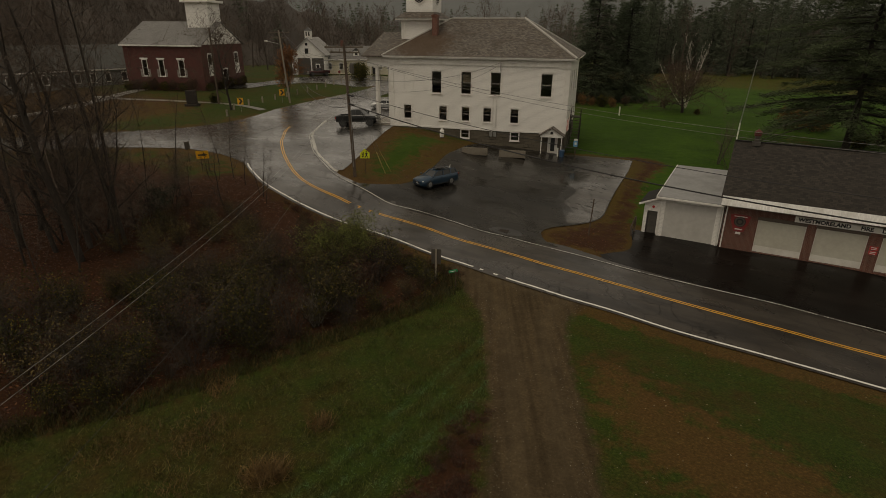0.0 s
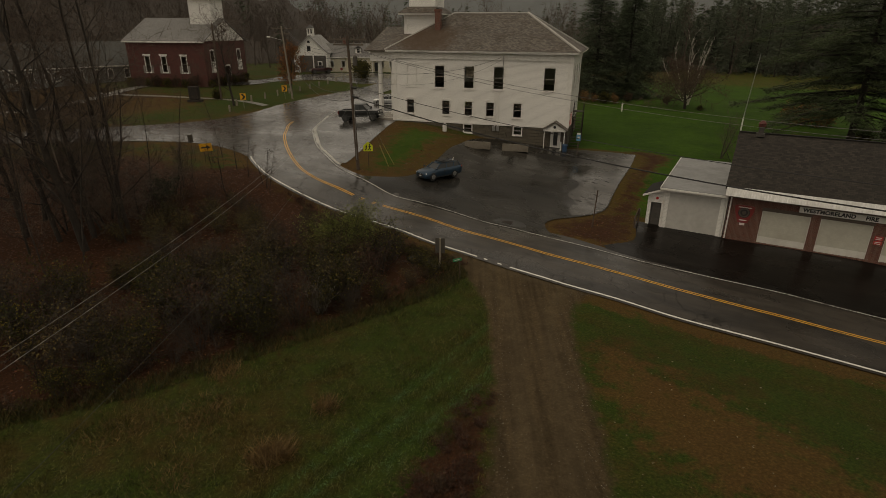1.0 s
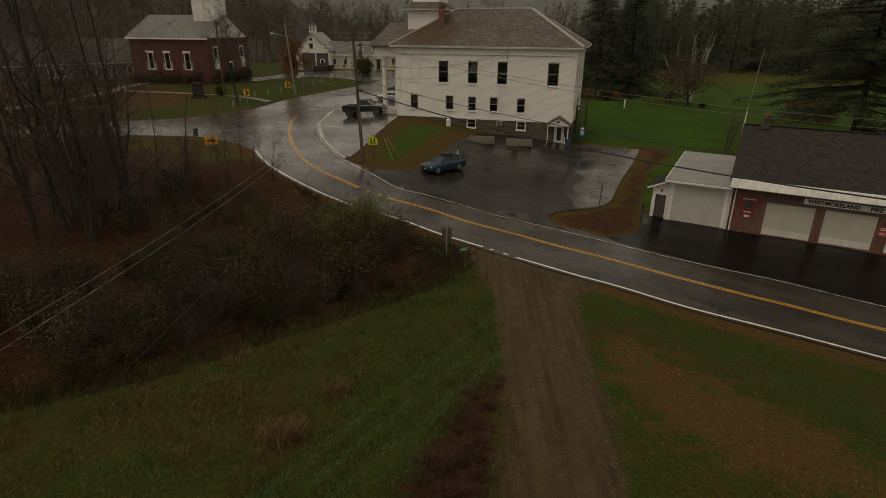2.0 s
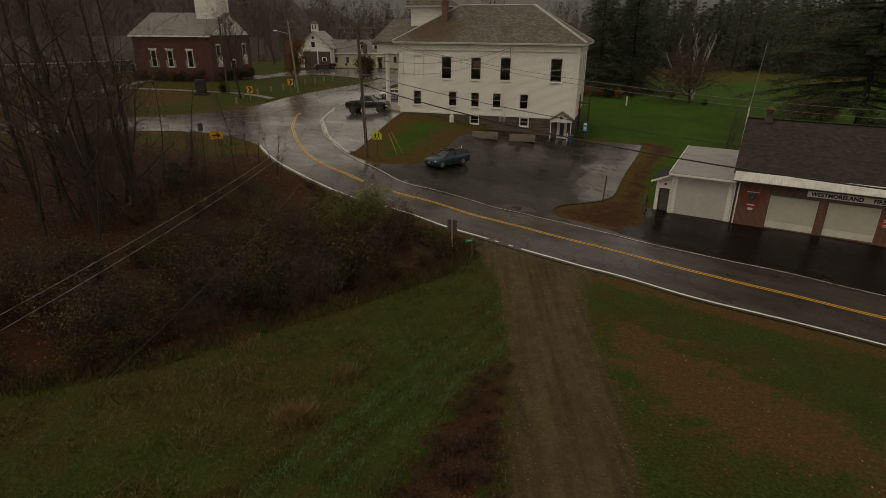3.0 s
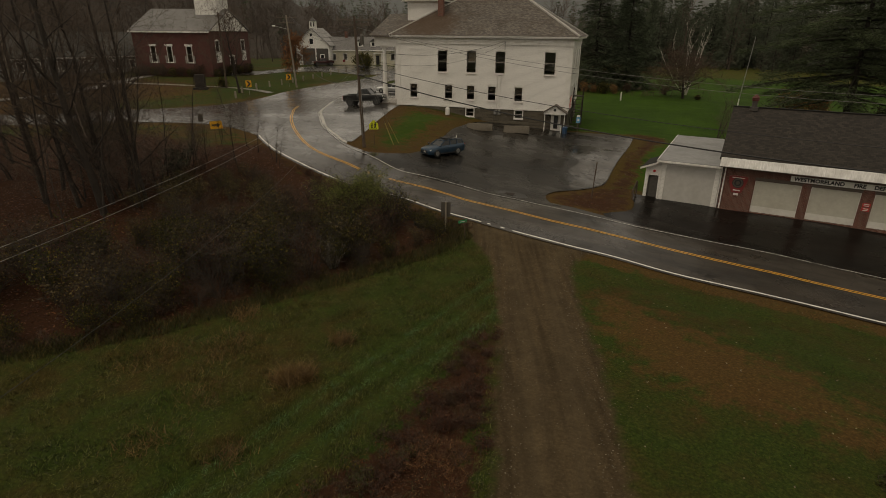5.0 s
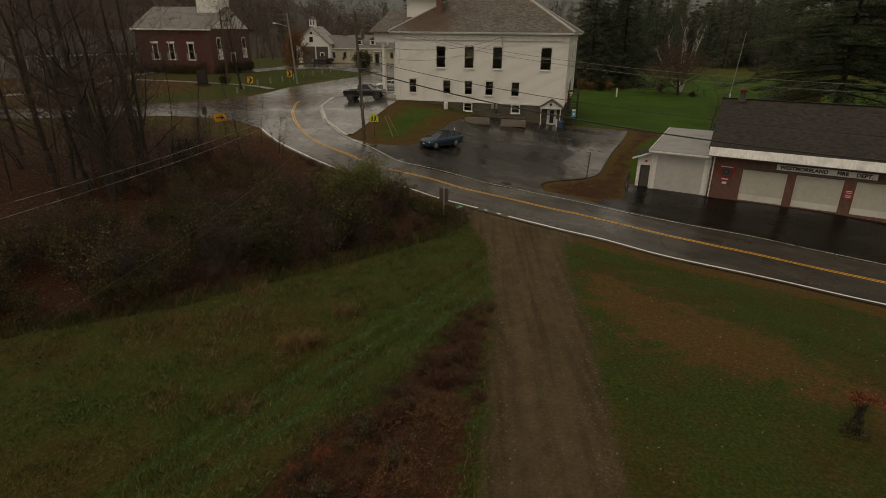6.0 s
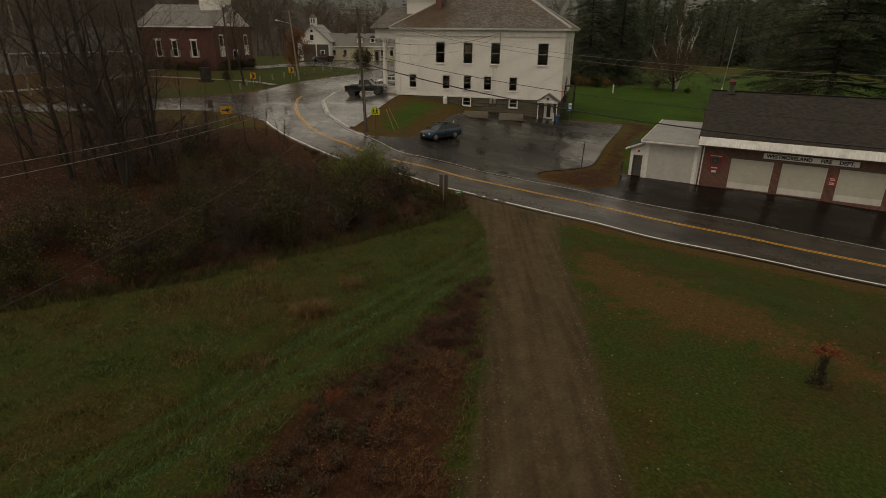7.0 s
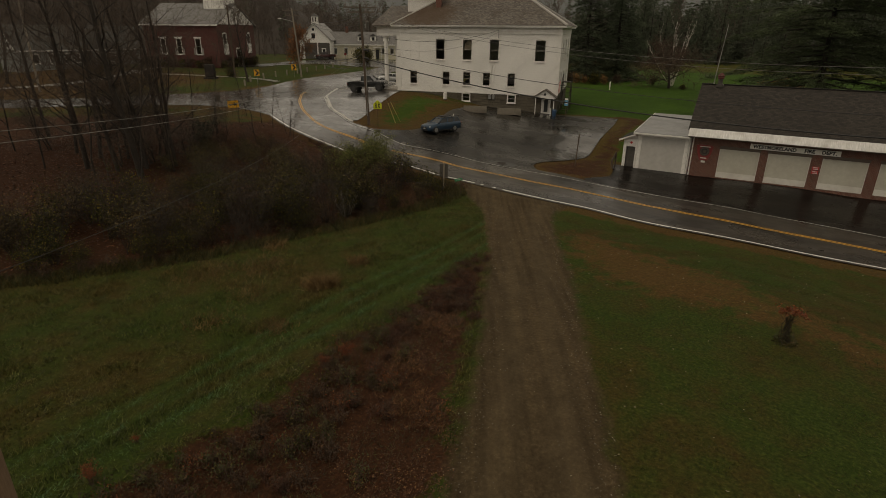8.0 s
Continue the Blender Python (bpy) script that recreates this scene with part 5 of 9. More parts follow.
M_DOORGREY = surface("dull_white_door_paint", (0.44, 0.425, 0.395), (0.51, 0.495, 0.46), (0.40, 0.385, 0.35), 3, 0.8, (0.4, 0.55), bump=0.08)
M_VINYL = clapboard("white_vinyl_siding", (0.70, 0.68, 0.64), (0.78, 0.76, 0.72), 0.11)
annex()


def gable_house(name, label, m, w, d, eave, ridge, wall_mat, roof_mat, wins=(), side_wins=(), ridge_along="x", category="house", trim=True):
    """A house on its own axes: front along x facing -y, with gable roof, windows and corner trim."""
    h = thing(name, m, label, category)
    bm = bmesh.new()
    wall_panel(bm, 0, w, -1.2, eave, 0, 0.2, [(u - ww / 2, u + ww / 2, a, b) for u, a, b, ww in wins])
    bm.normal_update()
    box_uv(bm)
    part("front_wall", bm, wall_mat, h)
    bm = bmesh.new()
    wall_panel(bm, 0, d - 0.2, -1.2, eave, 0, 0.2, [(u - ww / 2, u + ww / 2, a, b) for u, a, b, ww in side_wins])
    bm.normal_update()
    box_uv(bm)
    sw = part("side_wall", bm, wall_mat, h)
    sw.matrix_local = pose(w, 0.2, 0, 0, 0, 90)
    for q in ((0, 0.2, 0.201, d), (0.201, w - 0.201, d - 0.2, d)):
        part("wall", bm_box(*q, -1.2, eave), wall_mat, h)
    # Unseen dark slab below the eaves, added to keep the rooms dark.
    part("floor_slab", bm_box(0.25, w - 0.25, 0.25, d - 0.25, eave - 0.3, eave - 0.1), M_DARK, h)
    for u, a, b, ww in wins:
        window(h, u, a, b, ww, 0, True)
    for u, a, b, ww in side_wins:
        window(sw, u, a, b, ww, 0, True)
    o = 0.45
    bm = bmesh.new()
    if ridge_along == "x":
        lines = [[(-o, -o, eave), (w + o, -o, eave), (w + o, d / 2, ridge), (-o, d / 2, ridge)], [(w + o, d + o, eave), (-o, d + o, eave), (-o, d / 2, ridge), (w + o, d / 2, ridge)]]
        gables = [("x", 0, 0.2), ("x", w - 0.2, w)]
        tri = [(0, eave), (d, eave), (d / 2, ridge - 0.12)]
    else:
        lines = [[(-o, d + o, eave), (-o, -o, eave), (w / 2, -o, ridge), (w / 2, d + o, ridge)], [(w + o, -o, eave), (w + o, d + o, eave), (w / 2, d + o, ridge), (w / 2, -o, ridge)]]
        gables = [("y", 0, 0.2), ("y", d - 0.2, d)]
        tri = [(0, eave), (w, eave), (w / 2, ridge - 0.12)]
    for ln in lines:
        a = [bm.verts.new(q) for q in ln]
        b = [bm.verts.new(v.co + Vector((0, 0, -0.2))) for v in a]
        bm.faces.new(a)
        bm.faces.new(b[::-1])
        for i in range(4):
            bm.faces.new((a[i], b[i], b[(i + 1) % 4], a[(i + 1) % 4]))
    bmesh.ops.recalc_face_normals(bm, faces=bm.faces[:])
    box_uv(bm)
    part("roof", bm, roof_mat, h)
    for ax, t0, t1 in gables:
        bm = bmesh.new()
        prism(bm, tri, ax, t0, t1)
        box_uv(bm)
        part("gable", bm, M_WHITE if trim else wall_mat, h)
    part("eave_board", bm_box(-o, w + o, -o - 0.03, -o + 0.1, eave - 0.3, eave - 0.02) if ridge_along == "x" else bm_box(-o - 0.03, -o + 0.1, -o, d + o, eave - 0.3, eave - 0.02), M_TRIM, h)
    return h


# brick church across the green
def church():
    zb = 4.3
    ch = gable_house("church", "red brick church with white shutters, grey roof and white tower", pose(-113.4 + 3.3 * 0.9336, 66.79 + 3.3 * 0.3584, zb, 0, 0, 21), 16.2, 15.9, 8.0, 12.2, M_REDBRICK_CH, M_GREYROOF,
                     [(4.1, 2.3, 5.2, 0.95), (7.6, 2.3, 5.2, 0.95), (11.8, 2.3, 5.2, 1.05)], [(2.6, 2.4, 6.2, 1.4), (7.8, 0.0, 3.2, 1.8), (12.8, 2.4, 6.2, 1.4)], category="church")
    for u in (4.1, 7.6, 11.8):
        part("window_head", bm_box(u - 0.85, u + 0.85, -0.1, -0.056, 5.33, 5.6), M_TRIM, ch)
        for s in (-1, 1):
            part("shutter", bm_box(u + s * 0.86 - 0.2, u + s * 0.86 + 0.2, -0.09, -0.055, 2.1, 3.5), M_SASH, ch)
    tw = part("tower", bm_box(10.8, 15.4, 5.6, 10.2, 9.5, 15.6), M_WHITE, ch, "white square church tower")
    part("cornice", bm_box(10.2, 16.0, 5.0, 10.8, 15.602, 16.0), M_TRIM, tw)
    part("belfry", bm_box(11.2, 15.0, 6.0, 9.8, 16.002, 19.5), M_WHITE, tw)
    bm = bmesh.new()
    prism(bm, [(0.6, 8.1), (15.3, 8.1), (7.95, 12.0)], "x", 16.2, 16.45)
    part("pediment", bm, M_TRIM, ch)
    for y in (2.6, 12.8):
        part("shutter", bm_box(16.205, 16.25, y - 0.2, y + 1.3, 2.3, 4.2), M_TRIM, ch)
    return ch


church()
# Barn shingles lightened: the roof's sky reflection is put into their colour.
M_PALEROOF = shingles("sky_paled_shingles", (0.25, 0.24, 0.225), (0.34, 0.33, 0.31), (0.18, 0.175, 0.16))
# white barn with cupola, and the long cream house behind the junction
barn = gable_house("barn", "white barn with cupola and dark open doors", pose(-111.7, 114.2, 4.3, 0, 0, 28), 8.8, 12.5, 4.6, 9.0, M_WHITE, M_PALEROOF, (), (), "y", "barn")
cup = part("cupola", bm_box(3.4, 5.0, 2.0, 3.6, 8.6, 10.6), M_TRIM, barn, "small white louvred cupola")
for u in (3.7, 4.4):
    part("louvre", bm_box(u, u + 0.35, 1.97, 1.998, 9.3, 10.4), M_DARK, cup)
bm = bmesh.new()
bmesh.ops.create_cone(bm, cap_ends=True, segments=4, radius1=1.4, radius2=0.05, depth=0.9, matrix=Matrix.Translation((4.2, 2.8, 11.06)) @ Matrix.Rotation(math.pi / 4, 4, "Z"))
part("cupola_roof", bm, M_GREYROOF, cup)
# Flat dark boxes on the wall stand for shade inside the open doorways.
part("doorway_shade", bm_box(1.6, 5.0, -0.06, -0.003, -0.6, 3.9), M_DARK, barn)
part("doorway_shade", bm_box(5.35, 8.5, -0.06, -0.003, -0.6, 3.9), M_DARK, barn)
w = part("small_window", bm_box(6.3, 7.5, -0.10, -0.062, 1.2, 2.5), M_TRIM, barn)
part("pane", bm_box(6.5, 7.3, -0.12, -0.102, 1.4, 2.3), M_GLASSDARK, w)
part("loft_window", bm_box(3.7, 4.6, -0.06, -0.003, 5.0, 6.3), M_GLASSDARK, barn)
part("vent_window", bm_box(3.9, 4.5, -0.06, -0.003, 7.0, 7.6, Matrix.Identity(4)), M_GLASSDARK, barn)
M_CREAM = clapboard("cream_clapboard", (0.56, 0.51, 0.38), (0.64, 0.59, 0.46))
long_house = gable_house("house", "long cream clapboard house with grey roof and dormers", pose(-107.5, 120.5, 4.2, 0, 0, 39), 26.0, 9.0, 3.6, 6.9, M_CREAM, M_GREYROOF, [(u, 1.0, 2.5, 0.9) for u in (2.5, 5.5, 9.0, 11.5, 16.0, 18.5, 21.0, 23.5)], [(4.5, 1.0, 2.5, 0.9)])
for u in (9.7, 13.3, 16.9):
    dm = part("dormer", bm_box(u - 0.8, u + 0.8, 0.8, 3.2, 4.4, 5.7), M_WHITE, long_house)
    bm = bmesh.new()
    prism(bm, [(u - 1.0, 5.702), (u + 1.0, 5.702), (u, 6.5)], "y", 0.6, 3.6)
    part("dormer_roof", bm, M_GREYROOF, dm)
    part("dormer_window", bm_box(u - 0.35, u + 0.35, 0.76, 0.798, 4.6, 5.5), M_GLASSDARK, dm)
for u in (6.0, 17.8):
    bm = bm_box(u - 0.4, u + 0.4, 4.1, 4.9, 5.8, 8.3)
    box_uv(bm)
    part("chimney", bm, M_CHIM, long_house)
hood2 = part("entry_porch", bm_box(13.2, 15.4, -1.6, -0.003, 2.6, 2.8), M_TRIM, long_house)
for u in (13.3, 15.3):
    part("post", bm_box(u - 0.08, u + 0.08, -1.5, -1.34, -0.4, 2.6), M_TRIM, hood2)
part("front_door", bm_box(13.9, 14.8, -0.06, -0.003, -0.3, 2.1), M_SIGNBLACK, long_house)
gable_house("house", "long pale grey house with a grey roof seen through bare trees", pose(-124.5, 50.5, 3.3, 0, 0, 86), 28.0, 9.0, 3.9, 8.6, clapboard("grey_clapboard", (0.17, 0.175, 0.165), (0.23, 0.235, 0.225)), shingles("mossy_grey_shingles", (0.060, 0.060, 0.052), (0.090, 0.088, 0.078), (0.045, 0.046, 0.036)), [(u, 1.4, 3.0, 1.0) for u in (3, 6, 9, 10.6, 15, 18, 21, 24.5, 26.2)], [(4, 1.2, 2.7, 0.9)])



# ---- poles, cables, signs ----
def utility_pole(x, y, top, lean, label, arms=(), extras=False, wood=None, lamp=False):
    wood = wood or M_POLE
    z = hz(x, y)
    p = thing("utility_pole", pose(x, y, z), label, "utility pole", "utility poles along the road")
    bm = bmesh.new()
    cyl(bm, (0, 0, -0.4), (lean[0], lean[1], top - z), 0.17, 0.12, 14)
    shaft = part("shaft", bm, wood, p, smooth=False)
    for dz, half, ang in arms:
        m = Matrix.Translation((lean[0], lean[1], top - z - dz)) @ Matrix.Rotation(radians(ang), 4, "Z")
        arm = part("crossarm", bm_box(-half, half, 0.13, 0.23, -0.07, 0.07, m), M_ARM, p)
        for k in (-0.9, -0.35, 0.35, 0.9):
            bm = bmesh.new()
            q = m @ Vector((k * half, 0.18, 0.061))
            cyl(bm, q, q + Vector((0, 0, 0.2)), 0.05, 0.035, 8)
            part("insulator", bm, M_INSUL, arm)
    if extras:
        bm = bmesh.new()
        cyl(bm, (0.33, -0.1, top - z - 2.5), (0.33, -0.1, top - z - 1.7), 0.18, seg=16)
        cyl(bm, (0.33, -0.1, top - z - 1.7), (0.33, -0.1, top - z - 1.58), 0.18, 0.1, 16)
        tr = part("transformer", bm, M_SIGNBACK, p, "grey pole transformer")
        part("bracket", bm_box(0.05, 0.2, -0.14, -0.04, top - z - 2.3, top - z - 1.9), M_GALV, tr)
        for dz in (4.4, 5.2):
            bm = bmesh.new()
            cyl(bm, (-0.12, -0.22, top - z - dz), (0.45, -0.22, top - z - dz - 0.06), 0.09, seg=10)
            part("splice_case", bm, M_BLACK, p)
        bm = bmesh.new()
        cyl(bm, (0.02, -0.19, 1.0), (0.02, -0.17, 6.5), 0.03, seg=8)
        part("conduit", bm, M_GALV, p)
    if lamp:
        bm = bmesh.new()
        cyl(bm, (lean[0], lean[1], top - z - 2.2), (lean[0] - 1.9, lean[1] - 0.9, top - z - 1.7), 0.04, seg=8)
        arm = part("lamp_arm", bm, M_GALV, p)
        bm = bmesh.new()
        bmesh.ops.create_uvsphere(bm, u_segments=12, v_segments=8, radius=0.24, matrix=Matrix.Translation((lean[0] - 2.1, lean[1] - 1.0, top - z - 1.72)) @ Matrix.Diagonal((1.7, 0.9, 0.5, 1)))
        part("lamp_head", bm, M_TRIM, arm)
    return p


M_TANPOLE = surface("tan_pole_wood", (0.15, 0.095, 0.055), (0.24, 0.16, 0.10), (0.11, 0.07, 0.042), 6, 1, (0.7, 0.9), stretch=(8, 8, 0.6), bump=0.5)
M_ARM = surface("weathered_crossarm_wood", (0.10, 0.080, 0.060), (0.165, 0.135, 0.105), None, 6, 1, (0.7, 0.9), stretch=(0.8, 6, 6), bump=0.4)
M_INSUL = surface("glazed_insulator", (0.16, 0.13, 0.11), (0.22, 0.18, 0.15), None, 3, 1, (0.15, 0.3), bump=0)
M_CABLE = surface("black_cable", (0.014, 0.014, 0.014), (0.022, 0.021, 0.020), None, 3, 1, (0.5, 0.6), bump=0)
# Glints on the wet wire are put into its colour as pale dashes.
M_DASH = surface("painted_glint_wire", (0.004, 0.004, 0.004), (0.30, 0.29, 0.27), None, 2.0, 1, (0.6, 0.7), 0.0, bump=0, space="World")
M_WIRE = surface("aluminium_wire", (0.10, 0.095, 0.09), (0.22, 0.21, 0.195), None, 3, 1, (0.4, 0.5), 0.4, bump=0)


def cable(a, b, sag, r, material, label, name="overhead_cable", group="overhead cables"):
    n = 28
    pts = []
    for i in range(n + 1):
        s = i / n
        p = Vector(a).lerp(Vector(b), s)
        p.z -= 4 * s * (1 - s) * sag
        pts.append(p)
    verts, faces = [], []
    for i, p in enumerate(pts):
        d = (pts[min(i + 1, n)] - pts[max(i - 1, 0)]).normalized()
        s = d.cross(Vector((0, 0, 1))).normalized()
        u = s.cross(d)
        for k in range(5):
            t = k * math.tau / 5
            verts.append(tuple(p + r * (math.cos(t) * s + math.sin(t) * u)))
        if i:
            o = (i - 1) * 5
            faces += [(o + k, o + (k + 1) % 5, o + 5 + (k + 1) % 5, o + 5 + k) for k in range(5)]
    return tagged(raw(name, verts, faces, material, smooth=True), label, "cable", group)


P0, P1, P2, P3 = (-5.11, -5.41), (-33.8, 41.75), (45.0, 34.0), (-72.6, 73.0)
utility_pole(*P1, 13.9, (-1.1, 0.7), "leaning weathered wooden utility pole with transformer and crossarms", ((0.3, 1.75, 40), (0.75, 1.45, 20)), True)
utility_pole(*P0, 10.6, (0, 0), "brown wooden utility pole beside the gravel drive", ((0.3, 1.0, -35),), False, M_TANPOLE)
utility_pole(*P2, 13.0, (0, 0), "wooden utility pole by the road past the fire station", ((0.35, 1.4, 60),))
utility_pole(*P3, 15.0, (-0.7, -0.5), "tall pale wooden utility pole on the green", ((0.35, 1.7, 40), (1.2, 1.3, 40)), False, M_POSTPALE, True)
utility_pole(-92.0, 37.5, 16.4, (0, 0), "pale weathered utility pole beyond the side road", (), False, M_POSTPALE)
pale_pole = utility_pole(-81.9, 65.6, 15.4, (0.1, 0), "slender pale weathered pole on the green", ())
cable((P0[0] - 0.4, P0[1], 10.04), (P1[0] - 0.5, P1[1] + 0.35, 9.88), 1.48, 0.0068, M_DASH, "thin bright twin wire sagging over the thicket")
cable((P0[0] - 0.3, P0[1], 9.88), (P1[0] - 0.5, P1[1] + 0.35, 9.56), 1.49, 0.0068, M_DASH, "thin bright twin wire sagging over the thicket")
cable((P0[0], P0[1], 8.1), (P1[0] - 0.4, P1[1] + 0.3, 8.8), 2.05, 0.007, M_CABLE, "dark telephone cable sagging over the thicket")
cable((P1[0] + 0.1, P1[1] - 0.1, 8.6), (*P2, 8.4), 3.3, 0.05, M_CABLE, "thick black telephone cable sagging past the hall")
cable((P1[0] + 0.1, P1[1] - 0.1, 9.6), (*P2, 9.4), 2.9, 0.024, M_CABLE, "black cable sagging past the hall")
cable((P1[0] - 0.1, P1[1] - 0.2, 12.9), (P2[0] + 0.6, P2[1], 13.0), 3.5, 0.014, M_WIRE, "pale bare wire strung past the hall")
cable((P1[0] + 0.3, P1[1] + 0.3, 12.7), (P2[0] - 0.6, P2[1], 12.7), 3.7, 0.014, M_WIRE, "pale bare wire strung past the hall")
mast = HALL.matrix_world @ Vector((14.35, -0.4, 10.6))
cable((P1[0], P1[1], 11.0), mast, 1.0, 0.018, M_CABLE, "dark service cable to the hall wall")
cable((P1[0], P1[1], 10.2), mast + Vector((0, 0, -0.25)), 1.5, 0.012, M_CABLE, "dark service cable to the hall wall")
for k, (za, zb, sg) in enumerate(((13.0, 15.2, 1.6), (12.8, 15.0, 1.9), (12.3, 14.4, 1.8), (9.4, 10.2, 2.2), (8.7, 9.6, 2.6))):
    cable((P1[0] - 0.6 + 0.3 * k, P1[1], za), (P3[0] + 0.3 * k - 0.6, P3[1], zb), sg, 0.016 if k < 3 else 0.03, M_CABLE, "dark cable strung over the junction")
cable((P1[0], P1[1], 8.9), (-52, 33.5, 2.4), 0.1, 0.012, M_CABLE, "thin dark guy wire of the leaning pole", "guy_wire")


def sign_post(bm, h, r=0.03):
    cyl(bm, (0, 0, -0.3), (0, 0, h), r, seg=8)


def place(x, y, yaw, lift=0.0):
    return pose(x, y, hz(x, y) + lift, 0, 0, yaw)


# school crossing sign
s = thing("crossing_sign", place(-33.7, 43.3, 33), "fluorescent yellow pentagon crossing sign on a thin post", "road sign")
bm = bmesh.new()
sign_post(bm, 2.4)
part("post", bm, M_POLE, s)
bm = bmesh.new()
prism(bm, [(-0.46, 1.55), (0.46, 1.55), (0.46, 2.08), (0, 2.5), (-0.46, 2.08)], "y", -0.055, -0.035)
panel = part("panel", bm, M_SIGNYELLOW, s)
for x, h in ((-0.17, 0.52), (0.15, 0.60)):
    bm = bmesh.new()
    u = h / 0.6
    prism(bm, [(x - 0.06 * u, 1.66 + 0.46 * u), (x + 0.06 * u, 1.66 + 0.46 * u), (x + 0.15 * u, 1.66 + 0.30 * u), (x + 0.06 * u, 1.66 + 0.33 * u), (x + 0.05 * u, 1.66 + 0.22 * u), (x + 0.15 * u, 1.63), (x + 0.06 * u, 1.63), (x, 1.66 + 0.14 * u), (x - 0.09 * u, 1.63), (x - 0.17 * u, 1.63), (x - 0.06 * u, 1.66 + 0.22 * u), (x - 0.07 * u, 1.66 + 0.32 * u), (x - 0.15 * u, 1.66 + 0.27 * u)], "y", -0.064, -0.056)
    cyl(bm, (x + 0.01, -0.056, 1.66 + 0.54 * u), (x + 0.01, -0.064, 1.66 + 0.54 * u), 0.065 * u, seg=12)
    part("black_mark", bm, M_SIGNBLACK, panel)
# yellow guy guards
for x, y, dx, dy, r in ((-32.15, 44.5, -0.35, -0.9, 0.05), (-32.1, 45.4, -0.45, -1.2, 0.035)):
    g = thing("guy_guard", place(x, y, 0), "long yellow plastic guard on a pole guy wire", "guy guard", "guy guards by the pole")
    bm = bmesh.new()
    cyl(bm, (0, 0, -0.1), (dx, dy, 2.2), r, seg=8)
    part("guard", bm, M_GUARD, g)
    bm = bmesh.new()
    cyl(bm, (dx, dy, 2.15), (P1[0] - x, P1[1] - y, 8.6), 0.012, seg=6)
    part("guy_wire", bm, M_WIRE, g)
# one-way arrow board on the bend
s = thing("arrow_sign", place(-46.2, 34.5, 26), "amber rectangular sign with a black arrow", "road sign")
for x in (-0.35, 0.35):
    bm = bmesh.new()
    cyl(bm, (x, 0, -0.3), (x, 0, 1.9), 0.03, seg=8)
    part("post", bm, M_POLE, s)
panel = part("panel", bm_box(-0.62, 0.62, -0.055, -0.035, 1.2, 1.95, pose(0, 0, 0, 0, -5, 0)), M_SIGNAMBER, s)
bm = bmesh.new()
prism(bm, [(-0.45, 1.50), (0.1, 1.50), (0.1, 1.36), (0.48, 1.57), (0.1, 1.78), (0.1, 1.64), (-0.45, 1.64)], "y", -0.064, -0.057)
bmesh.ops.transform(bm, matrix=pose(0, 0, 0, 0, -5, 0), verts=bm.verts[:])
part("black_arrow", bm, M_SIGNBLACK, panel)
s = thing("road_sign", place(-50.6, 36.0, 84), "back of a small dark sign by the side road", "road sign")
bm = bmesh.new()
sign_post(bm, 2.1)
part("post", bm, M_POLE, s)
part("panel", bm_box(-0.28, 0.28, 0.035, 0.05, 1.35, 2.15), M_SIGNBACK, s)
# chevrons on the green
for x, y in ((-72.2, 61.9), (-74.3, 72.9)):
    s = thing("chevron_sign", place(x, y, 42), "amber sign with a black chevron on a steel post", "road sign", "chevron signs on the bend")
    bm = bmesh.new()
    sign_post(bm, 2.2)
    part("post", bm, M_GALV, s)
    panel = part("panel", bm_box(-0.44, 0.44, -0.055, -0.035, 1.2, 2.24), M_SIGNAMBER, s)
    bm = bmesh.new()
    prism(bm, [(-0.3, 1.3), (0.02, 1.3), (0.36, 1.72), (0.02, 2.14), (-0.3, 2.14), (0.04, 1.72)], "y", -0.066, -0.057)
    part("black_chevron", bm, M_SIGNBLACK, panel)
# small green street-name blade at the mouth of the drive
s = thing("street_sign", place(-15.15, 28.1, 30), "small green street-name blade on a dark post", "street sign")
bm = bmesh.new()
sign_post(bm, 1.25, 0.035)
part("post", bm, M_POLE, s)
panel = part("blade", bm_box(-0.28, 0.28, -0.02, 0.02, 1.12, 1.3, pose(0, 0, 0, 0, -8, 12)), M_SIGNGREEN, s)
for y in (-0.021, 0.021):
    part("bar", bm_box(-0.18, 0.18, y - 0.003, y + 0.003, 1.19, 1.23, pose(0, 0, 0, 0, -8, 12)), M_SIGNWHITE, panel)
# back of a road sign facing the traffic
s = thing("road_sign", place(-17.0, 28.8, 24), "dull back of a rectangular road sign on a wooden post", "road sign")
bm = bm_box(-0.05, 0.05, -0.05, 0.05, -0.3, 2.0)
part("post", bm, M_POSTPALE, s)
part("panel", bm_box(-0.32, 0.32, 0.052, 0.066, 0.95, 1.98), M_SIGNBACK, s)
# marker stake on the verge
s = thing("marker_stake", place(-10.85, 42.55, 0), "thin dark snow marker stake", "stake")
bm = bmesh.new()
cyl(bm, (0, 0, -0.2), (0.16, 0, 3.1), 0.05, seg=8)
part("rod", bm, M_POLE, s)
# parking sign by the hall
s = thing("parking_sign", place(-18.85, 63.7, 15) @ Matrix.Scale(0.88, 4), "blue parking sign on a dark post by the hall", "road sign")
bm = bmesh.new()
sign_post(bm, 2.9, 0.04)
part("post", bm, M_POLE, s)
p = part("panel", bm_box(-0.27, 0.27, -0.06, -0.042, 1.85, 2.6), M_SIGNBLUE, s)
part("white_mark", bm_box(-0.12, 0.14, -0.068, -0.061, 2.1, 2.4), M_SIGNWHITE, p)
part("upper_panel", bm_box(-0.22, 0.22, -0.06, -0.042, 2.64, 2.88), M_SIGNWHITE, s)
s = thing("lawn_post", place(-23.0, 102.5, 0), "short white post on the lawn", "post")
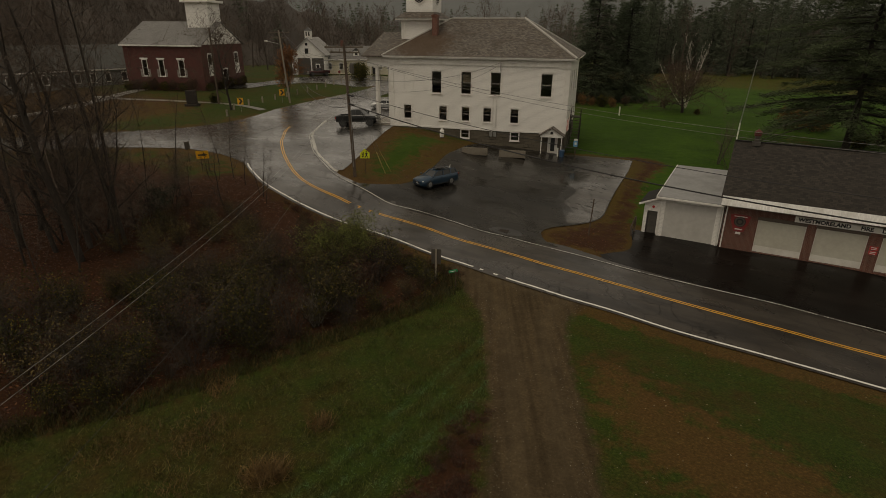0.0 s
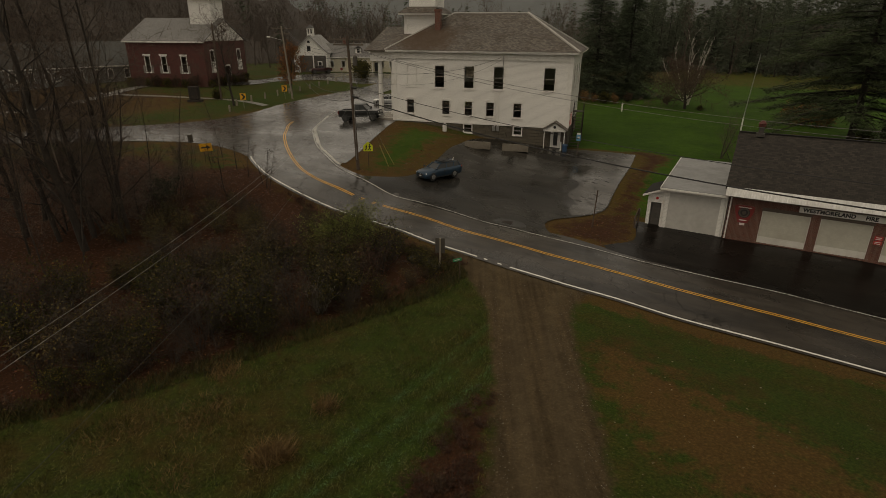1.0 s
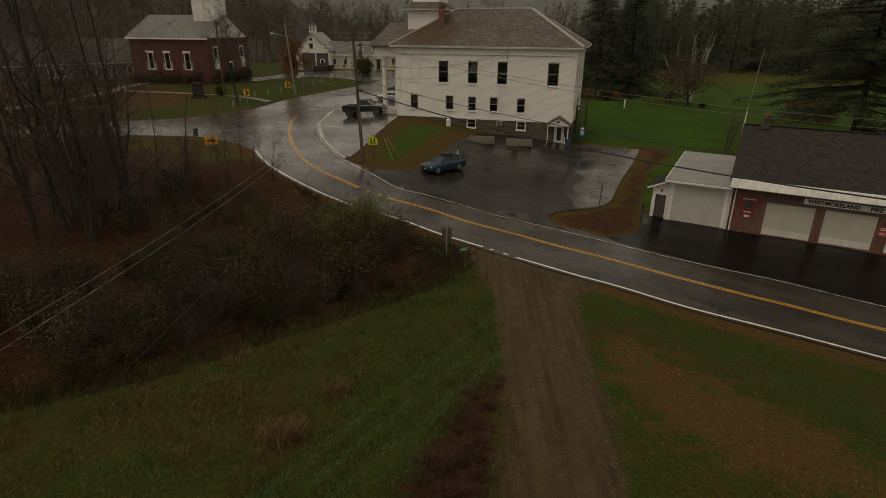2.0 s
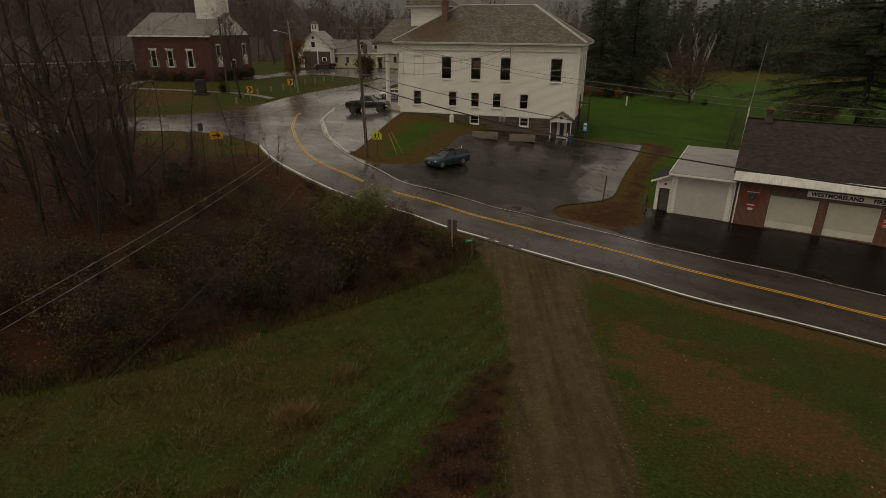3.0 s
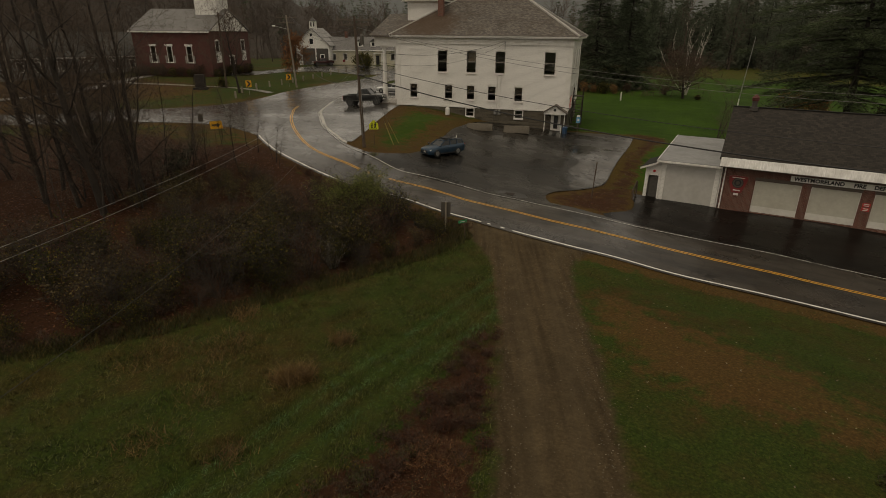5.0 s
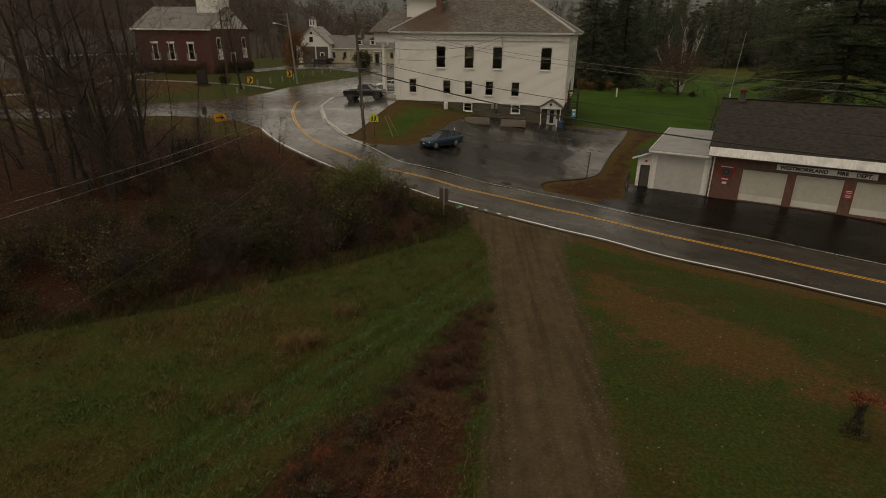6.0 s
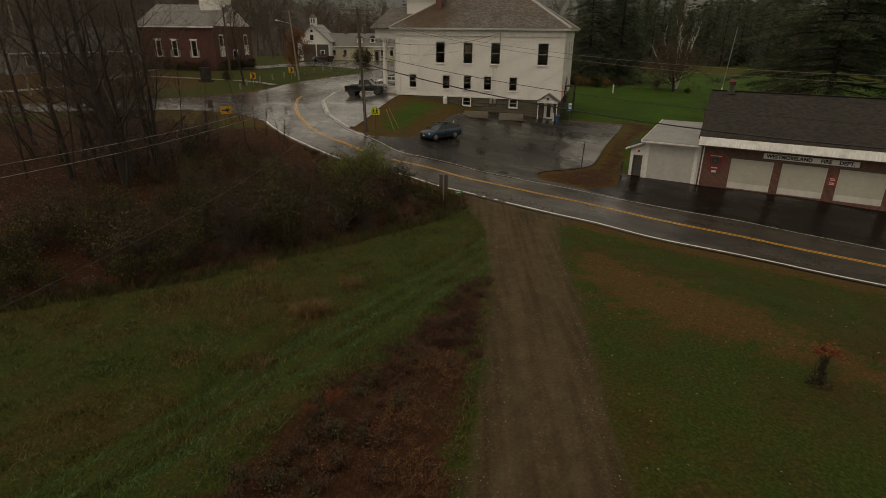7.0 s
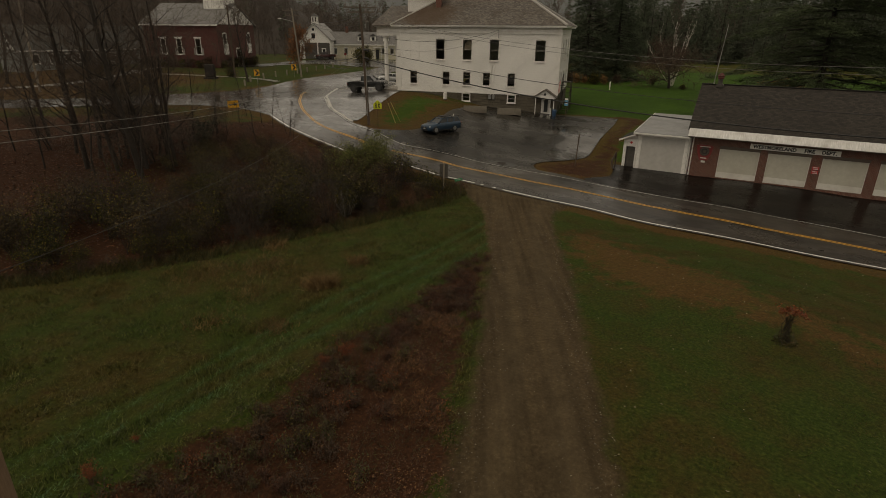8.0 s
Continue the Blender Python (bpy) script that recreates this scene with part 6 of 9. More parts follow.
part("stake", bm_box(-0.11, 0.11, -0.11, 0.11, -0.2, 1.5, bevel=0.02), M_SIGNWHITE, s)
# whip aerial behind the fire station
s = thing("flagpole", place(-2.7, 70.0, 0), "slender pale leaning pole behind the fire station", "flagpole")
bm = bmesh.new()
cyl(bm, (0, 0, -0.3), (0.1, 0.0, 5.4), 0.075, 0.07, 10)
part("lower_pole", bm, M_SIGNWHITE, s)
bm = bmesh.new()
cyl(bm, (0.1, 0, 5.4), (0.55, 0, 12.0), 0.05, 0.03, 8)
part("upper_pole", bm, M_GALV, s)

# ---- by the hall ----
for q in (Vector((-28.6, 57.2)), Vector((-24.7, 59.0))):
    b = thing("concrete_barrier", pose(q.x, q.y, hz(q.x, q.y) + 0.06, 0, 0, 17), "weathered concrete barrier block in the car park", "barrier", "concrete barriers in the car park")
    bm = bmesh.new()
    prism(bm, [(-0.3, 0), (0.3, 0), (0.26, 0.25), (0.14, 0.8), (-0.14, 0.8), (-0.26, 0.25)], "x", -1.5, 1.5)
    bmesh.ops.bevel(bm, geom=bm.edges[:], offset=0.03, segments=1, affect="EDGES")
    part("block", bm, M_BARRIER, b)
    for k in (-0.7, 0.7):
        bm = bmesh.new()
        cyl(bm, (k - 0.12, 0, 0.78), (k, 0, 0.93), 0.015, seg=6)
        cyl(bm, (k, 0, 0.93), (k + 0.12, 0, 0.78), 0.015, seg=6)
        part("lifting_loop", bm, M_GALVDARK, b)
q = HALL.matrix_world @ Vector((7.8, -2.6, 0))
t = thing("propane_tank", pose(q.x, q.y, hz(q.x, q.y) + 0.02) @ Matrix.Scale(0.76, 4), "upright white propane tank against the foundation", "gas tank")
bm = bmesh.new()
cyl(bm, (0, 0, 0.08), (0, 0, 1.1), 0.36, seg=20)
cyl(bm, (0, 0, 1.1), (0, 0, 1.28), 0.36, 0.2, 20)
part("tank_body", bm, M_TRIM, t)
bm = bmesh.new()
cyl(bm, (0, 0, 1.27), (0, 0, 1.45), 0.16, seg=14)
part("valve_collar", bm, M_TRIM, t)
bm = bmesh.new()
cyl(bm, (0, 0, -0.1), (0, 0, 0.078), 0.33, seg=18)
part("foot_ring", bm, M_GALVDARK, t)
# iron stair up to the side door
q = HALL.matrix_world @ Vector((23.35, 2.0, 0))
st = thing("fire_escape", pose(q.x, q.y, 1.0, 0, 0, 13.5), "rusty iron fire escape stair on the hall side", "stair")
part("landing", bm_box(-0.65, 0.65, 2.6, 4.4, 3.9, 3.96), M_IRON, st)
for k in range(12):
    part("tread", bm_box(-0.55, 0.55, -0.9 + k * 0.28, -0.62 + k * 0.28, 0.28 + k * 0.3, 0.32 + k * 0.3), M_IRON, st)
for x in (-0.6, 0.6):
    bm = bmesh.new()
    prism(bm, [(-1.1, -0.1), (-0.9, -0.1), (2.6, 3.85), (2.6, 4.05)], "x", x - 0.03, x + 0.03)
    part("stringer", bm, M_IRON, st)
    bm = bmesh.new()
    cyl(bm, (x, -1.0, 0.9), (x, 2.6, 4.95), 0.025, seg=6)
    cyl(bm, (x, 2.6, 4.95), (x, 4.4, 4.95), 0.025, seg=6)
    part("rail_bar", bm, M_IRON, st)
    for y, z in ((-1.0, 0.0), (0.8, 1.95), (2.6, 3.9), (3.5, 3.9), (4.4, 3.9)):
        bm = bmesh.new()
        cyl(bm, (x, y, z), (x, y, z + 1.05), 0.022, seg=6)
        part("baluster", bm, M_IRON, st)
    for y in (2.7, 4.3):
        bm = bmesh.new()
        cyl(bm, (x, y, -0.4), (x, y, 3.9), 0.04, seg=8)
        part("leg", bm, M_IRON, st)
fl = thing("flag", HALL.matrix_world @ pose(22.62, -0.25, 2.2), "faded striped red and white flag hung by the door", "flag")
bm = bmesh.new()
cyl(bm, (0, 0.1, 1.9), (0.35, -0.7, 2.5), 0.02, seg=8)
part("staff", bm, M_POLE, fl)
for k in range(7):
    bm = bmesh.new()
    a = [bm.verts.new((0.05 + 0.045 * k + 0.02 * math.sin(j), -0.1 - 0.09 * k - 0.03 * math.sin(j * 1.3 + k), 2.0 + 0.07 * k - j * 0.18)) for j in range(9)]
    b = [bm.verts.new(v.co + Vector((0.045, -0.088, 0.065))) for v in a]
    for j in range(8):
        bm.faces.new((a[j], a[j + 1], b[j + 1], b[j]))
    part("stripe", bm, M_SIGNRED if k % 2 else M_SIGNWHITE, fl)
q = HALL.matrix_world @ Vector((22.5, -1.8, 0))
M_BINBLUE = surface("dark_blue_plastic", (0.020, 0.055, 0.11), (0.03, 0.075, 0.15), None, 4, 1, (0.4, 0.6), bump=0)
bn = thing("bin", pose(q.x, q.y, hz(q.x, q.y) + 0.06), "blue plastic bin beside the basement door", "bin")
bm = bmesh.new()
cyl(bm, (0, 0, 0), (0, 0, 0.75), 0.26, 0.32, 16)
part("tub", bm, M_BINBLUE, bn)
bm = bmesh.new()
cyl(bm, (0, 0, 0.752), (0, 0, 0.84), 0.34, 0.26, 16)
part("lid", bm, M_BINBLUE, bn)
q = HALL.matrix_world @ Vector((22.0, -1.7, 0))
bn = thing("ash_post", pose(q.x, q.y, hz(q.x, q.y) + 0.06), "slim white post by the basement door", "post")
bm = bmesh.new()
cyl(bm, (0, 0, 0), (0, 0, 1.0), 0.09, 0.07, 12)
part("tube", bm, M_TRIM, bn)
# stop sign and posts round the green
s = thing("stop_sign", place(-89.4, 106.6, 35), "small red octagonal stop sign by the side street", "road sign")
bm = bmesh.new()
sign_post(bm, 2.3, 0.04)
part("post", bm, M_GALV, s)
bm = bmesh.new()
cyl(bm, (0, -0.04, 2.1), (0, -0.06, 2.1), 0.32, seg=8)
part("panel", bm, M_PLAQUE, s)
first = None
for k in range(14):
    x, y = -71.5 - 2.1 * k * 0.6, 58.5 + 4.2 * k
    if not first:
        first = thing("bollard", place(x, y, 0), "short grey wooden post along the green", "post", "posts round the green")
        part("stake", bm_box(-0.12, 0.12, -0.12, 0.12, -0.2, 1.0, bevel=0.02), M_POSTPALE, first)
    else:
        copy_thing(first, place(x - 2.0, y, 10 * k))
# stone monument on the green
mo = thing("monument", place(-84.0, 62.0, 30), "dark granite monument block on the green", "monument")
part("plinth", bm_box(-1.1, 1.1, -0.6, 0.6, -0.3, 0.35, bevel=0.04), M_STONEDARK, mo)
bm = bm_box(-0.85, 0.85, -0.35, 0.35, 0.352, 2.5, bevel=0.1)
part("slab", bm, M_STONEDARK, mo)
M_PATH = surface("wet_concrete_path", (0.13, 0.12, 0.105), (0.20, 0.185, 0.165), (0.09, 0.08, 0.07), 4, 0.8, (0.3, 0.5), bump=0.2, space="World")
tagged(ribbon("pavement", smooth_line([(-70.6, 64.9), (-77, 66.2), (-83.5, 66.0), (-90, 63.5), (-98, 59.5), (-106, 58)], 0.6), 1.2, 0.05, M_PATH), "pale concrete path across the green", "path", kind="structure")
tagged(ribbon("pavement", smooth_line([(-103, 33), (-99, 41.5), (-98.4, 47.5), (-101, 56), (-105, 64), (-109, 72)], 0.6), 2.6, 0.05, M_PATH), "wet pale drive in front of the grey house", "drive", kind="structure")
STREET = smooth_line([(-106, 80), (-101, 90), (-103.5, 104), (-102.5, 114), (-96, 123.5), (-86, 126), (-79, 116), (-78.5, 106), (-80.7, 101.5), (-86.7, 101), (-91.7, 99), (-95, 92), (-93.5, 83), (-97, 76)], 1.0, True)
tagged(drape("pavement", STREET, 0.055, M_COURT), "wet side street in front of the barn and house", "side street", kind="structure")


# ---- vehicles ----
def loft(bm, stations):
    """Rings of points joined one to the next; the ends are closed."""
    rings = [[bm.verts.new(p) for p in st] for st in stations]
    k = len(rings[0])
    for a, b in zip(rings, rings[1:]):
        for i in range(k):
            bm.faces.new((a[i], a[(i + 1) % k], b[(i + 1) % k], b[i]))
    bm.faces.new(rings[0][::-1])
    bm.faces.new(rings[-1])
    bmesh.ops.recalc_face_normals(bm, faces=bm.faces[:])


def ring(x, zl, zt, wl, wm, wt, r=0.06):
    """One cross-section of a car body at x, from sill to shoulder."""
    zm = zl + (zt - zl) * 0.55
    right = [(x, wl - 0.05, zl), (x, wl, zl + 0.08), (x, wm, zm), (x, wt + 0.02, zt - 0.08), (x, wt - r, zt)]
    return right + [(x, -y, z) for x, y, z in right[::-1]]


def wheel(parent, x, y, r, w=0.2, rim=None):
    s = 1 if y > 0 else -1
    bm = bmesh.new()
    cyl(bm, (x, y - s * w, r), (x, y, r), r, seg=24)
    bmesh.ops.bevel(bm, geom=[e for e in bm.edges if len(e.link_faces) == 2 and any(len(f.verts) > 8 for f in e.link_faces)], offset=0.035, segments=2, affect="EDGES")
    wh = part("wheel", bm, M_BLACK, parent)
    bm = bmesh.new()
    cyl(bm, (x, y - s * 0.02, r), (x, y + s * 0.012, r), r * 0.74, r * 0.68, 20)
    rm = part("rim", bm, rim or M_ALLOY, wh)
    for k in range(5):
        a = k * math.tau / 5
        bm = bm_box(-0.03, 0.03, -0.012, 0.012, 0.06, r * 0.58, pose(x, y + s * 0.02, r) @ Matrix.Rotation(a, 4, "Y"))
        part("spoke", bm, rim or M_ALLOY, rm)
    return wh


def car_paint(name, c, flake=0.35):
    m, n, l, p = shader(name)
    f = add_noise(n, l, 400, 2, 0.5)
    l.new(ramp(n, l, f, [(0.3, tuple(v * 0.85 for v in c)), (0.7, tuple(min(1, v * 1.15) for v in c))]), p.inputs["Base Color"])
    p.inputs["Metallic"].default_value = flake
    p.inputs["Roughness"].default_value = 0.32
    p.inputs["Coat Weight"].default_value = 0.4
    p.inputs["Coat Roughness"].default_value = 0.12
    return m


M_ALLOY = surface("alloy_rim", (0.30, 0.30, 0.295), (0.40, 0.40, 0.39), None, 6, 1, (0.25, 0.4), 0.8, bump=0)
M_LAMP = surface("headlamp_lens", (0.55, 0.55, 0.53), (0.68, 0.68, 0.66), None, 12, 3, (0.08, 0.15), bump=0)
M_TAIL = surface("tail_lamp_lens", (0.28, 0.012, 0.01), (0.36, 0.02, 0.015), None, 12, 3, (0.1, 0.2), bump=0)
M_CARGLASS = surface("tinted_car_glass", (0.012, 0.014, 0.014), (0.022, 0.025, 0.025), None, 2, 1, (0.03, 0.07), bump=0)


def wagon(m, paint, label, rack=True, name="car", group="parked cars"):
    """An estate car, nose towards +x."""
    c = thing(name, m, label, "car", group)
    bm = bmesh.new()
    xs = [(2.28, 0.32, 0.62, 0.62, 0.66, 0.60), (2.20, 0.22, 0.74, 0.78, 0.82, 0.74), (1.95, 0.19, 0.83, 0.85, 0.89, 0.80), (1.30, 0.18, 0.92, 0.87, 0.90, 0.82), (0.95, 0.18, 0.97, 0.87, 0.90, 0.83), (0.0, 0.18, 0.98, 0.87, 0.905, 0.84), (-1.2, 0.18, 1.00, 0.87, 0.905, 0.84), (-1.95, 0.20, 1.01, 0.86, 0.89, 0.82), (-2.22, 0.26, 1.00, 0.80, 0.84, 0.78), (-2.28, 0.40, 0.94, 0.74, 0.78, 0.72)]
    loft(bm, [ring(x, a, b, p, q, r) for x, a, b, p, q, r in xs])
    bmesh.ops.subdivide_edges(bm, edges=bm.edges[:], cuts=1, smooth=0.15)
    body = part("body", bm, paint, c, smooth=True)
    bm = bmesh.new()
    loft(bm, [[(1.0, 0.74, 0.96), (0.95, -0.74, 0.96), (0.95, -0.74, 0.98), (1.0, 0.74, 0.98)],
              [(0.30, 0.70, 0.98), (0.30, -0.70, 0.98), (0.28, -0.58, 1.40), (0.28, 0.58, 1.40)],
              [(-1.75, 0.72, 0.98), (-1.75, -0.72, 0.98), (-1.75, -0.57, 1.42), (-1.75, 0.57, 1.42)],
              [(-2.18, 0.68, 0.99), (-2.18, -0.68, 0.99), (-2.10, -0.60, 1.06), (-2.10, 0.60, 1.06)]])
    glasshouse = part("windscreen_and_windows", bm, M_CARGLASS, c)
    bm = bmesh.new()
    loft(bm, [[(0.34, 0.54, 1.40), (0.34, -0.54, 1.40), (0.30, -0.52, 1.43), (0.30, 0.52, 1.43)], [(-0.6, 0.59, 1.42), (-0.6, -0.59, 1.42), (-0.6, -0.52, 1.475), (-0.6, 0.52, 1.475)], [(-1.85, 0.57, 1.42), (-1.85, -0.57, 1.42), (-1.88, -0.5, 1.45), (-1.88, 0.5, 1.45)]])
    roof = part("roof_panel", bm, paint, c, smooth=False)
    for y in (-1, 1):
        for a, b in (((1.02, 0.75, 0.96), (0.30, 0.60, 1.42)), ((-0.35, 0.755, 0.97), (-0.40, 0.60, 1.42)), ((-1.25, 0.75, 0.98), (-1.35, 0.60, 1.42)), ((-2.17, 0.70, 0.98), (-1.88, 0.59, 1.43))):
            bm = bmesh.new()
            cyl(bm, (a[0], y * a[1], a[2]), (b[0], y * b[1], b[2]), 0.05, 0.045, 6)
            part("pillar", bm, paint, c)
        bm = bm_box(1.0, 1.12, y * 0.98 - 0.1, y * 0.98 + 0.1, 0.98, 1.12, bevel=0.02)
        part("door_mirror", bm, paint, c)
        part("headlamp", bm_box(2.02, 2.2, y * 0.62 - 0.17, y * 0.62 + 0.17, 0.60, 0.74, bevel=0.03), M_LAMP, c)
        part("tail_lamp", bm_box(-2.30, -2.15, y * 0.66 - 0.12, y * 0.66 + 0.12, 0.78, 0.98, bevel=0.02), M_TAIL, c)
        part("sill_trim", bm_box(-1.0, 1.0, y * 0.89 - 0.02, y * 0.89 + 0.02, 0.2, 0.3), M_BLACK, c)
        part("door_seam", bm_box(0.04, 0.06, y * 0.906 - 0.008, y * 0.906 + 0.008, 0.32, 0.95), M_BLACK, c)
        part("door_handle", bm_box(-0.22, -0.04, y * 0.915 - 0.02, y * 0.915 + 0.02, 0.82, 0.86), paint, c)
        for x in (1.38, -1.27):
            bm = bmesh.new()
            cyl(bm, (x, y * 0.80, 0.33), (x, y * 0.893, 0.33), 0.39, seg=24)
            part("wheel_arch", bm, M_BLACK, c)
            wheel(c, x, y * 0.92, 0.32)
        if rack:
            bm = bmesh.new()
            cyl(bm, (0.15, y * 0.56, 1.50), (-1.75, y * 0.56, 1.51), 0.025, seg=8)
            part("roof_rail", bm, M_BLACK, roof)
    if rack:
        for x in (-0.1, -1.1):
            part("rack_bar", bm_box(x - 0.05, x + 0.05, -0.62, 0.62, 1.53, 1.58, bevel=0.01), M_BLACK, roof)
        part("rack_box", bm_box(-1.0, 0.05, -0.42, 0.3, 1.582, 1.64, bevel=0.02), M_BLACK, roof)
        bm = bmesh.new()
        cyl(bm, (-1.55, 0.25, 1.5), (-1.6, 0.27, 1.78), 0.05, 0.03, 8)
        part("rack_clamp", bm, M_SIGNWHITE, roof)
    part("grille", bm_box(2.24, 2.30, -0.42, 0.42, 0.52, 0.62), M_BLACK, c)
    part("lower_grille", bm_box(2.20, 2.285, -0.5, 0.5, 0.26, 0.38), M_BLACK, c)
    part("plate", bm_box(2.285, 2.31, -0.16, 0.16, 0.42, 0.5), M_SIGNWHITE, c)
    part("badge", bm_box(2.29, 2.31, -0.06, 0.06, 0.55, 0.65), M_ALLOY, c)
    return c


def ground_pose(x, y, yaw, lift, wb=2.65):
    """A pose on the sloping pavement."""
    d = Vector((math.cos(radians(yaw)), math.sin(radians(yaw))))
    f, b = hz(x + d.x * wb / 2, y + d.y * wb / 2), hz(x - d.x * wb / 2, y - d.y * wb / 2)
    return pose(x, y, (f + b) / 2 + lift, 0, 0, yaw) @ pose(0, 0, 0, 0, -math.degrees(math.atan2(f - b, wb)), 0)


BLUE = car_paint("slate_blue_car_paint", (0.013, 0.040, 0.072))
wagon(ground_pose(-26.55, 44.9, 249, 0.07) @ Matrix.Scale(0.97, 4), BLUE, "slate blue estate car with a roof rack on wet asphalt")
SILVER = car_paint("silver_car_paint", (0.42, 0.42, 0.41), 0.6)
wagon(ground_pose(-56.4, 78.4, 208, 0.08), SILVER, "silver estate car parked beside the porch", False)
wagon(ground_pose(-58.6, 86.0, 208, 0.08), car_paint("charcoal_car_paint", (0.05, 0.05, 0.05)), "dark car parked beside the porch", False)


M_DULLTRIM = surface("dull_grey_trim", (0.045, 0.045, 0.043), (0.08, 0.08, 0.076), None, 6, 1, (0.4, 0.6), 0.3, bump=0)


def pickup(m, paint, label):
    """A pickup with extended cab, nose towards +x."""
    c = thing("pickup_truck", m, label, "truck", "parked cars")
    bm = bmesh.new()
    xs = [(2.75, 0.62, 1.02, 0.78, 0.84, 0.78), (2.6, 0.55, 1.16, 0.90, 0.93, 0.86), (1.3, 0.52, 1.24, 0.93, 0.96, 0.90), (1.2, 0.50, 1.26, 0.93, 0.97, 0.91), (-0.75, 0.50, 1.28, 0.93, 0.97, 0.91), (-0.8, 0.50, 1.28, 0.93, 0.97, 0.91)]
    loft(bm, [ring(*s) for s in xs])
    part("body", bm, paint, c)
    for y in (-1, 1):
        part("bed_side", bm_box(-2.75, -0.82, y * 0.90 - 0.07, y * 0.90 + 0.07, 0.55, 1.27, bevel=0.03), paint, c)
        part("trim_band", bm_box(-2.7, 2.4, y * 0.975 - 0.012, y * 0.975 + 0.012, 0.56, 0.66), M_DULLTRIM, c)
        for x in (1.85, -1.85):
            bm = bmesh.new()
            cyl(bm, (x, y * 0.82, 0.45), (x, y * 0.985, 0.45), 0.5, seg=24)
            part("wheel_arch", bm, M_BLACK, c)
            wheel(c, x, y * 1.0, 0.41, 0.27, M_DULLTRIM)
        part("headlamp", bm_box(2.6, 2.74, y * 0.68 - 0.17, y * 0.68 + 0.17, 0.88, 1.06, bevel=0.02), M_LAMP, c)
        part("tail_lamp", bm_box(-2.79, -2.72, y * 0.90 - 0.06, y * 0.90 + 0.06, 0.85, 1.15), M_TAIL, c)
        part("door_mirror", bm_box(1.0, 1.12, y * 1.08 - 0.1, y * 1.08 + 0.1, 1.25, 1.5, bevel=0.02), M_BLACK, c)
        for a, b in (((1.15, 0.86, 1.25), (0.55, 0.70, 1.82)), ((0.05, 0.87, 1.27), (0.0, 0.72, 1.84)), ((-0.72, 0.86, 1.27), (-0.62, 0.70, 1.82))):
            bm = bmesh.new()
            cyl(bm, (a[0], y * a[1], a[2]), (b[0], y * b[1], b[2]), 0.055, seg=6)
            part("pillar", bm, paint, c)
    part("bed_floor", bm_box(-2.7, -0.82, -0.83, 0.83, 0.62, 0.70), M_BLACK, c)
    part("tailgate", bm_box(-2.8, -2.7, -0.83, 0.83, 0.6, 1.25, bevel=0.02), paint, c)
    bm = bmesh.new()
    loft(bm, [[(1.18, 0.84, 1.24), (1.18, -0.84, 1.24), (1.16, -0.83, 1.27), (1.16, 0.83, 1.27)], [(0.55, 0.83, 1.26), (0.55, -0.83, 1.26), (0.52, -0.68, 1.81), (0.52, 0.68, 1.81)], [(-0.60, 0.84, 1.27), (-0.60, -0.84, 1.27), (-0.60, -0.68, 1.81), (-0.60, 0.68, 1.81)], [(-0.74, 0.82, 1.27), (-0.74, -0.82, 1.27), (-0.70, -0.7, 1.7), (-0.70, 0.7, 1.7)]])
    part("windscreen_and_windows", bm, M_CARGLASS, c)
    bm = bmesh.new()
    loft(bm, [[(0.58, 0.68, 1.80), (0.58, -0.68, 1.80), (0.5, -0.6, 1.86), (0.5, 0.6, 1.86)], [(-0.68, 0.68, 1.80), (-0.68, -0.68, 1.80), (-0.62, -0.6, 1.86), (-0.62, 0.6, 1.86)]])
    part("roof_panel", bm, paint, c)
    part("front_bumper", bm_box(2.66, 2.86, -0.9, 0.9, 0.5, 0.72, bevel=0.04), M_ALLOY, c)
    part("grille", bm_box(2.72, 2.79, -0.48, 0.48, 0.82, 1.08), M_ALLOY, c)
    part("rear_bumper", bm_box(-2.95, -2.8, -0.85, 0.85, 0.5, 0.66, bevel=0.03), M_ALLOY, c)
    part("plate", bm_box(-2.97, -2.951, -0.16, 0.16, 0.54, 0.63), M_SIGNWHITE, c)
    return c


pickup(ground_pose(-47.2, 59.7, 17, 0.08, 3.7) @ Matrix.Diagonal((1.03, 1.05, 1.14, 1)), car_paint("black_truck_paint", (0.007, 0.008, 0.008), 0.1), "black extended-cab pickup truck parked at the porch")
pickup(ground_pose(-103.6, 115.2, 240, 0.05, 3.7), car_paint("dark_red_truck_paint", (0.045, 0.009, 0.008)), "dark red pickup truck parked by the barn")



# ---- plants ----
def unit(v):
    return v / (np.linalg.norm(v) + 1e-9)


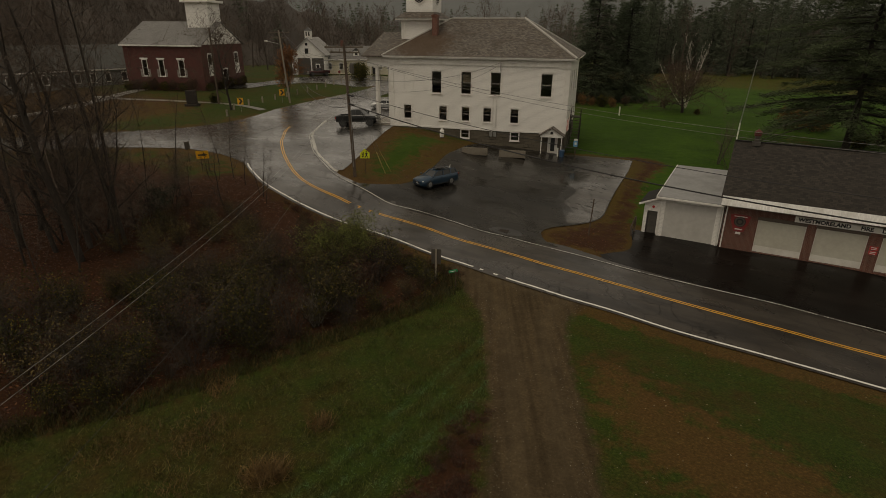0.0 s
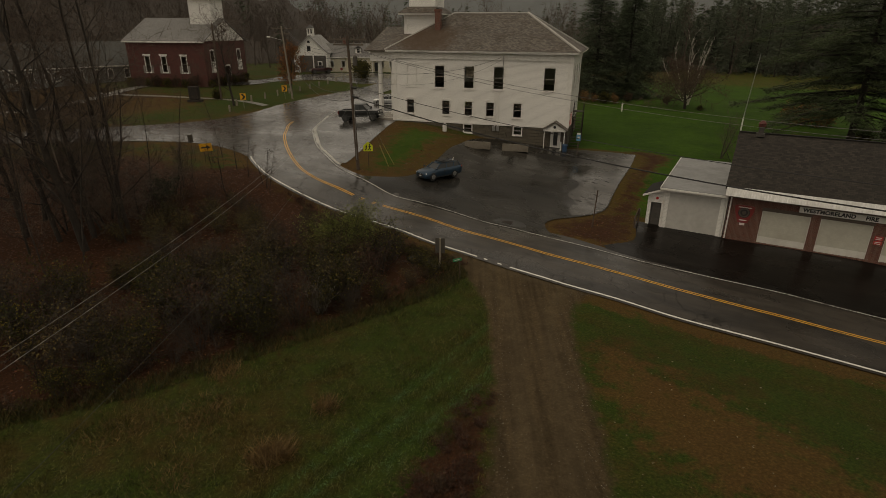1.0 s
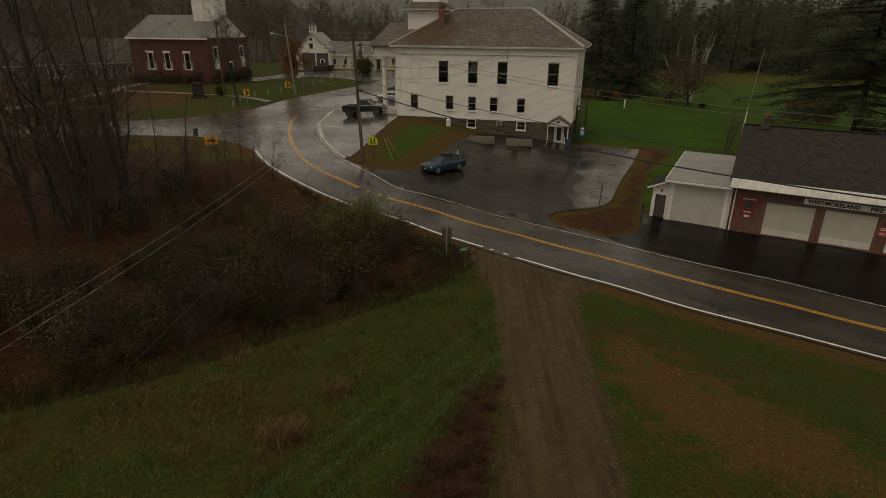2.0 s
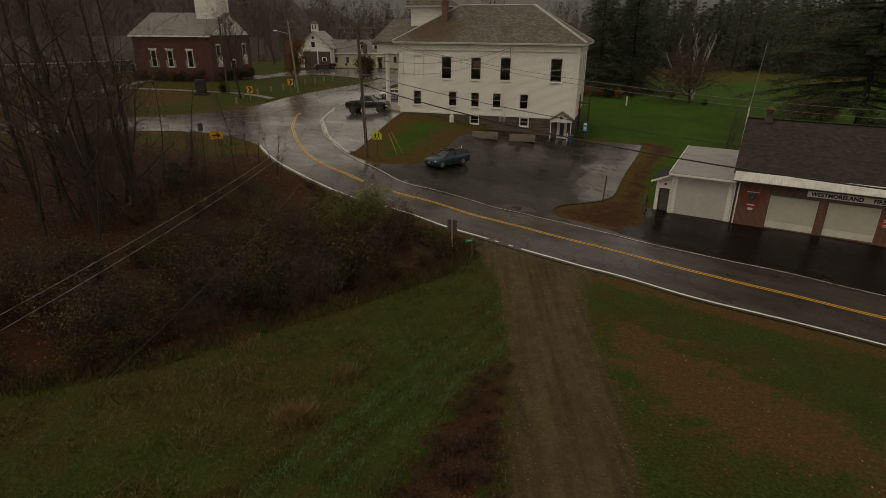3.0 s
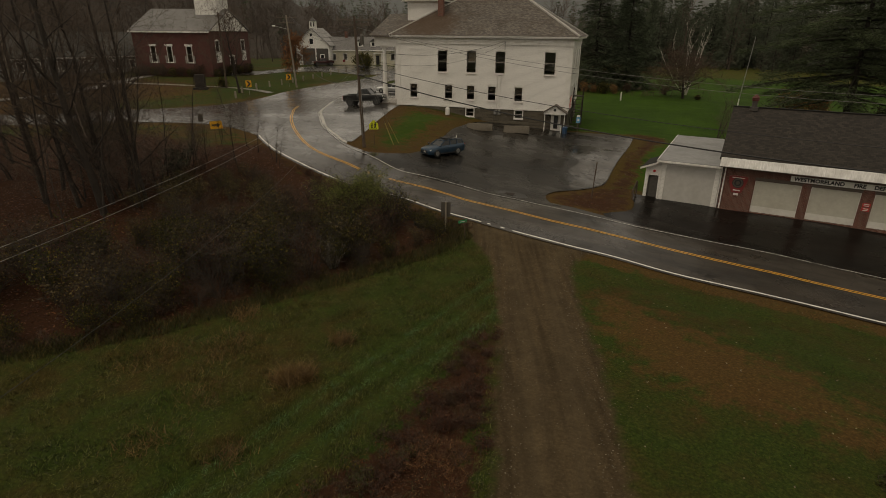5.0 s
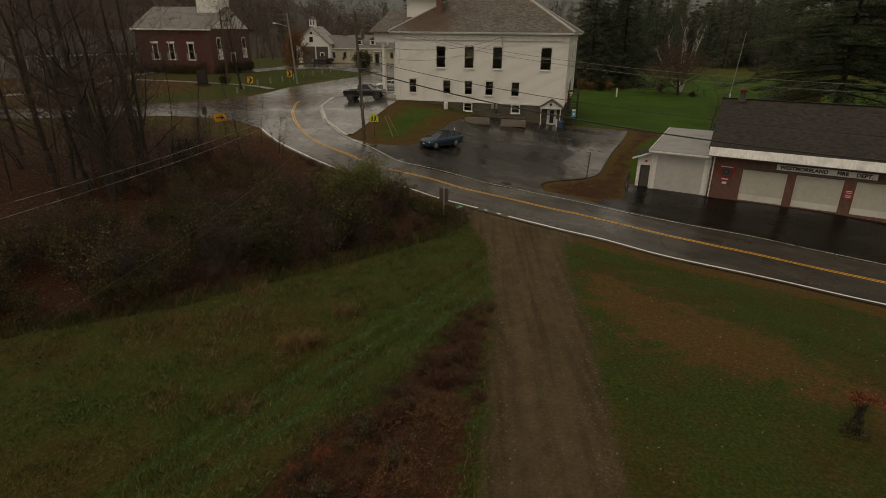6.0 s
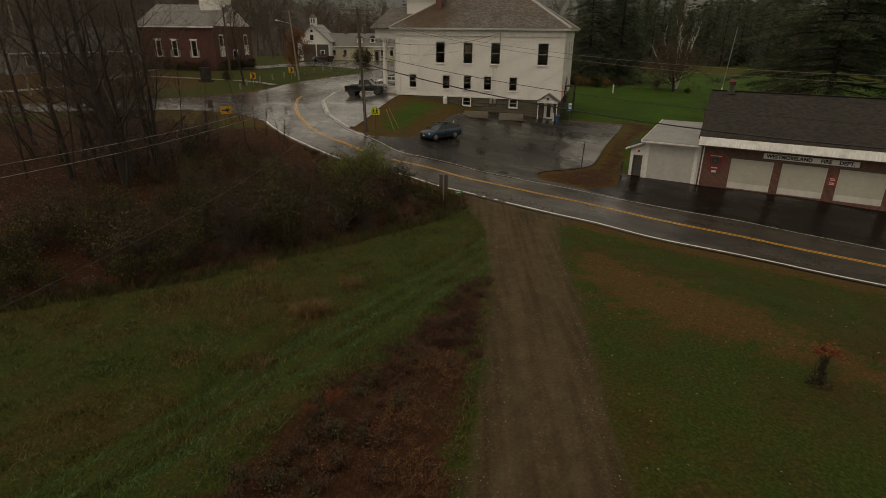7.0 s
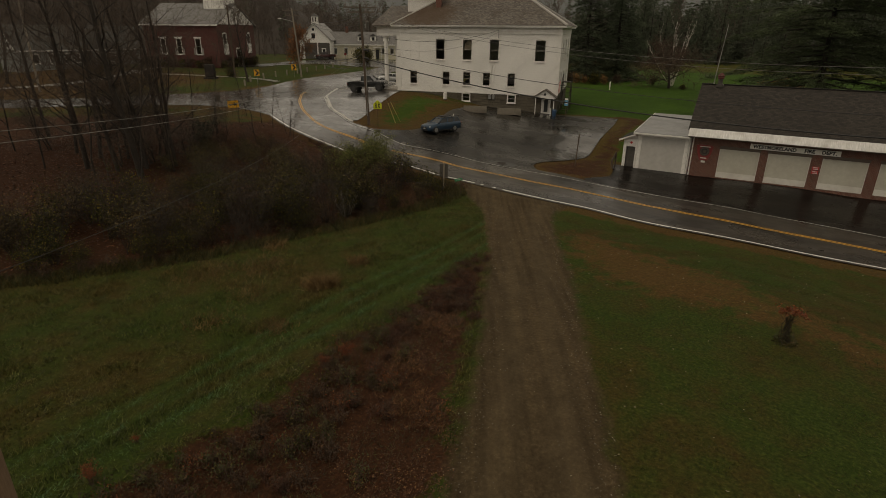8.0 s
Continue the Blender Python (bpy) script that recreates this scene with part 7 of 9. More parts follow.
def tubes(segs, sides=4):
    """Verts and faces of tapered twigs; segs holds rows of p0, p1, r0, r1."""
    s = np.asarray(segs, float)
    a, b, ra, rb = s[:, 0:3], s[:, 3:6], s[:, 6], s[:, 7]
    d = b - a
    d /= np.linalg.norm(d, axis=1)[:, None] + 1e-9
    ref = np.where(np.abs(d[:, 2:3]) > 0.9, np.array([[1.0, 0, 0]]), np.array([[0, 0, 1.0]]))
    u = np.cross(d, ref)
    u /= np.linalg.norm(u, axis=1)[:, None] + 1e-9
    w = np.cross(d, u)
    k = len(s)
    V = np.zeros((k, 2 * sides, 3))
    for i in range(sides):
        t = i * math.tau / sides
        o = math.cos(t) * u + math.sin(t) * w
        V[:, i] = a + o * ra[:, None]
        V[:, sides + i] = b + o * rb[:, None]
    base = np.arange(k)[:, None] * 2 * sides
    F = np.concatenate([base + np.array([[i, (i + 1) % sides, sides + (i + 1) % sides, sides + i]]) for i in range(sides)])
    return V.reshape(-1, 3), F


def spikes(segs):
    """Verts and faces of fine twigs that run to a point; three sides each."""
    V, F = tubes(segs, 3)
    k = len(segs)
    V = V.reshape(k, 6, 3)
    V = np.concatenate([V[:, :3], V[:, 3:].mean(1, keepdims=True)], 1)
    F = (np.arange(k)[:, None, None] * 4 + np.array([(0, 1, 3), (1, 2, 3), (2, 0, 3)])[None]).reshape(-1, 3)
    return V.reshape(-1, 3), F


def joined(*sheets):
    """Several vert and face sets as one."""
    V, F, base = [], [], 0
    for v, f in sheets:
        V.append(v)
        F += (f + base).tolist()
        base += len(v)
    return np.concatenate(V), F


def cards(centres, length, width, rng, flat=0.0, along=None):
    """Small leaf quads, folded a little, turned at random."""
    c = np.asarray(centres, float)
    k = len(c)
    d = rng.normal(size=(k, 3)) if along is None else along + 0.6 * rng.normal(size=(k, 3))
    d[:, 2] *= 1 - flat
    d /= np.linalg.norm(d, axis=1)[:, None] + 1e-9
    e = np.cross(d, rng.normal(size=(k, 3)) * np.array([1 - flat, 1 - flat, 1]) + np.array([0, 0, flat * 2]))
    e /= np.linalg.norm(e, axis=1)[:, None] + 1e-9
    l = (length * (0.6 + 0.8 * rng.random(k)))[:, None]
    w = (width * (0.6 + 0.8 * rng.random(k)))[:, None]
    V = np.stack([c - d * l * 0.5, c + e * w * 0.5 + d * l * 0.05, c + d * l * 0.5, c - e * w * 0.5 + d * l * 0.05], 1)
    F = np.arange(k)[:, None] * 4 + np.array([[0, 1, 2, 3]])
    return V.reshape(-1, 3), F


def mesh_of(name, V, F, material, smooth=False):
    me = bpy.data.meshes.new(name)
    me.from_pydata(V.tolist(), [], F.tolist() if isinstance(F, np.ndarray) else F)
    for mt in material if isinstance(material, (list, tuple)) else (material,):
        me.materials.append(mt)
    if smooth:
        me.polygons.foreach_set("use_smooth", [True] * len(me.polygons))
    return me


def grow(rng, h, r, forks, spread=0.9, bare_to=0.3, twigs=3, gnarl=0.12, stems=1, lift=0.35, reach=0.4, thin=0.4, steps=(7, 4, 2, 1), fine=0.010):
    """Limb rows by level: a trunk (or several stems), limbs, branches and twigs."""
    levels = [[], [], [], []]

    def shoot(p, d, length, rad, level):
        n = steps[level]
        rows = []
        for i in range(n):
            d = unit(d + rng.normal(size=3) * gnarl * (0.45, 1.2, 1.6, 1.8)[level] + np.array([0, 0, (0.07, 0.16, 0.08, 0.03)[level]]))
            q = p + d * length / n
            r0, r1 = rad * (1 - 0.85 * i / n), rad * (1 - 0.85 * (i + 1) / n)
            levels[level].append((*p, *q, r0, r1))
            rows.append((p, q, d, r0))
            p = q
        if level == 3:
            return
        kids = forks[level]
        for k in range(kids):
            s = (bare_to if level == 0 else 0.2) + (1 - (bare_to if level == 0 else 0.2)) * (k + rng.random()) / kids
            i = min(n - 1, int(s * n))
            a, b, dd, rr = rows[i]
            o = a + (b - a) * (s * n - i)
            side = unit(np.cross(dd, rng.normal(size=3)))
            nd = unit(dd * (1 - 0.45 * spread) + side * spread + np.array([0, 0, lift if level == 0 else 0.1]))
            f = (reach, 0.5, 0.5)[level] * (1.2 - 0.6 * s if level == 0 else 1.0)
            shoot(o, nd, length * f * (0.7 + 0.6 * rng.random()), max(rr * (thin, 0.5, 0.5)[level], fine), level + 1)

    for k in range(stems):
        lean = rng.normal(size=3) * (0.03 if stems == 1 else 0.28)
        shoot(np.array([rng.normal() * 0.12 * (stems > 1), rng.normal() * 0.12 * (stems > 1), -0.3]), unit(np.array([lean[0], lean[1], 1.0])), h * (1 if stems == 1 else 0.75 + 0.3 * rng.random()), r, 0)
    return levels


def bare_tree(name, seed, h, r, forks=(11, 7, 6), bark=None, twig=None, leaves=None, leaf_n=0, leaf_size=0.09, **kw):
    """A leafless (or nearly leafless) tree: trunk with limbs, and a crown of fine branches."""
    rng = np.random.default_rng(seed)
    lv = grow(rng, h, r, forks, **kw)
    t = new(name)
    V, F = tubes(lv[0], 8)
    V2, F2 = tubes(lv[1], 5)
    o = new("trunk", mesh_of("trunk", np.r_[V, V2], np.array(F.tolist() + (F2 + len(V)).tolist()), bark or M_BARK, True))
    o.parent = t
    fine = np.array(lv[2] + lv[3])
    V, F = joined(tubes(lv[2], 3), spikes(lv[3]))
    o = new("crown", mesh_of("crown", V, F, twig or M_TWIG))
    o.parent = t
    if leaves:
        tips = fine[rng.integers(0, len(fine), leaf_n)]
        c = tips[:, :3] + (tips[:, 3:6] - tips[:, :3]) * rng.random((leaf_n, 1)) + rng.normal(size=(leaf_n, 3)) * 0.12
        V, F = cards(c, leaf_size, leaf_size * 0.65, rng)
        o = new("foliage", mesh_of("foliage", V, F, leaves))
        o.parent = t
    return t


def needles(rng, h, base_r, whorls, per, clumps, droop, low, shape=0.85, flat=0.2, size=0.55, jag=0.3):
    """Branch rows and needle clumps of a conifer."""
    segs, cen, way = [], [], []
    for i in range(whorls):
        s = low + (0.985 - low) * (i + 0.5 * rng.random()) / whorls
        z = s * h
        L = base_r * (1 - (s - low) / (1.0 - low)) ** shape + 0.25
        for k in range(per):
            a = rng.random() * math.tau
            l = L * (1 - jag + 2 * jag * rng.random())
            d = np.array([math.cos(a), math.sin(a), 0])
            p = np.array([0, 0, z])
            up = 0.25 * (s - 0.4)
            tip = p + d * l + np.array([0, 0, l * (up - droop)])
            mid = p + d * l * 0.5 + np.array([0, 0, l * (up * 0.6 - droop * 0.25)])
            segs += [(*p, *mid, 0.018 * l * 0.6 + 0.01, 0.012 * l * 0.6), (*mid, *tip, 0.012 * l * 0.6, 0.006)]
            m = max(2, int(clumps * l / base_r) + 1)
            t = 0.18 + 0.85 * rng.random(m) ** 0.7
            q = np.where(t[:, None] < 0.5, p + (mid - p) * t[:, None] * 2, mid + (tip - mid) * (t[:, None] * 2 - 1))
            side = np.array([-d[1], d[0], 0])
            q = q + side * (rng.normal(size=(m, 1)) * 0.22 * l * (1.05 - t[:, None])) + rng.normal(size=(m, 3)) * 0.08
            cen.append(q)
            way.append(np.repeat((d + np.array([0, 0, -droop]))[None], m, 0))
    return np.array(segs), np.concatenate(cen), np.concatenate(way)


def conifer(name, seed, h, base_r, r, whorls, per, clumps, droop, low, leaf, size=0.6, **kw):
    rng = np.random.default_rng(seed)
    segs, cen, way = needles(rng, h, base_r, whorls, per, clumps, droop, low, size=size, **kw)
    t = new(name)
    k = 9
    tr = [(0.12 * math.sin(i), 0.1 * math.cos(i * 1.3), -0.3 + (h + 0.3) * i / k, 0.12 * math.sin(i + 1), 0.1 * math.cos(i * 1.3 + 1.3), -0.3 + (h + 0.3) * (i + 1) / k, r * (1 - i / k) + 0.02, r * (1 - (i + 1) / k) + 0.02) for i in range(k)]
    V, F = tubes(tr, 9)
    V2, F2 = tubes(segs, 4)
    o = new("trunk", mesh_of("trunk", np.r_[V, V2], np.array(F.tolist() + (F2 + len(V)).tolist()), M_BARK, True))
    o.parent = t
    c = np.repeat(cen, 5, 0) + rng.normal(size=(len(cen) * 5, 3)) * size * np.array([0.55, 0.55, 0.24])
    V, F = cards(c, size * 1.0, size * 0.15, rng, 0.6, np.repeat(way, 5, 0))
    o = new("crown", mesh_of("crown", V, F, leaf))
    o.parent = t
    return t


def shrub(name, seed, h, stems, leaf_n, leaf, leaf_size=0.1, twig=None, forks=(6, 4, 3), spread=1.0, top_only=0.0):
    """A bush of many thin stems with scattered small leaves."""
    rng = np.random.default_rng(seed)
    lv = grow(rng, h, 0.028, forks, spread, 0.15, gnarl=0.18, stems=stems, lift=0.1, reach=0.5, thin=0.55, steps=(5, 3, 1, 1))
    t = new(name)
    V, F = joined(tubes(lv[0] + lv[1], 3), spikes(lv[2]))
    o = new("brushwood", mesh_of("brushwood", V, F, twig or M_SCRUB))
    o.parent = t
    if leaf_n:
        fine = np.array(lv[1] + lv[2] + lv[3])
        if top_only:
            fine = fine[fine[:, 5] > h * top_only]
        tips = fine[rng.integers(0, len(fine), leaf_n)]
        c = tips[:, :3] + (tips[:, 3:6] - tips[:, :3]) * rng.random((leaf_n, 1)) + rng.normal(size=(leaf_n, 3)) * 0.10
        c[:, 2] = np.maximum(c[:, 2], 0.05)
        V, F = cards(c, leaf_size, leaf_size * 0.6, rng)
        o = new("foliage", mesh_of("foliage", V, F, leaf))
        o.parent = t
    return t


def put(master, x, y, s, yaw, label, category, group, sink=0.0, used=[]):
    """The first use of a master moves it, later ones copy it."""
    m = pose(x, y, hz(x, y) - sink, 0, 0, yaw) @ Matrix.Scale(s, 4)
    if master.name not in used:
        used.append(master.name)
        master.matrix_world = m
        return tagged(master, label, category, group)
    return tagged(copy_thing(master, pose(x, y, hz(x, y) - sink, 0, 0, yaw)), label, category, group) if abs(s - 1) < 1e-6 else scaled(master, m, label, category, group)


def scaled(master, m, label, category, group):
    o = copy_thing(master, Matrix.Identity(4))
    o.matrix_basis = m
    return tagged(o, label, category, group)


L_OLIVE = foliage("olive_autumn_leaves", (0.014, 0.017, 0.004), (0.064, 0.064, 0.011), (0.18, 0.14, 0.024), sheer=0.4)
L_GREEN = foliage("willow_green_leaves", (0.075, 0.092, 0.026), (0.20, 0.22, 0.066), (0.27, 0.26, 0.085), sheer=0.5)
L_BROWN = foliage("brown_withered_leaves", (0.020, 0.012, 0.007), (0.060, 0.033, 0.015), (0.12, 0.066, 0.026))
L_TAN = foliage("yellow_brown_leaves", (0.026, 0.018, 0.007), (0.082, 0.056, 0.018), (0.15, 0.11, 0.035))
L_RED = foliage("rust_red_leaves", (0.026, 0.010, 0.006), (0.080, 0.026, 0.013), (0.16, 0.065, 0.024))
L_ORANGE = foliage("orange_maple_leaves", (0.11, 0.040, 0.012), (0.23, 0.085, 0.022), (0.30, 0.13, 0.030))
L_SUMAC = foliage("scarlet_leaves", (0.10, 0.024, 0.010), (0.24, 0.062, 0.018))
L_SPRUCE = foliage("spruce_needles", (0.088, 0.110, 0.070), (0.106, 0.132, 0.084), wide=0.4, sheer=0.4, spec=0.08)
# Far needles and far branches are lightened: haze is put into their colour.
L_FAR = foliage("hazed_far_needles", (0.098, 0.114, 0.080), (0.118, 0.136, 0.096), wide=0.5, sheer=0.5, spec=0.05)
M_FARTWIG = surface("hazed_far_branches", (0.080, 0.060, 0.047), (0.110, 0.085, 0.067), None, 0.3, 0.1, (0.8, 0.95), bump=0)
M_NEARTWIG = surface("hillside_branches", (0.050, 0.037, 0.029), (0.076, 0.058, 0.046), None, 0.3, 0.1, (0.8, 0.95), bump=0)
L_PINE = foliage("pine_needles", (0.084, 0.104, 0.058), (0.104, 0.128, 0.070), wide=0.5, sheer=0.45, spec=0.08)
M_SCRUB = surface("dark_scrub_twigs", (0.024, 0.017, 0.012), (0.044, 0.033, 0.024), None, 3, 0.5, (0.7, 0.9), bump=0)
# Pale stem colour holds water glint as well as pale twigs.
M_PALESTEM = surface("pale_glint_stems", (0.17, 0.155, 0.14), (0.27, 0.25, 0.225), None, 5, 1, (0.6, 0.8), bump=0)
M_REDTWIG = surface("reddish_twigs", (0.050, 0.030, 0.019), (0.088, 0.054, 0.034), None, 3, 1, (0.7, 0.9), bump=0)

# Twig bark lifted towards tan: the light on it is in the colour.
M_PALETWIG = surface("tan_lit_twigs", (0.074, 0.055, 0.041), (0.135, 0.106, 0.082), None, 3, 0.5, (0.7, 0.9), bump=0)

# bare woods beside the bend
oaks = [bare_tree("tree", 11 + k, 19.5 + k, 0.15 + 0.03 * k, (30, 7, 5), spread=1.0, bare_to=0.14, reach=0.25, lift=0.12, gnarl=0.17, thin=0.32, fine=0.012) for k in range(4)]
poles = [bare_tree("tree", 31 + k, 14.0 + k, 0.085, (18, 6, 4), spread=0.85, bare_to=0.1, reach=0.24, gnarl=0.16, lift=0.2) for k in range(3)]
BARE_BASES = [(-43.6, 20.3), (-41.3, 17.9), (-39.9, 19.5), (-38.4, 18.0), (-38.3, 21.1), (-40.3, 21.9), (-46.3, 19.4), (-44.4, 17.2), (-50.0, 19.4), (-52.6, 14.2), (-57.4, 21.0), (-48.8, 12.2), (-60.5, 12.5), (-45.0, 8.5), (-66.0, 20.0)]
rs = random.Random(4)
for i, (x, y) in enumerate(BARE_BASES):
    put(oaks[i % 4], x, y, 0.85 + 0.25 * rs.random(), rs.random() * 360, "tall leafless grey-brown tree in leaf litter", "tree", "bare trees beside the bend", 0.1)
for x, y, s in ((-37.4, 20.2, 0.85), (-39.6, 24.0, 0.7), (-41.7, 28.3, 0.6), (-37.0, 17.0, 0.8), (-36.8, 14.6, 0.55), (-42.6, 22.8, 0.9), (-44.8, 24.2, 0.8), (-40.6, 15.6, 0.9), (-48.3, 23.4, 0.8), (-52.0, 24.6, 0.8), (-55.5, 17.0, 0.9), (-47.5, 15.4, 0.9)):
    put(poles[int(-x) % 3], x, y, s, rs.random() * 360, "slender leafless young tree among the taller trees", "tree", "young trees in the woods", 0.05)
for x, y, s in ((-47.6, 37.2, 0.52), (-42.0, 34.2, 0.46), (-39.6, 33.4, 0.40), (-37.4, 33.0, 0.36), (-44.0, 33.0, 0.30), (-35.4, 31.8, 0.30)):
    put(poles[int(-x) % 3], x, y, s, rs.random() * 360, "slender leafless sapling beside the road bend", "tree", "saplings beside the road", 0.05)
ivy = shrub("shrub", 78, 3.0, 12, 1700, foliage("dark_evergreen_leaves", (0.014, 0.022, 0.011), (0.046, 0.060, 0.027)), 0.14, M_SCRUB, (6, 4, 3), 0.8)
put(ivy, -39.4, 24.6, 0.9, 70, "dark evergreen bush under the bare trees", "shrub", "evergreens in the woods")
# low spreading trees between the trunks
brush = [bare_tree("tree", 41 + k, 6.5 + k, 0.07, (18, 7, 6), spread=1.25, bare_to=0.12, reach=0.5, lift=0.0, gnarl=0.26, thin=0.5, stems=2, twig=M_PALETWIG) for k in range(2)]
for i, (x, y, s) in enumerate(((-40.6, 20.6, 1.0), (-42.4, 19.0, 1.0), (-38.9, 22.6, 0.8), (-44.6, 22.0, 1.1), (-41.0, 26.8, 0.7), (-49.6, 24.8, 0.9), (-53.0, 18.8, 1.0))):
    put(brush[i % 2], x, y, s, rs.random() * 360, "low spreading leafless tree among the trunks", "tree", "low trees in the woods", 0.05)
tangle = [bare_tree("tree", 141 + k, 10.5 + k, 0.11, (13, 6, 4), M_SCRUB, M_SCRUB, spread=1.35, bare_to=0.24, reach=0.46, lift=-0.1, gnarl=0.30, thin=0.42, fine=0.009) for k in range(2)]
for i, (x, y, s) in enumerate(((-40.4, 19.6, 0.9), (-41.6, 21.8, 0.95), (-39.4, 21.2, 0.75))):
    put(tangle[i % 2], x, y, s, 40 + 77 * i, "spreading leafless tree with tangled dark branches", "tree", "bare trees beside the bend", 0.08)
# dark branchy saplings above the bend
sapling = bare_tree("tree", 47, 5.0, 0.05, (13, 5, 3), M_SCRUB, M_SCRUB, spread=0.85, bare_to=0.1, reach=0.34, lift=0.3, gnarl=0.22, thin=0.45, fine=0.009)
for x, y, s, a in ((-37.1, 28.9, 1.0, 10), (-36.6, 32.6, 0.95, 130), (-40.6, 28.6, 0.7, 60), (-40.0, 26.6, 0.8, 190)):
    put(sapling, x, y, s, a, "dark branchy leafless sapling beside the road bend", "tree", "saplings beside the road", 0.05)
# trees on and beyond the green
maple = bare_tree("tree", 51, 11.5, 0.20, (22, 8, 7), spread=0.95, bare_to=0.22, leaves=L_BROWN, leaf_n=1800, reach=0.5, lift=0.1, fine=0.020)
put(maple, -75.3, 62.6, 1.0, 20, "dense leafless maple on the green", "tree", "trees round the green")
orange = bare_tree("tree", 52, 7.4, 0.15, (18, 8, 5), spread=0.9, bare_to=0.12, leaves=L_ORANGE, leaf_n=7000, leaf_size=0.19, reach=0.42, lift=0.3, fine=0.02)
put(orange, -80.6, 81.0, 1.0, 0, "small maple with orange autumn leaves", "tree", "trees round the green")
for i in range(9):
    x, y = -98 - 40 * rs.random(), 14 + 34 * rs.random()
    put((oaks + poles)[i % 7], x, y, 0.8 + 0.35 * rs.random(), rs.random() * 360, "leafless tree across the side road", "tree", "bare trees across the side road")
for x, y in ((-116, 92), (-126, 104), (-130, 84), (-128, 64), (-122, 98)):
    put(oaks[int(-x) % 4], x, y, 0.75 + 0.3 * rs.random(), rs.random() * 360, "leafless tree near the church", "tree", "trees round the green")
# yard behind the hall
birch = bare_tree("tree", 61, 12.0, 0.075, (3, 2, 2), M_BIRCH, M_BIRCH, spread=0.45, bare_to=0.62, stems=9, reach=0.24, gnarl=0.08, thin=0.6, fine=0.02)
put(birch, -14.6, 119.5, 1.0, 0, "clump of pale birch stems, nearly bare, on the lawn", "tree", "yard trees")
plum = bare_tree("tree", 62, 4.4, 0.22, (24, 11, 8), spread=1.5, bare_to=0.25, twig=M_REDTWIG, reach=1.15, lift=-0.1, gnarl=0.16, fine=0.024)
put(plum, -14.0, 112.4, 1.4, 40, "low spreading bare fruit tree on the lawn", "tree", "yard trees")
sap = bare_tree("tree", 63, 6.0, 0.07, (10, 6, 4), spread=0.8, bare_to=0.1, stems=2)
put(sap, -4.2, 72.5, 1.0, 0, "thin bare sapling behind the garage", "tree", "yard trees")
put(sap, -2.4, 69.0, 0.7, 120, "thin bare sapling behind the garage", "tree", "yard trees")
spruces = [conifer("tree", 70 + k, 26 + 2 * k, 6.8, 0.38, 52, 10, 21, 0.30, 0.03, L_SPRUCE, 0.72) for k in range(2)]
put(spruces[0], -33.5, 121.5, 1.05, 0, "tall dark green spruce beyond the hall", "tree", "spruces behind the hall")
put(spruces[1], -28.2, 127.0, 1.0, 80, "tall dark green spruce beyond the hall", "tree", "spruces behind the hall")
pine = conifer("tree", 75, 28, 10.0, 0.46, 34, 7, 80, 0.14, 0.18, L_PINE, 0.64, shape=0.42, jag=0.5)
put(pine, 8.9, 84.5, 1.0, 30, "big spreading white pine behind the fire station", "tree", "pines behind the fire station")
put(pine, 23.0, 92.0, 1.0, 160, "big spreading white pine behind the fire station", "tree", "pines behind the fire station")
# garden shrubs along the lawn
lilac = shrub("shrub", 80, 2.4, 9, 1500, L_BROWN, 0.16)
holly = shrub("shrub", 81, 1.9, 9, 2600, L_OLIVE, 0.16)
rusty = shrub("shrub", 82, 2.2, 9, 1500, foliage("dry_tan_leaves", (0.11, 0.056, 0.018), (0.22, 0.115, 0.038), (0.28, 0.17, 0.065)), 0.17)
for x, y, s, kind in ((-33.0, 114, 0.9, rusty), (-31.0, 113.5, 0.7, rusty), (-28.6, 112.6, 1.2, holly), (-26.9, 113, 0.8, rusty), (-35.5, 115, 1.0, lilac), (-25.4, 117, 0.8, lilac), (2.6, 103, 1.4, rusty), (4.4, 104, 1.6, rusty), (6.2, 103, 1.5, rusty), (7.6, 105, 1.3, rusty), (11.5, 92, 1.1, holly), (14.0, 95, 1.2, lilac), (-11.4, 111, 0.5, holly), (-18.0, 117, 0.8, lilac), (-83.0, 66.0, 0.9, holly), (-87.0, 112.0, 1.6, holly), (-92.0, 118.5, 1.8, holly), (-97.0, 121.5, 1.6, holly)):
    put(kind, x, y, s, rs.random() * 360, "low autumn garden shrub with thin foliage", "shrub", "garden shrubs")

for i in range(15):
    t = i / 14
    x, y = (-109.5 + 13.5 * t * 1.9, 67.0 + 5.0 * t * 1.9) if t < 0.53 else (-94.6 - 4.6 * (t - 0.53) / 0.47, 73.4 + 13.0 * (t - 0.53) / 0.47)
    put((holly, lilac)[i % 2], x, y, 0.75 + 0.25 * rs.random(), rs.random() * 360, "low dark shrub planted against the church wall", "shrub", "church shrubs")

# thicket between the field and the road
kinds = [shrub("shrub", 90, 3.0, 10, 1250, L_TAN, 0.105), shrub("shrub", 91, 2.7, 11, 1400, L_OLIVE, 0.105), shrub("shrub", 92, 3.3, 12, 350, L_BROWN, 0.09), shrub("shrub", 93, 2.4, 10, 1600, L_OLIVE, 0.115), shrub("shrub", 94, 2.6, 12, 900, L_RED, 0.09, M_REDTWIG)]
willow = shrub("shrub", 95, 3.7, 18, 9500, L_GREEN, 0.11, None, (8, 5, 3), 0.85, 0.35)
put(willow, -21.9, 26.9, 0.98, 0, "rounded grey-green willow bush beside the road", "shrub", "thicket shrubs")
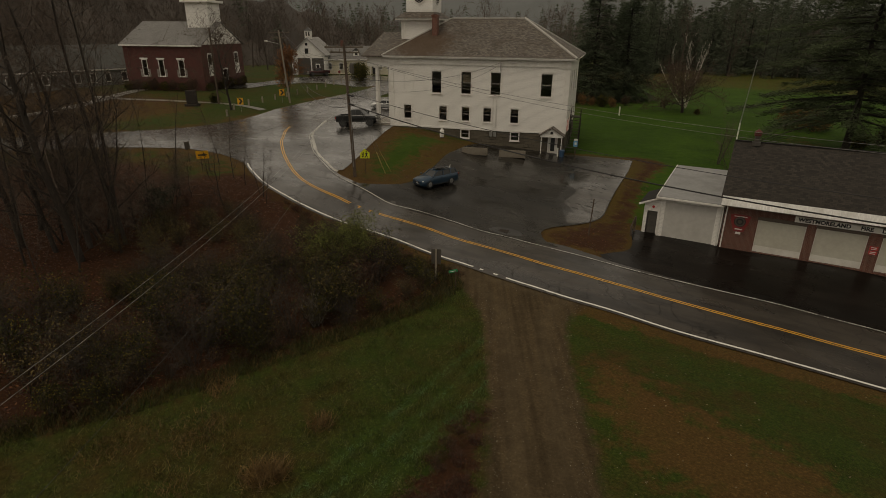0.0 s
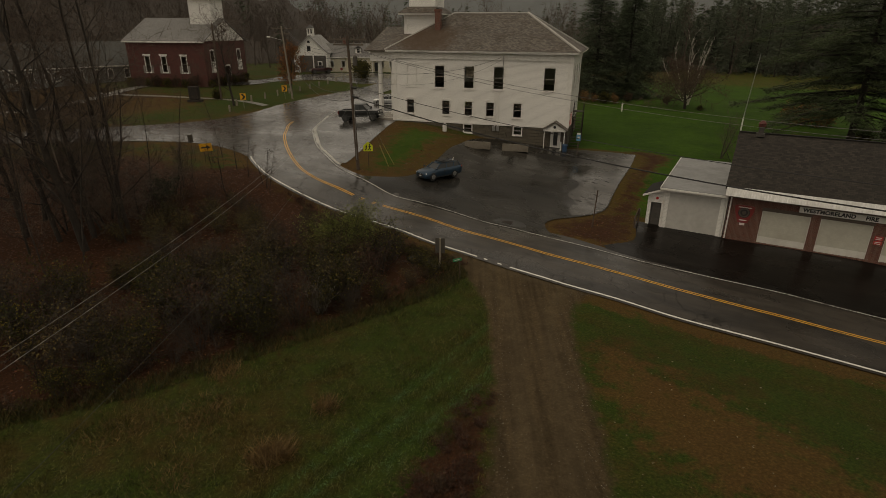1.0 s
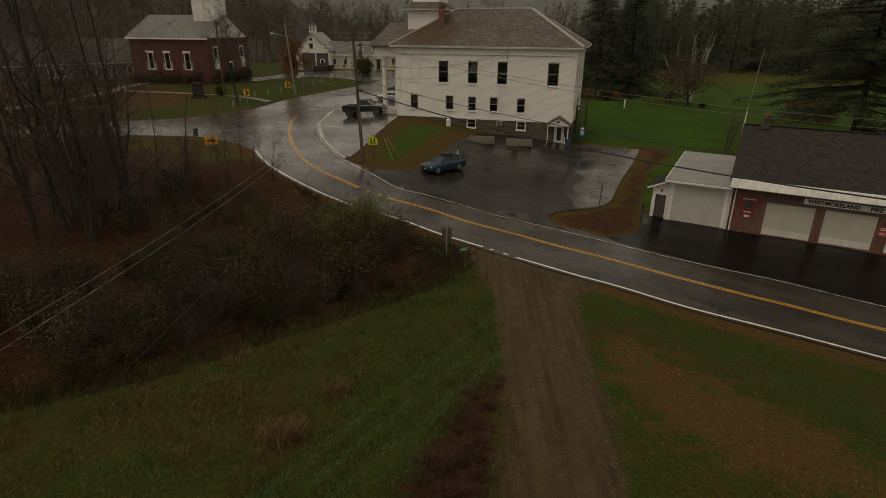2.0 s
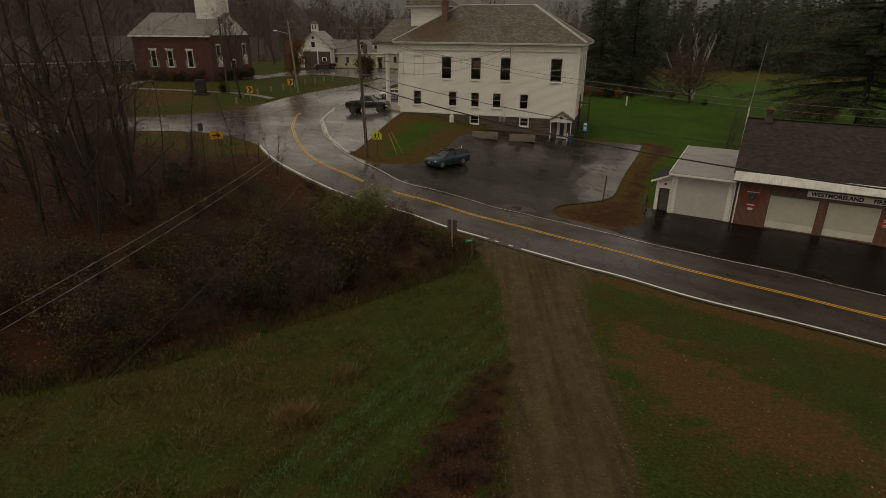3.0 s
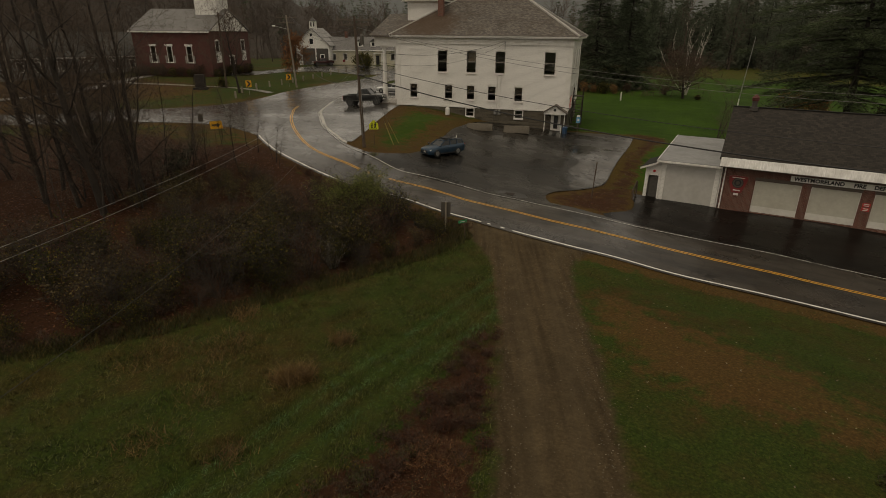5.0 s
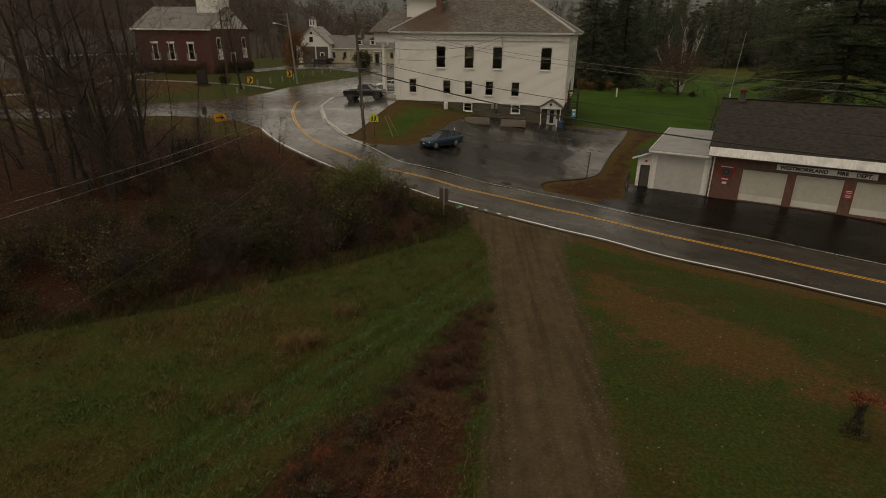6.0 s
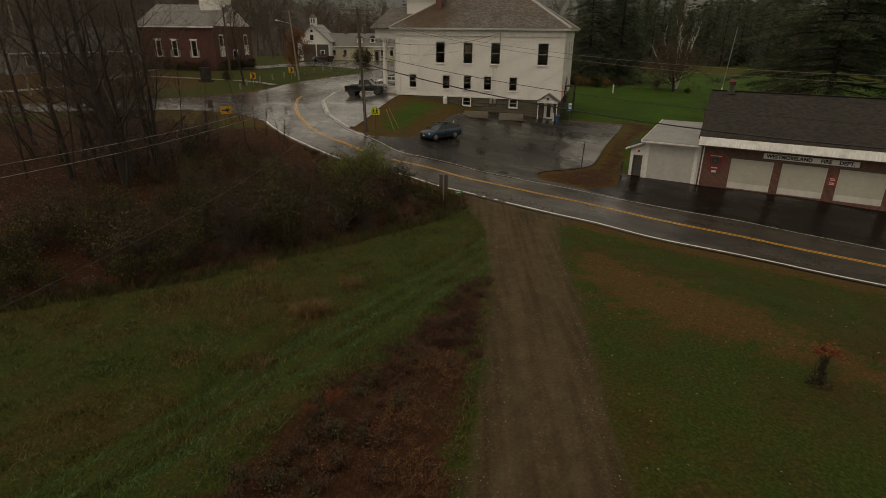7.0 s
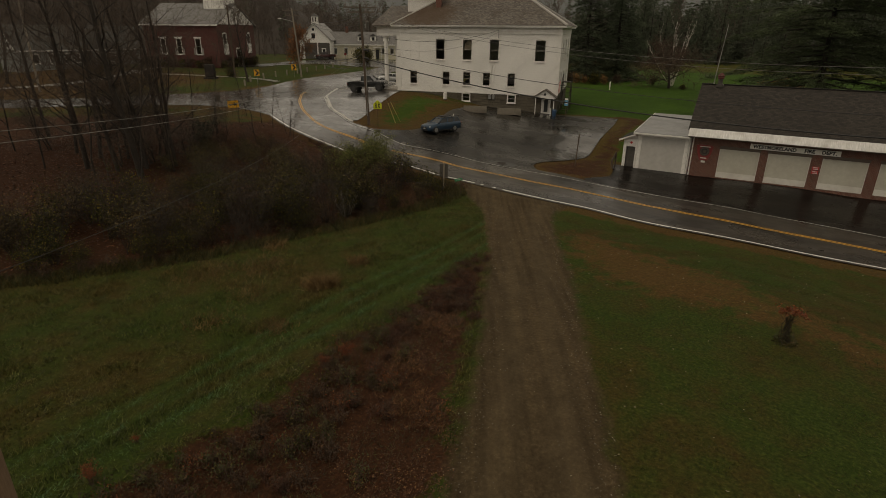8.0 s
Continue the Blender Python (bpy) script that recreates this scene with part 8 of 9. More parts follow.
put(willow, -23.6, 25.6, 0.88, 100, "rounded grey-green willow bush beside the road", "shrub", "thicket shrubs")
count = 0
while count < 108:
    x, y = rs.uniform(-39, -15.5), rs.uniform(1, 31)
    d = float(depth_in(np.array([x]), np.array([y]), THICKET)[0])
    if d < 0.5:
        continue
    dens = 1.0 if x > -33 else 0.45
    if rs.random() > dens:
        continue
    low = 0.62 if (x > -19.2 and y > 22) or d < 1.3 else 1.0
    k = rs.choice((0, 1, 1, 2, 2, 3, 4, 0))
    put(kinds[k], x, y, low * (0.8 + 0.4 * rs.random()), rs.random() * 360, ("yellow-brown thicket shrub", "olive-leaved thicket shrub", "leafless dark thicket shrub", "olive-leaved thicket shrub", "rust-red twiggy thicket shrub")[k] + " at the field edge", "shrub", "thicket shrubs", 0.05)
    count += 1
for i in range(26):  # scattered brush on the bank above the thicket
    t = i / 25
    x, y = -39.5 + 15 * t + rs.uniform(-1, 1), 26.5 + 3.4 * t + rs.uniform(-2.2, 2.0)
    put(kinds[(2, 4, 0)[i % 3]], x, y, 0.35 + 0.3 * rs.random(), rs.random() * 360, "low brown twiggy brush on the road bank", "shrub", "thicket shrubs", 0.05)
mellow = shrub("shrub", 96, 2.2, 10, 1500, foliage("yellow_olive_leaves", (0.040, 0.034, 0.010), (0.105, 0.086, 0.026), (0.16, 0.115, 0.036)), 0.10)
for x, y, s in ((-36.4, 21.8, 0.9), (-37.6, 23.6, 0.8), (-35.2, 23.2, 1.0), (-33.6, 25.0, 0.9), (-35.8, 26.0, 0.75), (-32.0, 26.6, 0.8), (-37.8, 20.0, 0.7), (-30.8, 25.4, 0.9), (-34.2, 20.8, 0.9)):
    put(mellow, x, y, s, rs.random() * 360, "yellow-olive leaved shrub below the bare trees", "shrub", "thicket shrubs", 0.05)
pale = shrub("shrub", 99, 1.9, 26, 0, None, 0.1, M_PALESTEM, (3, 2, 1), 0.5)
put(pale, -20.1, 20.6, 0.95, 0, "clump of pale stems standing for water glint and pale twigs at the thicket edge", "shrub", "dead stems")
sumac = shrub("shrub", 100, 1.5, 8, 900, L_SUMAC, 0.085, M_REDTWIG, (5, 4, 2), 0.7, 0.58)


def overgrown_stump(x, y):
    """A dark column of vine and weeds with a flat scarlet top drooping to one side."""
    rng = np.random.default_rng(101)
    t = new("shrub")
    stems = []
    for k in range(14):
        a, q = rng.random() * 6.28, 0.25 * rng.random()
        top = np.array([0.30 * rng.normal() + 0.1, 0.2 * rng.normal(), 1.35 + 0.3 * rng.random()])
        mid = np.array([0.10 * rng.normal(), 0.10 * rng.normal(), 0.8])
        stems += [(q * math.cos(a), q * math.sin(a), -0.1, *mid, 0.022, 0.016), (*mid, *top, 0.016, 0.006)]
    V, F = tubes(stems, 4)
    o = new("brushwood", mesh_of("brushwood", V, F, M_SCRUB))
    o.parent = t
    z = 1.25 * rng.random(800) ** 1.7
    a, q = rng.random(800) * 6.28, np.sqrt(rng.random(800)) * (0.13 + 0.42 * np.clip(1 - z / 0.75, 0, 1))
    V, F = cards(np.c_[q * np.cos(a), q * np.sin(a), z + 0.03], 0.085, 0.05, rng)
    o = new("foliage", mesh_of("foliage", V, F, foliage("dull_vine_leaves", (0.026, 0.026, 0.009), (0.066, 0.056, 0.020), (0.10, 0.060, 0.024))))
    o.parent = t
    n = 520
    u, v = rng.uniform(-0.55, 0.55, n), rng.normal(size=n) * 0.20
    lump = np.array([noise.noise((p * 3.0, q * 3.0, 5.0)) for p, q in zip(u, v)])
    V, F = cards(np.c_[u + 0.08, v, 1.55 - 0.22 * u - 0.25 * u * u + 0.18 * lump + 0.05 * rng.normal(size=n)], 0.10, 0.055, rng, 0.3)
    o = new("scarlet_leaves", mesh_of("scarlet_leaves", V, F, L_SUMAC))
    o.parent = t
    t.matrix_world = pose(x, y, hz(x, y), 0, 0, 25) @ Matrix.Scale(0.88, 4)
    return tagged(t, "vine-grown stump topped with scarlet leaves on the lawn", "shrub")


overgrown_stump(5.95, 15.0)
for x, y, s in ((-7.3, 5.0, 0.42), (-7.7, 4.3, 0.3), (-6.2, -3.0, 0.5), (-9.9, -2.4, 0.4), (-10.4, -0.8, 0.18)):
    put(sumac, x, y, s, rs.random() * 360, "small scarlet-leaved shrub in the ditch", "shrub", "ditch plants")
L_WEED = foliage("yellowing_weed_leaves", (0.022, 0.030, 0.008), (0.070, 0.072, 0.020), (0.13, 0.095, 0.026))
L_EMBER = foliage("orange_weed_leaves", (0.080, 0.020, 0.008), (0.17, 0.048, 0.014), (0.21, 0.095, 0.028))
weeds = [shrub("weed", 110 + k, 0.75, 7, 260, (L_RED, L_BROWN, L_OLIVE, L_WEED, L_EMBER)[k], 0.065, M_REDTWIG, (4, 2, 1), 1.0) for k in range(5)]
count = 0
while count < 250:
    x, y = rs.uniform(-9.6, -1.5), rs.uniform(-6, 18.5)
    d = float(depth_in(np.array([x]), np.array([y]), DITCH)[0])
    right = x > -8.3 + 0.42 * max(0.0, 12.5 - y)  # the open, leaf-strewn side next to the drive
    if d < -0.45 or (right and y < 9 and rs.random() > 0.10):
        continue
    k = rs.choice((0, 0, 1, 0)) if y > 9 else rs.choice((3, 3, 2, 1, 3, 4)) if d < 0.9 else rs.choice((0, 1, 2, 3, 0, 3, 1, 4))
    put(weeds[k], x, y, 0.5 + 0.6 * rs.random(), rs.random() * 360, ("rust-red weeds in the ditch", "brown withered weeds in the ditch", "olive weeds growing in the ditch", "yellowing green weeds in the ditch", "orange-red weeds in the ditch")[k], "weed", "ditch plants", 0.25)
    count += 1
for i in range(26):
    t = i / 25
    x, y = -26.5 + 10.4 * t + rs.uniform(-0.8, 0.5), 4.5 + 22.5 * t + rs.uniform(-1.0, 1.0)
    put(weeds[(1, 2, 1)[i % 3]], x, y, 0.8 + 0.7 * rs.random(), rs.random() * 360, "withered weeds along the field edge", "weed", "field edge plants", 0.05)
for i in range(24):
    x = -34 + 18 * i / 23 + rs.uniform(-0.4, 0.4)
    y = float(np.interp(x, [-34.4, -29.6, -23, -17.6], [33.2, 32.6, 31.6, 30.4])) - rs.uniform(0.2, 1.4)
    put(weeds[(0, 1, 0)[i % 3]], x, y, 0.7 + 0.8 * rs.random(), rs.random() * 360, "rusty weeds on the road verge", "weed", "verge plants", 0.05)

# culvert stones at the mouth of the drive
for x, y, s, yaw in ((-18.3, 28.7, 1.0, 20), (-17.4, 28.4, 0.8, -10), (-19.1, 29.0, 0.7, 60)):
    st = thing("stone_slab", place(x, y, yaw, 0.05), "flat weathered stone slab at the culvert", "stone", "culvert stones")
    bm = bm_box(-0.75 * s, 0.75 * s, -0.28 * s, 0.28 * s, -0.1, 0.26 * s, bevel=0.06)
    for v in bm.verts:
        v.co += Vector([0.05 * noise.noise(v.co * 3 + Vector((k * 7, 0, yaw))) for k in range(3)])
    part("slab", bm, M_STONEDARK, st)


# far woods and hills
def merged(name, label, parts_list, materials):
    VV, FF, idx, base = [], [], [], 0
    for V, F, mi in parts_list:
        VV.append(V)
        FF += (F + base).tolist()
        idx += [mi] * len(F)
        base += len(V)
    me = bpy.data.meshes.new(name)
    me.from_pydata(np.concatenate(VV).tolist(), [], FF)
    for mt in materials:
        me.materials.append(mt)
    me.polygons.foreach_set("material_index", idx)
    return tagged(new(name, me), label, "woods", kind="stuff")


def spot(azimuth, dist):
    a = radians(azimuth)
    return -math.sin(a) * dist, math.cos(a) * dist


def turn(V, x, y, s, a):
    c, n = math.cos(a) * s, math.sin(a) * s
    return np.c_[V[:, 0] * c - V[:, 1] * n + x, V[:, 0] * n + V[:, 1] * c + y, V[:, 2] * s + hz(x, y) - 0.4]


rng = np.random.default_rng(7)
firs = []
for k in range(4):
    segs, cen, way = needles(np.random.default_rng(200 + k), 24 + 2 * k, 4.6 + 0.4 * k, 30, 7, 4, 0.28, 0.06)
    c = np.repeat(cen, 2, 0) + rng.normal(size=(len(cen) * 2, 3)) * 0.45
    firs.append((cards(c, 1.2, 0.34, rng, 0.4, np.repeat(way, 2, 0)), tubes([(0, 0, -0.5, 0, 0, 23, 0.35, 0.05)], 6)))
out = []
for i in range(84):
    az = -18 + 31.5 * rng.random()
    x, y = spot(az, 222 + 70 * rng.random())
    (V, F), (V2, F2) = firs[i % 4]
    s, a = 0.75 + 0.45 * rng.random(), rng.random() * 6.3
    out += [(turn(V, x, y, s, a), F, 0), (turn(V2, x, y, s, a), F2, 1)]
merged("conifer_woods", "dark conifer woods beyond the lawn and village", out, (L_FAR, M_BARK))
bares = []
for k in range(4):
    lv = grow(np.random.default_rng(300 + k), 17, 0.22, (9, 6, 4), 0.8, 0.2)
    bares.append((tubes(lv[0] + lv[1], 4), spikes([(*r[:6], r[6] + 0.035, 0.0) for r in lv[2] + lv[3]])))
out = []
for i in range(100):
    az = 14 + 62 * rng.random() if i < 88 else -2 + 14 * rng.random()
    x, y = spot(az, 175 + 95 * rng.random() + (45 if az < 13 else 0))
    (V, F), (V2, F2) = bares[i % 4]
    s, a = 0.8 + 0.5 * rng.random(), rng.random() * 6.3
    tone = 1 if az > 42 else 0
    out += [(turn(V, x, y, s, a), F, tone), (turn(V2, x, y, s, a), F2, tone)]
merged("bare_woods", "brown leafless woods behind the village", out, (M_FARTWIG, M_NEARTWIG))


def crest(az, top, rough, seed):
    fall = min(1.0, max(0.0, (az - 36) / 13)) if seed == 2.5 else 1.0  # the left hillside runs out towards the valley
    return (0.25 + 0.75 * fall) * top * (0.62 + 0.38 * noise.noise((az * 0.05, seed, 0))) + rough * noise.noise((az * 0.6, seed, 2))


def slope_point(az, s, dist, top, rough, seed):
    """A point on a wooded slope: s runs from its foot to the crest."""
    x, y = spot(az, dist - 110 * (1 - s))
    return x, y, -4 + (crest(az, top, rough, seed) + 4) * s ** 0.8


def hill(name, dist, az0, az1, top, rough, material, seed):
    """A long wooded ridge, closing the view."""
    n, m = 220, 10
    verts, faces = [], []
    for i in range(n + 1):
        az = az0 + (az1 - az0) * i / n
        col = []
        for k in range(m + 1):
            x, y, z = slope_point(az, k / m, dist, top, rough, seed)
            col.append((x, y, z + 3.0 * noise.noise((x * 0.06, y * 0.06, z * 0.06)) + 1.5 * noise.noise((x * 0.2, y * 0.2, z * 0.2))))
        verts += col + [(*spot(az, dist + 160), -6)]
        if i:
            o = (i - 1) * (m + 2)
            faces += [(o + k, o + m + 2 + k, o + m + 3 + k, o + 1 + k) for k in range(m + 1)]
    return tagged(raw(name, verts, faces, material, smooth=True), "wooded hills beyond the village", "hills", kind="structure")


def hill_woods(name, label, n_bare, n_fir, dist, az0, az1, top, rough, seed, mats):
    """Trees standing all over a slope: leafless ones as fans of thin twigs, and firs."""
    r = np.random.default_rng(int(seed * 10))
    fans = []
    for k in range(5):
        q = 48
        a, t = r.random(q) * 6.28, r.random(q) ** 0.6
        rad = 3.2 * t * np.sqrt(r.random(q))
        p = np.c_[np.cos(a) * rad, np.sin(a) * rad, 3.0 + 9.0 * r.random(q) * (1 - 0.35 * rad / 3.2)]
        way = np.c_[p[:, 0] * 0.25, p[:, 1] * 0.25, np.full(q, 1.2)]
        fans.append(cards(p, 3.8, 0.12, r, 0.0, way))
    tufts = []
    for k in range(4):
        segs, cen, way = needles(r, 14 + 2 * k, 2.8, 13, 5, 2, 0.3, 0.04)
        tufts.append(cards(cen, 1.7, 0.6, r, 0.4, way))
    out = []
    for i in range(n_bare + n_fir):
        x, y, z = slope_point(r.uniform(az0, az1), r.random(), dist, top, rough, seed)
        V, F = (fans if i < n_bare else tufts)[i % 4]
        s, a = 0.7 + 0.5 * r.random(), r.random() * 6.3
        c, d = math.cos(a) * s, math.sin(a) * s
        out.append((np.c_[V[:, 0] * c - V[:, 1] * d + x, V[:, 0] * d + V[:, 1] * c + y, V[:, 2] * s + z - 1.0], F, 0 if i < n_bare else 1))
    return merged(name, label, out, mats)


NEAR_RIDGE = surface("wooded_ridge", (0.034, 0.031, 0.025), (0.056, 0.050, 0.041), (0.030, 0.034, 0.027), 0.12, 0.02, (0.9, 1.0), bump=0)
LITTERED = surface("brown_wooded_hillside", (0.040, 0.031, 0.024), (0.060, 0.047, 0.037), (0.038, 0.034, 0.026), 0.3, 0.05, (0.9, 1.0), bump=0)
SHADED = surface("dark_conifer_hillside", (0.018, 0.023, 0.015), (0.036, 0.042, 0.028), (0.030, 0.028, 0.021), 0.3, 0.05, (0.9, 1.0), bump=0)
hill("backdrop", 440, -60, 110, 30, 4.0, NEAR_RIDGE, 1.5)
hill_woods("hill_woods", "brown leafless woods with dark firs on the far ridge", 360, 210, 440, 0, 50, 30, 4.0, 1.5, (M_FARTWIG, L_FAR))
# The farthest ridge gets its mist as a pale grey base colour.
hill("backdrop", 950, -60, 110, 168, 8.0, surface("hazed_far_ridge", (0.125, 0.132, 0.130), (0.155, 0.162, 0.160), (0.14, 0.145, 0.142), 0.05, 0.01, (0.9, 1.0), bump=0), 4.5)
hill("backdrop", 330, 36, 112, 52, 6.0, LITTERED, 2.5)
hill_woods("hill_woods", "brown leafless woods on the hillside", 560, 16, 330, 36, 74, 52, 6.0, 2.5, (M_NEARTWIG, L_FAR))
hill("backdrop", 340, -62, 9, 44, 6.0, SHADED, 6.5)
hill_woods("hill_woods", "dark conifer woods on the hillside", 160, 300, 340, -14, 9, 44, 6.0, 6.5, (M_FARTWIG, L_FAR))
hill("backdrop", 700, 110, 300, 60, 6.0, surface("ridge_behind", (0.035, 0.036, 0.030), (0.06, 0.058, 0.048), None, 0.1, 0.02, (0.9, 1.0), bump=0), 8.5)

# grass of the field, fallen leaves, loose gravel


def blade_material():
    m, n, l, p = shader("field_grass_blades")
    geo = n.new("ShaderNodeNewGeometry")
    rnd = geo.outputs["Random Per Island"]
    fresh = ramp(n, l, rnd, [(0.0, (0.005, 0.010, 0.002)), (0.6, (0.037, 0.057, 0.011)), (1.0, (0.140, 0.170, 0.041))])
    straw = ramp(n, l, rnd, [(0.0, (0.036, 0.031, 0.006)), (0.6, (0.100, 0.082, 0.019)), (1.0, (0.16, 0.125, 0.036))])
    wide, mid = add_noise(n, l, 0.16, 4, 0.6, None, "World"), add_noise(n, l, 1.1, 5, 0.65, None, "World")
    t = math_node(n, l, "ADD", math_node(n, l, "MULTIPLY", wide, 0.75), math_node(n, l, "MULTIPLY", mid, 0.45))
    blend = mix_rgb(n, l, ramp(n, l, t, [(0.46, (0.08, 0.08, 0.08)), (0.72, (0.95, 0.95, 0.95))]), fresh, straw)
    sep = n.new("ShaderNodeSeparateXYZ")  # flattened fresh growth in old wheel tracks
    l.new(geo.outputs["Position"], sep.inputs["Vector"])
    across = math_node(n, l, "DIVIDE", math_node(n, l, "ADD", math_node(n, l, "SUBTRACT", sep.outputs["X"], math_node(n, l, "MULTIPLY", sep.outputs["Y"], 0.07)), 14.0), 5.0)
    o, h, w = (0, 0, 0), (0.15, 0.15, 0.15), (0.95, 0.95, 0.95)
    track = ramp(n, l, across, [(0.18, o), (0.22, h), (0.27, w), (0.33, h), (0.42, h), (0.47, w), (0.52, h), (0.65, h), (0.70, w), (0.84, o)])
    lush = ramp(n, l, rnd, [(0.0, (0.032, 0.076, 0.026)), (1.0, (0.105, 0.195, 0.072))])
    l.new(mix_rgb(n, l, track, blend, lush), p.inputs["Base Color"])
    p.inputs["Roughness"].default_value = 0.6
    p.inputs["Specular IOR Level"].default_value = 0.3
    return m


M_BLADE = blade_material()


def scatter(n, x0, x1, y0, y1, test, seed):
    r = np.random.default_rng(seed)
    p = np.c_[r.uniform(x0, x1, n), r.uniform(y0, y1, n)]
    return p[test(p[:, 0], p[:, 1])]


def grassy(x, y):
    d = np.maximum.reduce([depth_in(x, y, o) for o in (DRIVE, DITCH, WOODS, NEAR_EDGE + SIDE_EDGE + GREEN_EDGE + FAR_EDGE)])
    return d < -0.1


def patchy(x, y, least):
    """Drifts: true where a slow noise lies above a level."""
    return np.array([noise.noise((a * 0.55, b * 0.55, 11)) + 0.5 * noise.noise((a * 1.6, b * 1.6, 4)) for a, b in zip(x, y)]) > least


def blades(p, h, w, seed, lean=0.55):
    r = np.random.default_rng(seed)
    k = len(p)
    z = height(p[:, 0], p[:, 1]) - 0.02
    a = r.uniform(0, 6.28, k)
    hh = h * (0.5 + r.random(k))
    ox, oy = np.cos(a) * w, np.sin(a) * w
    la = r.normal(0.6, 1.7, k)
    lx, ly = np.cos(la) * hh * lean * r.random(k) * 1.6, np.sin(la) * hh * lean * r.random(k) * 1.6
    V = np.stack([np.c_[p[:, 0] - ox, p[:, 1] - oy, z], np.c_[p[:, 0] + ox, p[:, 1] + oy, z], np.c_[p[:, 0] + lx, p[:, 1] + ly, z + hh]], 1)
    return V.reshape(-1, 3), np.arange(k * 3).reshape(k, 3)


pts = scatter(200000, -29, -1, -7, 30, lambda x, y: grassy(x, y) & (x < 1.75 - 0.425 * y), 21)
clump = np.array([noise.noise((x * 0.5, y * 0.5, 3)) + 0.7 * noise.noise((x * 1.7, y * 1.7, 9)) for x, y in pts])
V, F = blades(pts, 0.092, 0.0135, 22, 1.05)
V = V.reshape(-1, 3, 3)
V[:, 2, 2] += np.clip(clump, -0.3, 0.8) * 0.14
across = pts[:, 0] - 0.07 * pts[:, 1]
rut = np.maximum.reduce([np.exp(-((across - c) / 0.22) ** 2) for c in (-12.65, -11.65, -10.5)])
bank = np.maximum.reduce([np.exp(-((across - c) / 0.22) ** 2) for c in (-13.15, -12.15, -11.1)])
V[:, 2, 2] += 0.10 * bank - 0.05 * rut
tagged(raw("field_grass", V.reshape(-1, 3).tolist(), F.tolist(), M_BLADE), "rough damp field grass, green and straw", "grass", kind="stuff")
pts = scatter(90000, -8, 24, -4, 31, lambda x, y: grassy(x, y) & (depth_in(x, y, BARE) < 0.3) & (depth_in(x, y, DRIVE) < -0.3 - 0.25 * np.sin(y * 1.9 + x)) & (x > 1.75 - 0.425 * y), 23)
V, F = blades(pts, 0.055, 0.014, 24)
tagged(raw("lawn_grass", V.tolist(), F.tolist(), foliage("mown_grass_blades", (0.019, 0.022, 0.004), (0.043, 0.045, 0.008), (0.082, 0.058, 0.016))), "short mown lawn grass", "grass", kind="stuff")
r2 = np.random.default_rng(31)
pts = scatter(90000, -30, -14, 1, 31, lambda x, y: np.abs(depth_in(x, y, THICKET) + 0.1) < 0.75, 27)
V, F = blades(pts, 0.34, 0.018, 28, 0.7)
tagged(raw("edge_grass", V.tolist(), F.tolist(), foliage("rank_edge_grass", (0.016, 0.020, 0.005), (0.060, 0.056, 0.014), (0.13, 0.090, 0.030))), "tall rank grass along the thicket edge", "grass", kind="stuff")
pts = scatter(26000, -10, -1, -8, 19, lambda x, y: (depth_in(x, y, DITCH) > -0.6) & (np.sin(x * 1.7 + 0.6 * y) + np.cos(y * 1.1 - x) > -0.4), 29)
V, F = blades(pts, 0.16, 0.010, 30, 1.2)
V[:, 2] -= 0.22 * np.clip(np.repeat(depth_in(pts[:, 0], pts[:, 1], DITCH), 3) + 0.5, 0, 1.5)
tagged(raw("ditch_grass", V.tolist(), F.tolist(), foliage("withered_ditch_grass", (0.020, 0.013, 0.006), (0.070, 0.048, 0.018), (0.060, 0.066, 0.020))), "withered brown and green grass in the ditch", "grass", kind="stuff")
pts = scatter(30000, -8, -2, 1, 12, lambda x, y: (depth_in(x, y, DITCH) > 0.1) & (x > -6.9 + 0.45 * np.maximum(0, 8 - y)) & patchy(x + 2, y - 3, 0.10), 37)
V, F = blades(pts, 0.10, 0.009, 38, 1.4)
V[:, 2] -= 0.03
tagged(raw("ditch_straw", V.tolist(), F.tolist(), foliage("rusty_dead_grass", (0.060, 0.024, 0.009), (0.135, 0.058, 0.020), (0.19, 0.105, 0.040))), "flattened rust-orange dead grass on the ditch slope", "grass", kind="stuff")
seedbed = scatter(7400, -29, -2, -7, 30, lambda x, y: grassy(x, y) & (x < 1.0 - 0.425 * y), 25)
tuft = np.repeat(seedbed, 16, 0) + r2.normal(size=(len(seedbed) * 16, 2)) * 0.10
V, F = blades(tuft, 0.115, 0.0105, 26, 1.35)
tagged(raw("tussock_grass", V.tolist(), F.tolist(), M_BLADE), "rough tussocks of long damp grass in the field", "grass", kind="stuff")
L_STRAW = foliage("straw_blades", (0.075, 0.042, 0.015), (0.165, 0.100, 0.036), (0.24, 0.16, 0.062))
for k, (x, y, w, n, h) in enumerate(((-13.7, 10.5, 0.55, 700, 0.55), (-13.2, 10.9, 0.4, 400, 0.5), (-13.8, 13.9, 0.5, 400, 0.4), (-17.7, 11.0, 1.2, 900, 0.28), (-20.0, 9.0, 1.3, 800, 0.26), (-16.0, 8.2, 0.9, 500, 0.26), (-19.6, 13.6, 0.7, 400, 0.4), (-15.2, 5.6, 0.8, 450, 0.26), (-12.2, 6.4, 0.6, 350, 0.3))):
    p = np.c_[x + w * r2.normal(size=n) * 0.6, y + w * r2.normal(size=n) * 0.6]
    V, F = blades(p, h * 0.75, 0.014, 400 + k, 1.1)
    tagged(raw("grass_tuft", V.tolist(), F.tolist(), L_STRAW), "clump of tall straw-coloured dry grass in the field", "grass", kind="stuff")


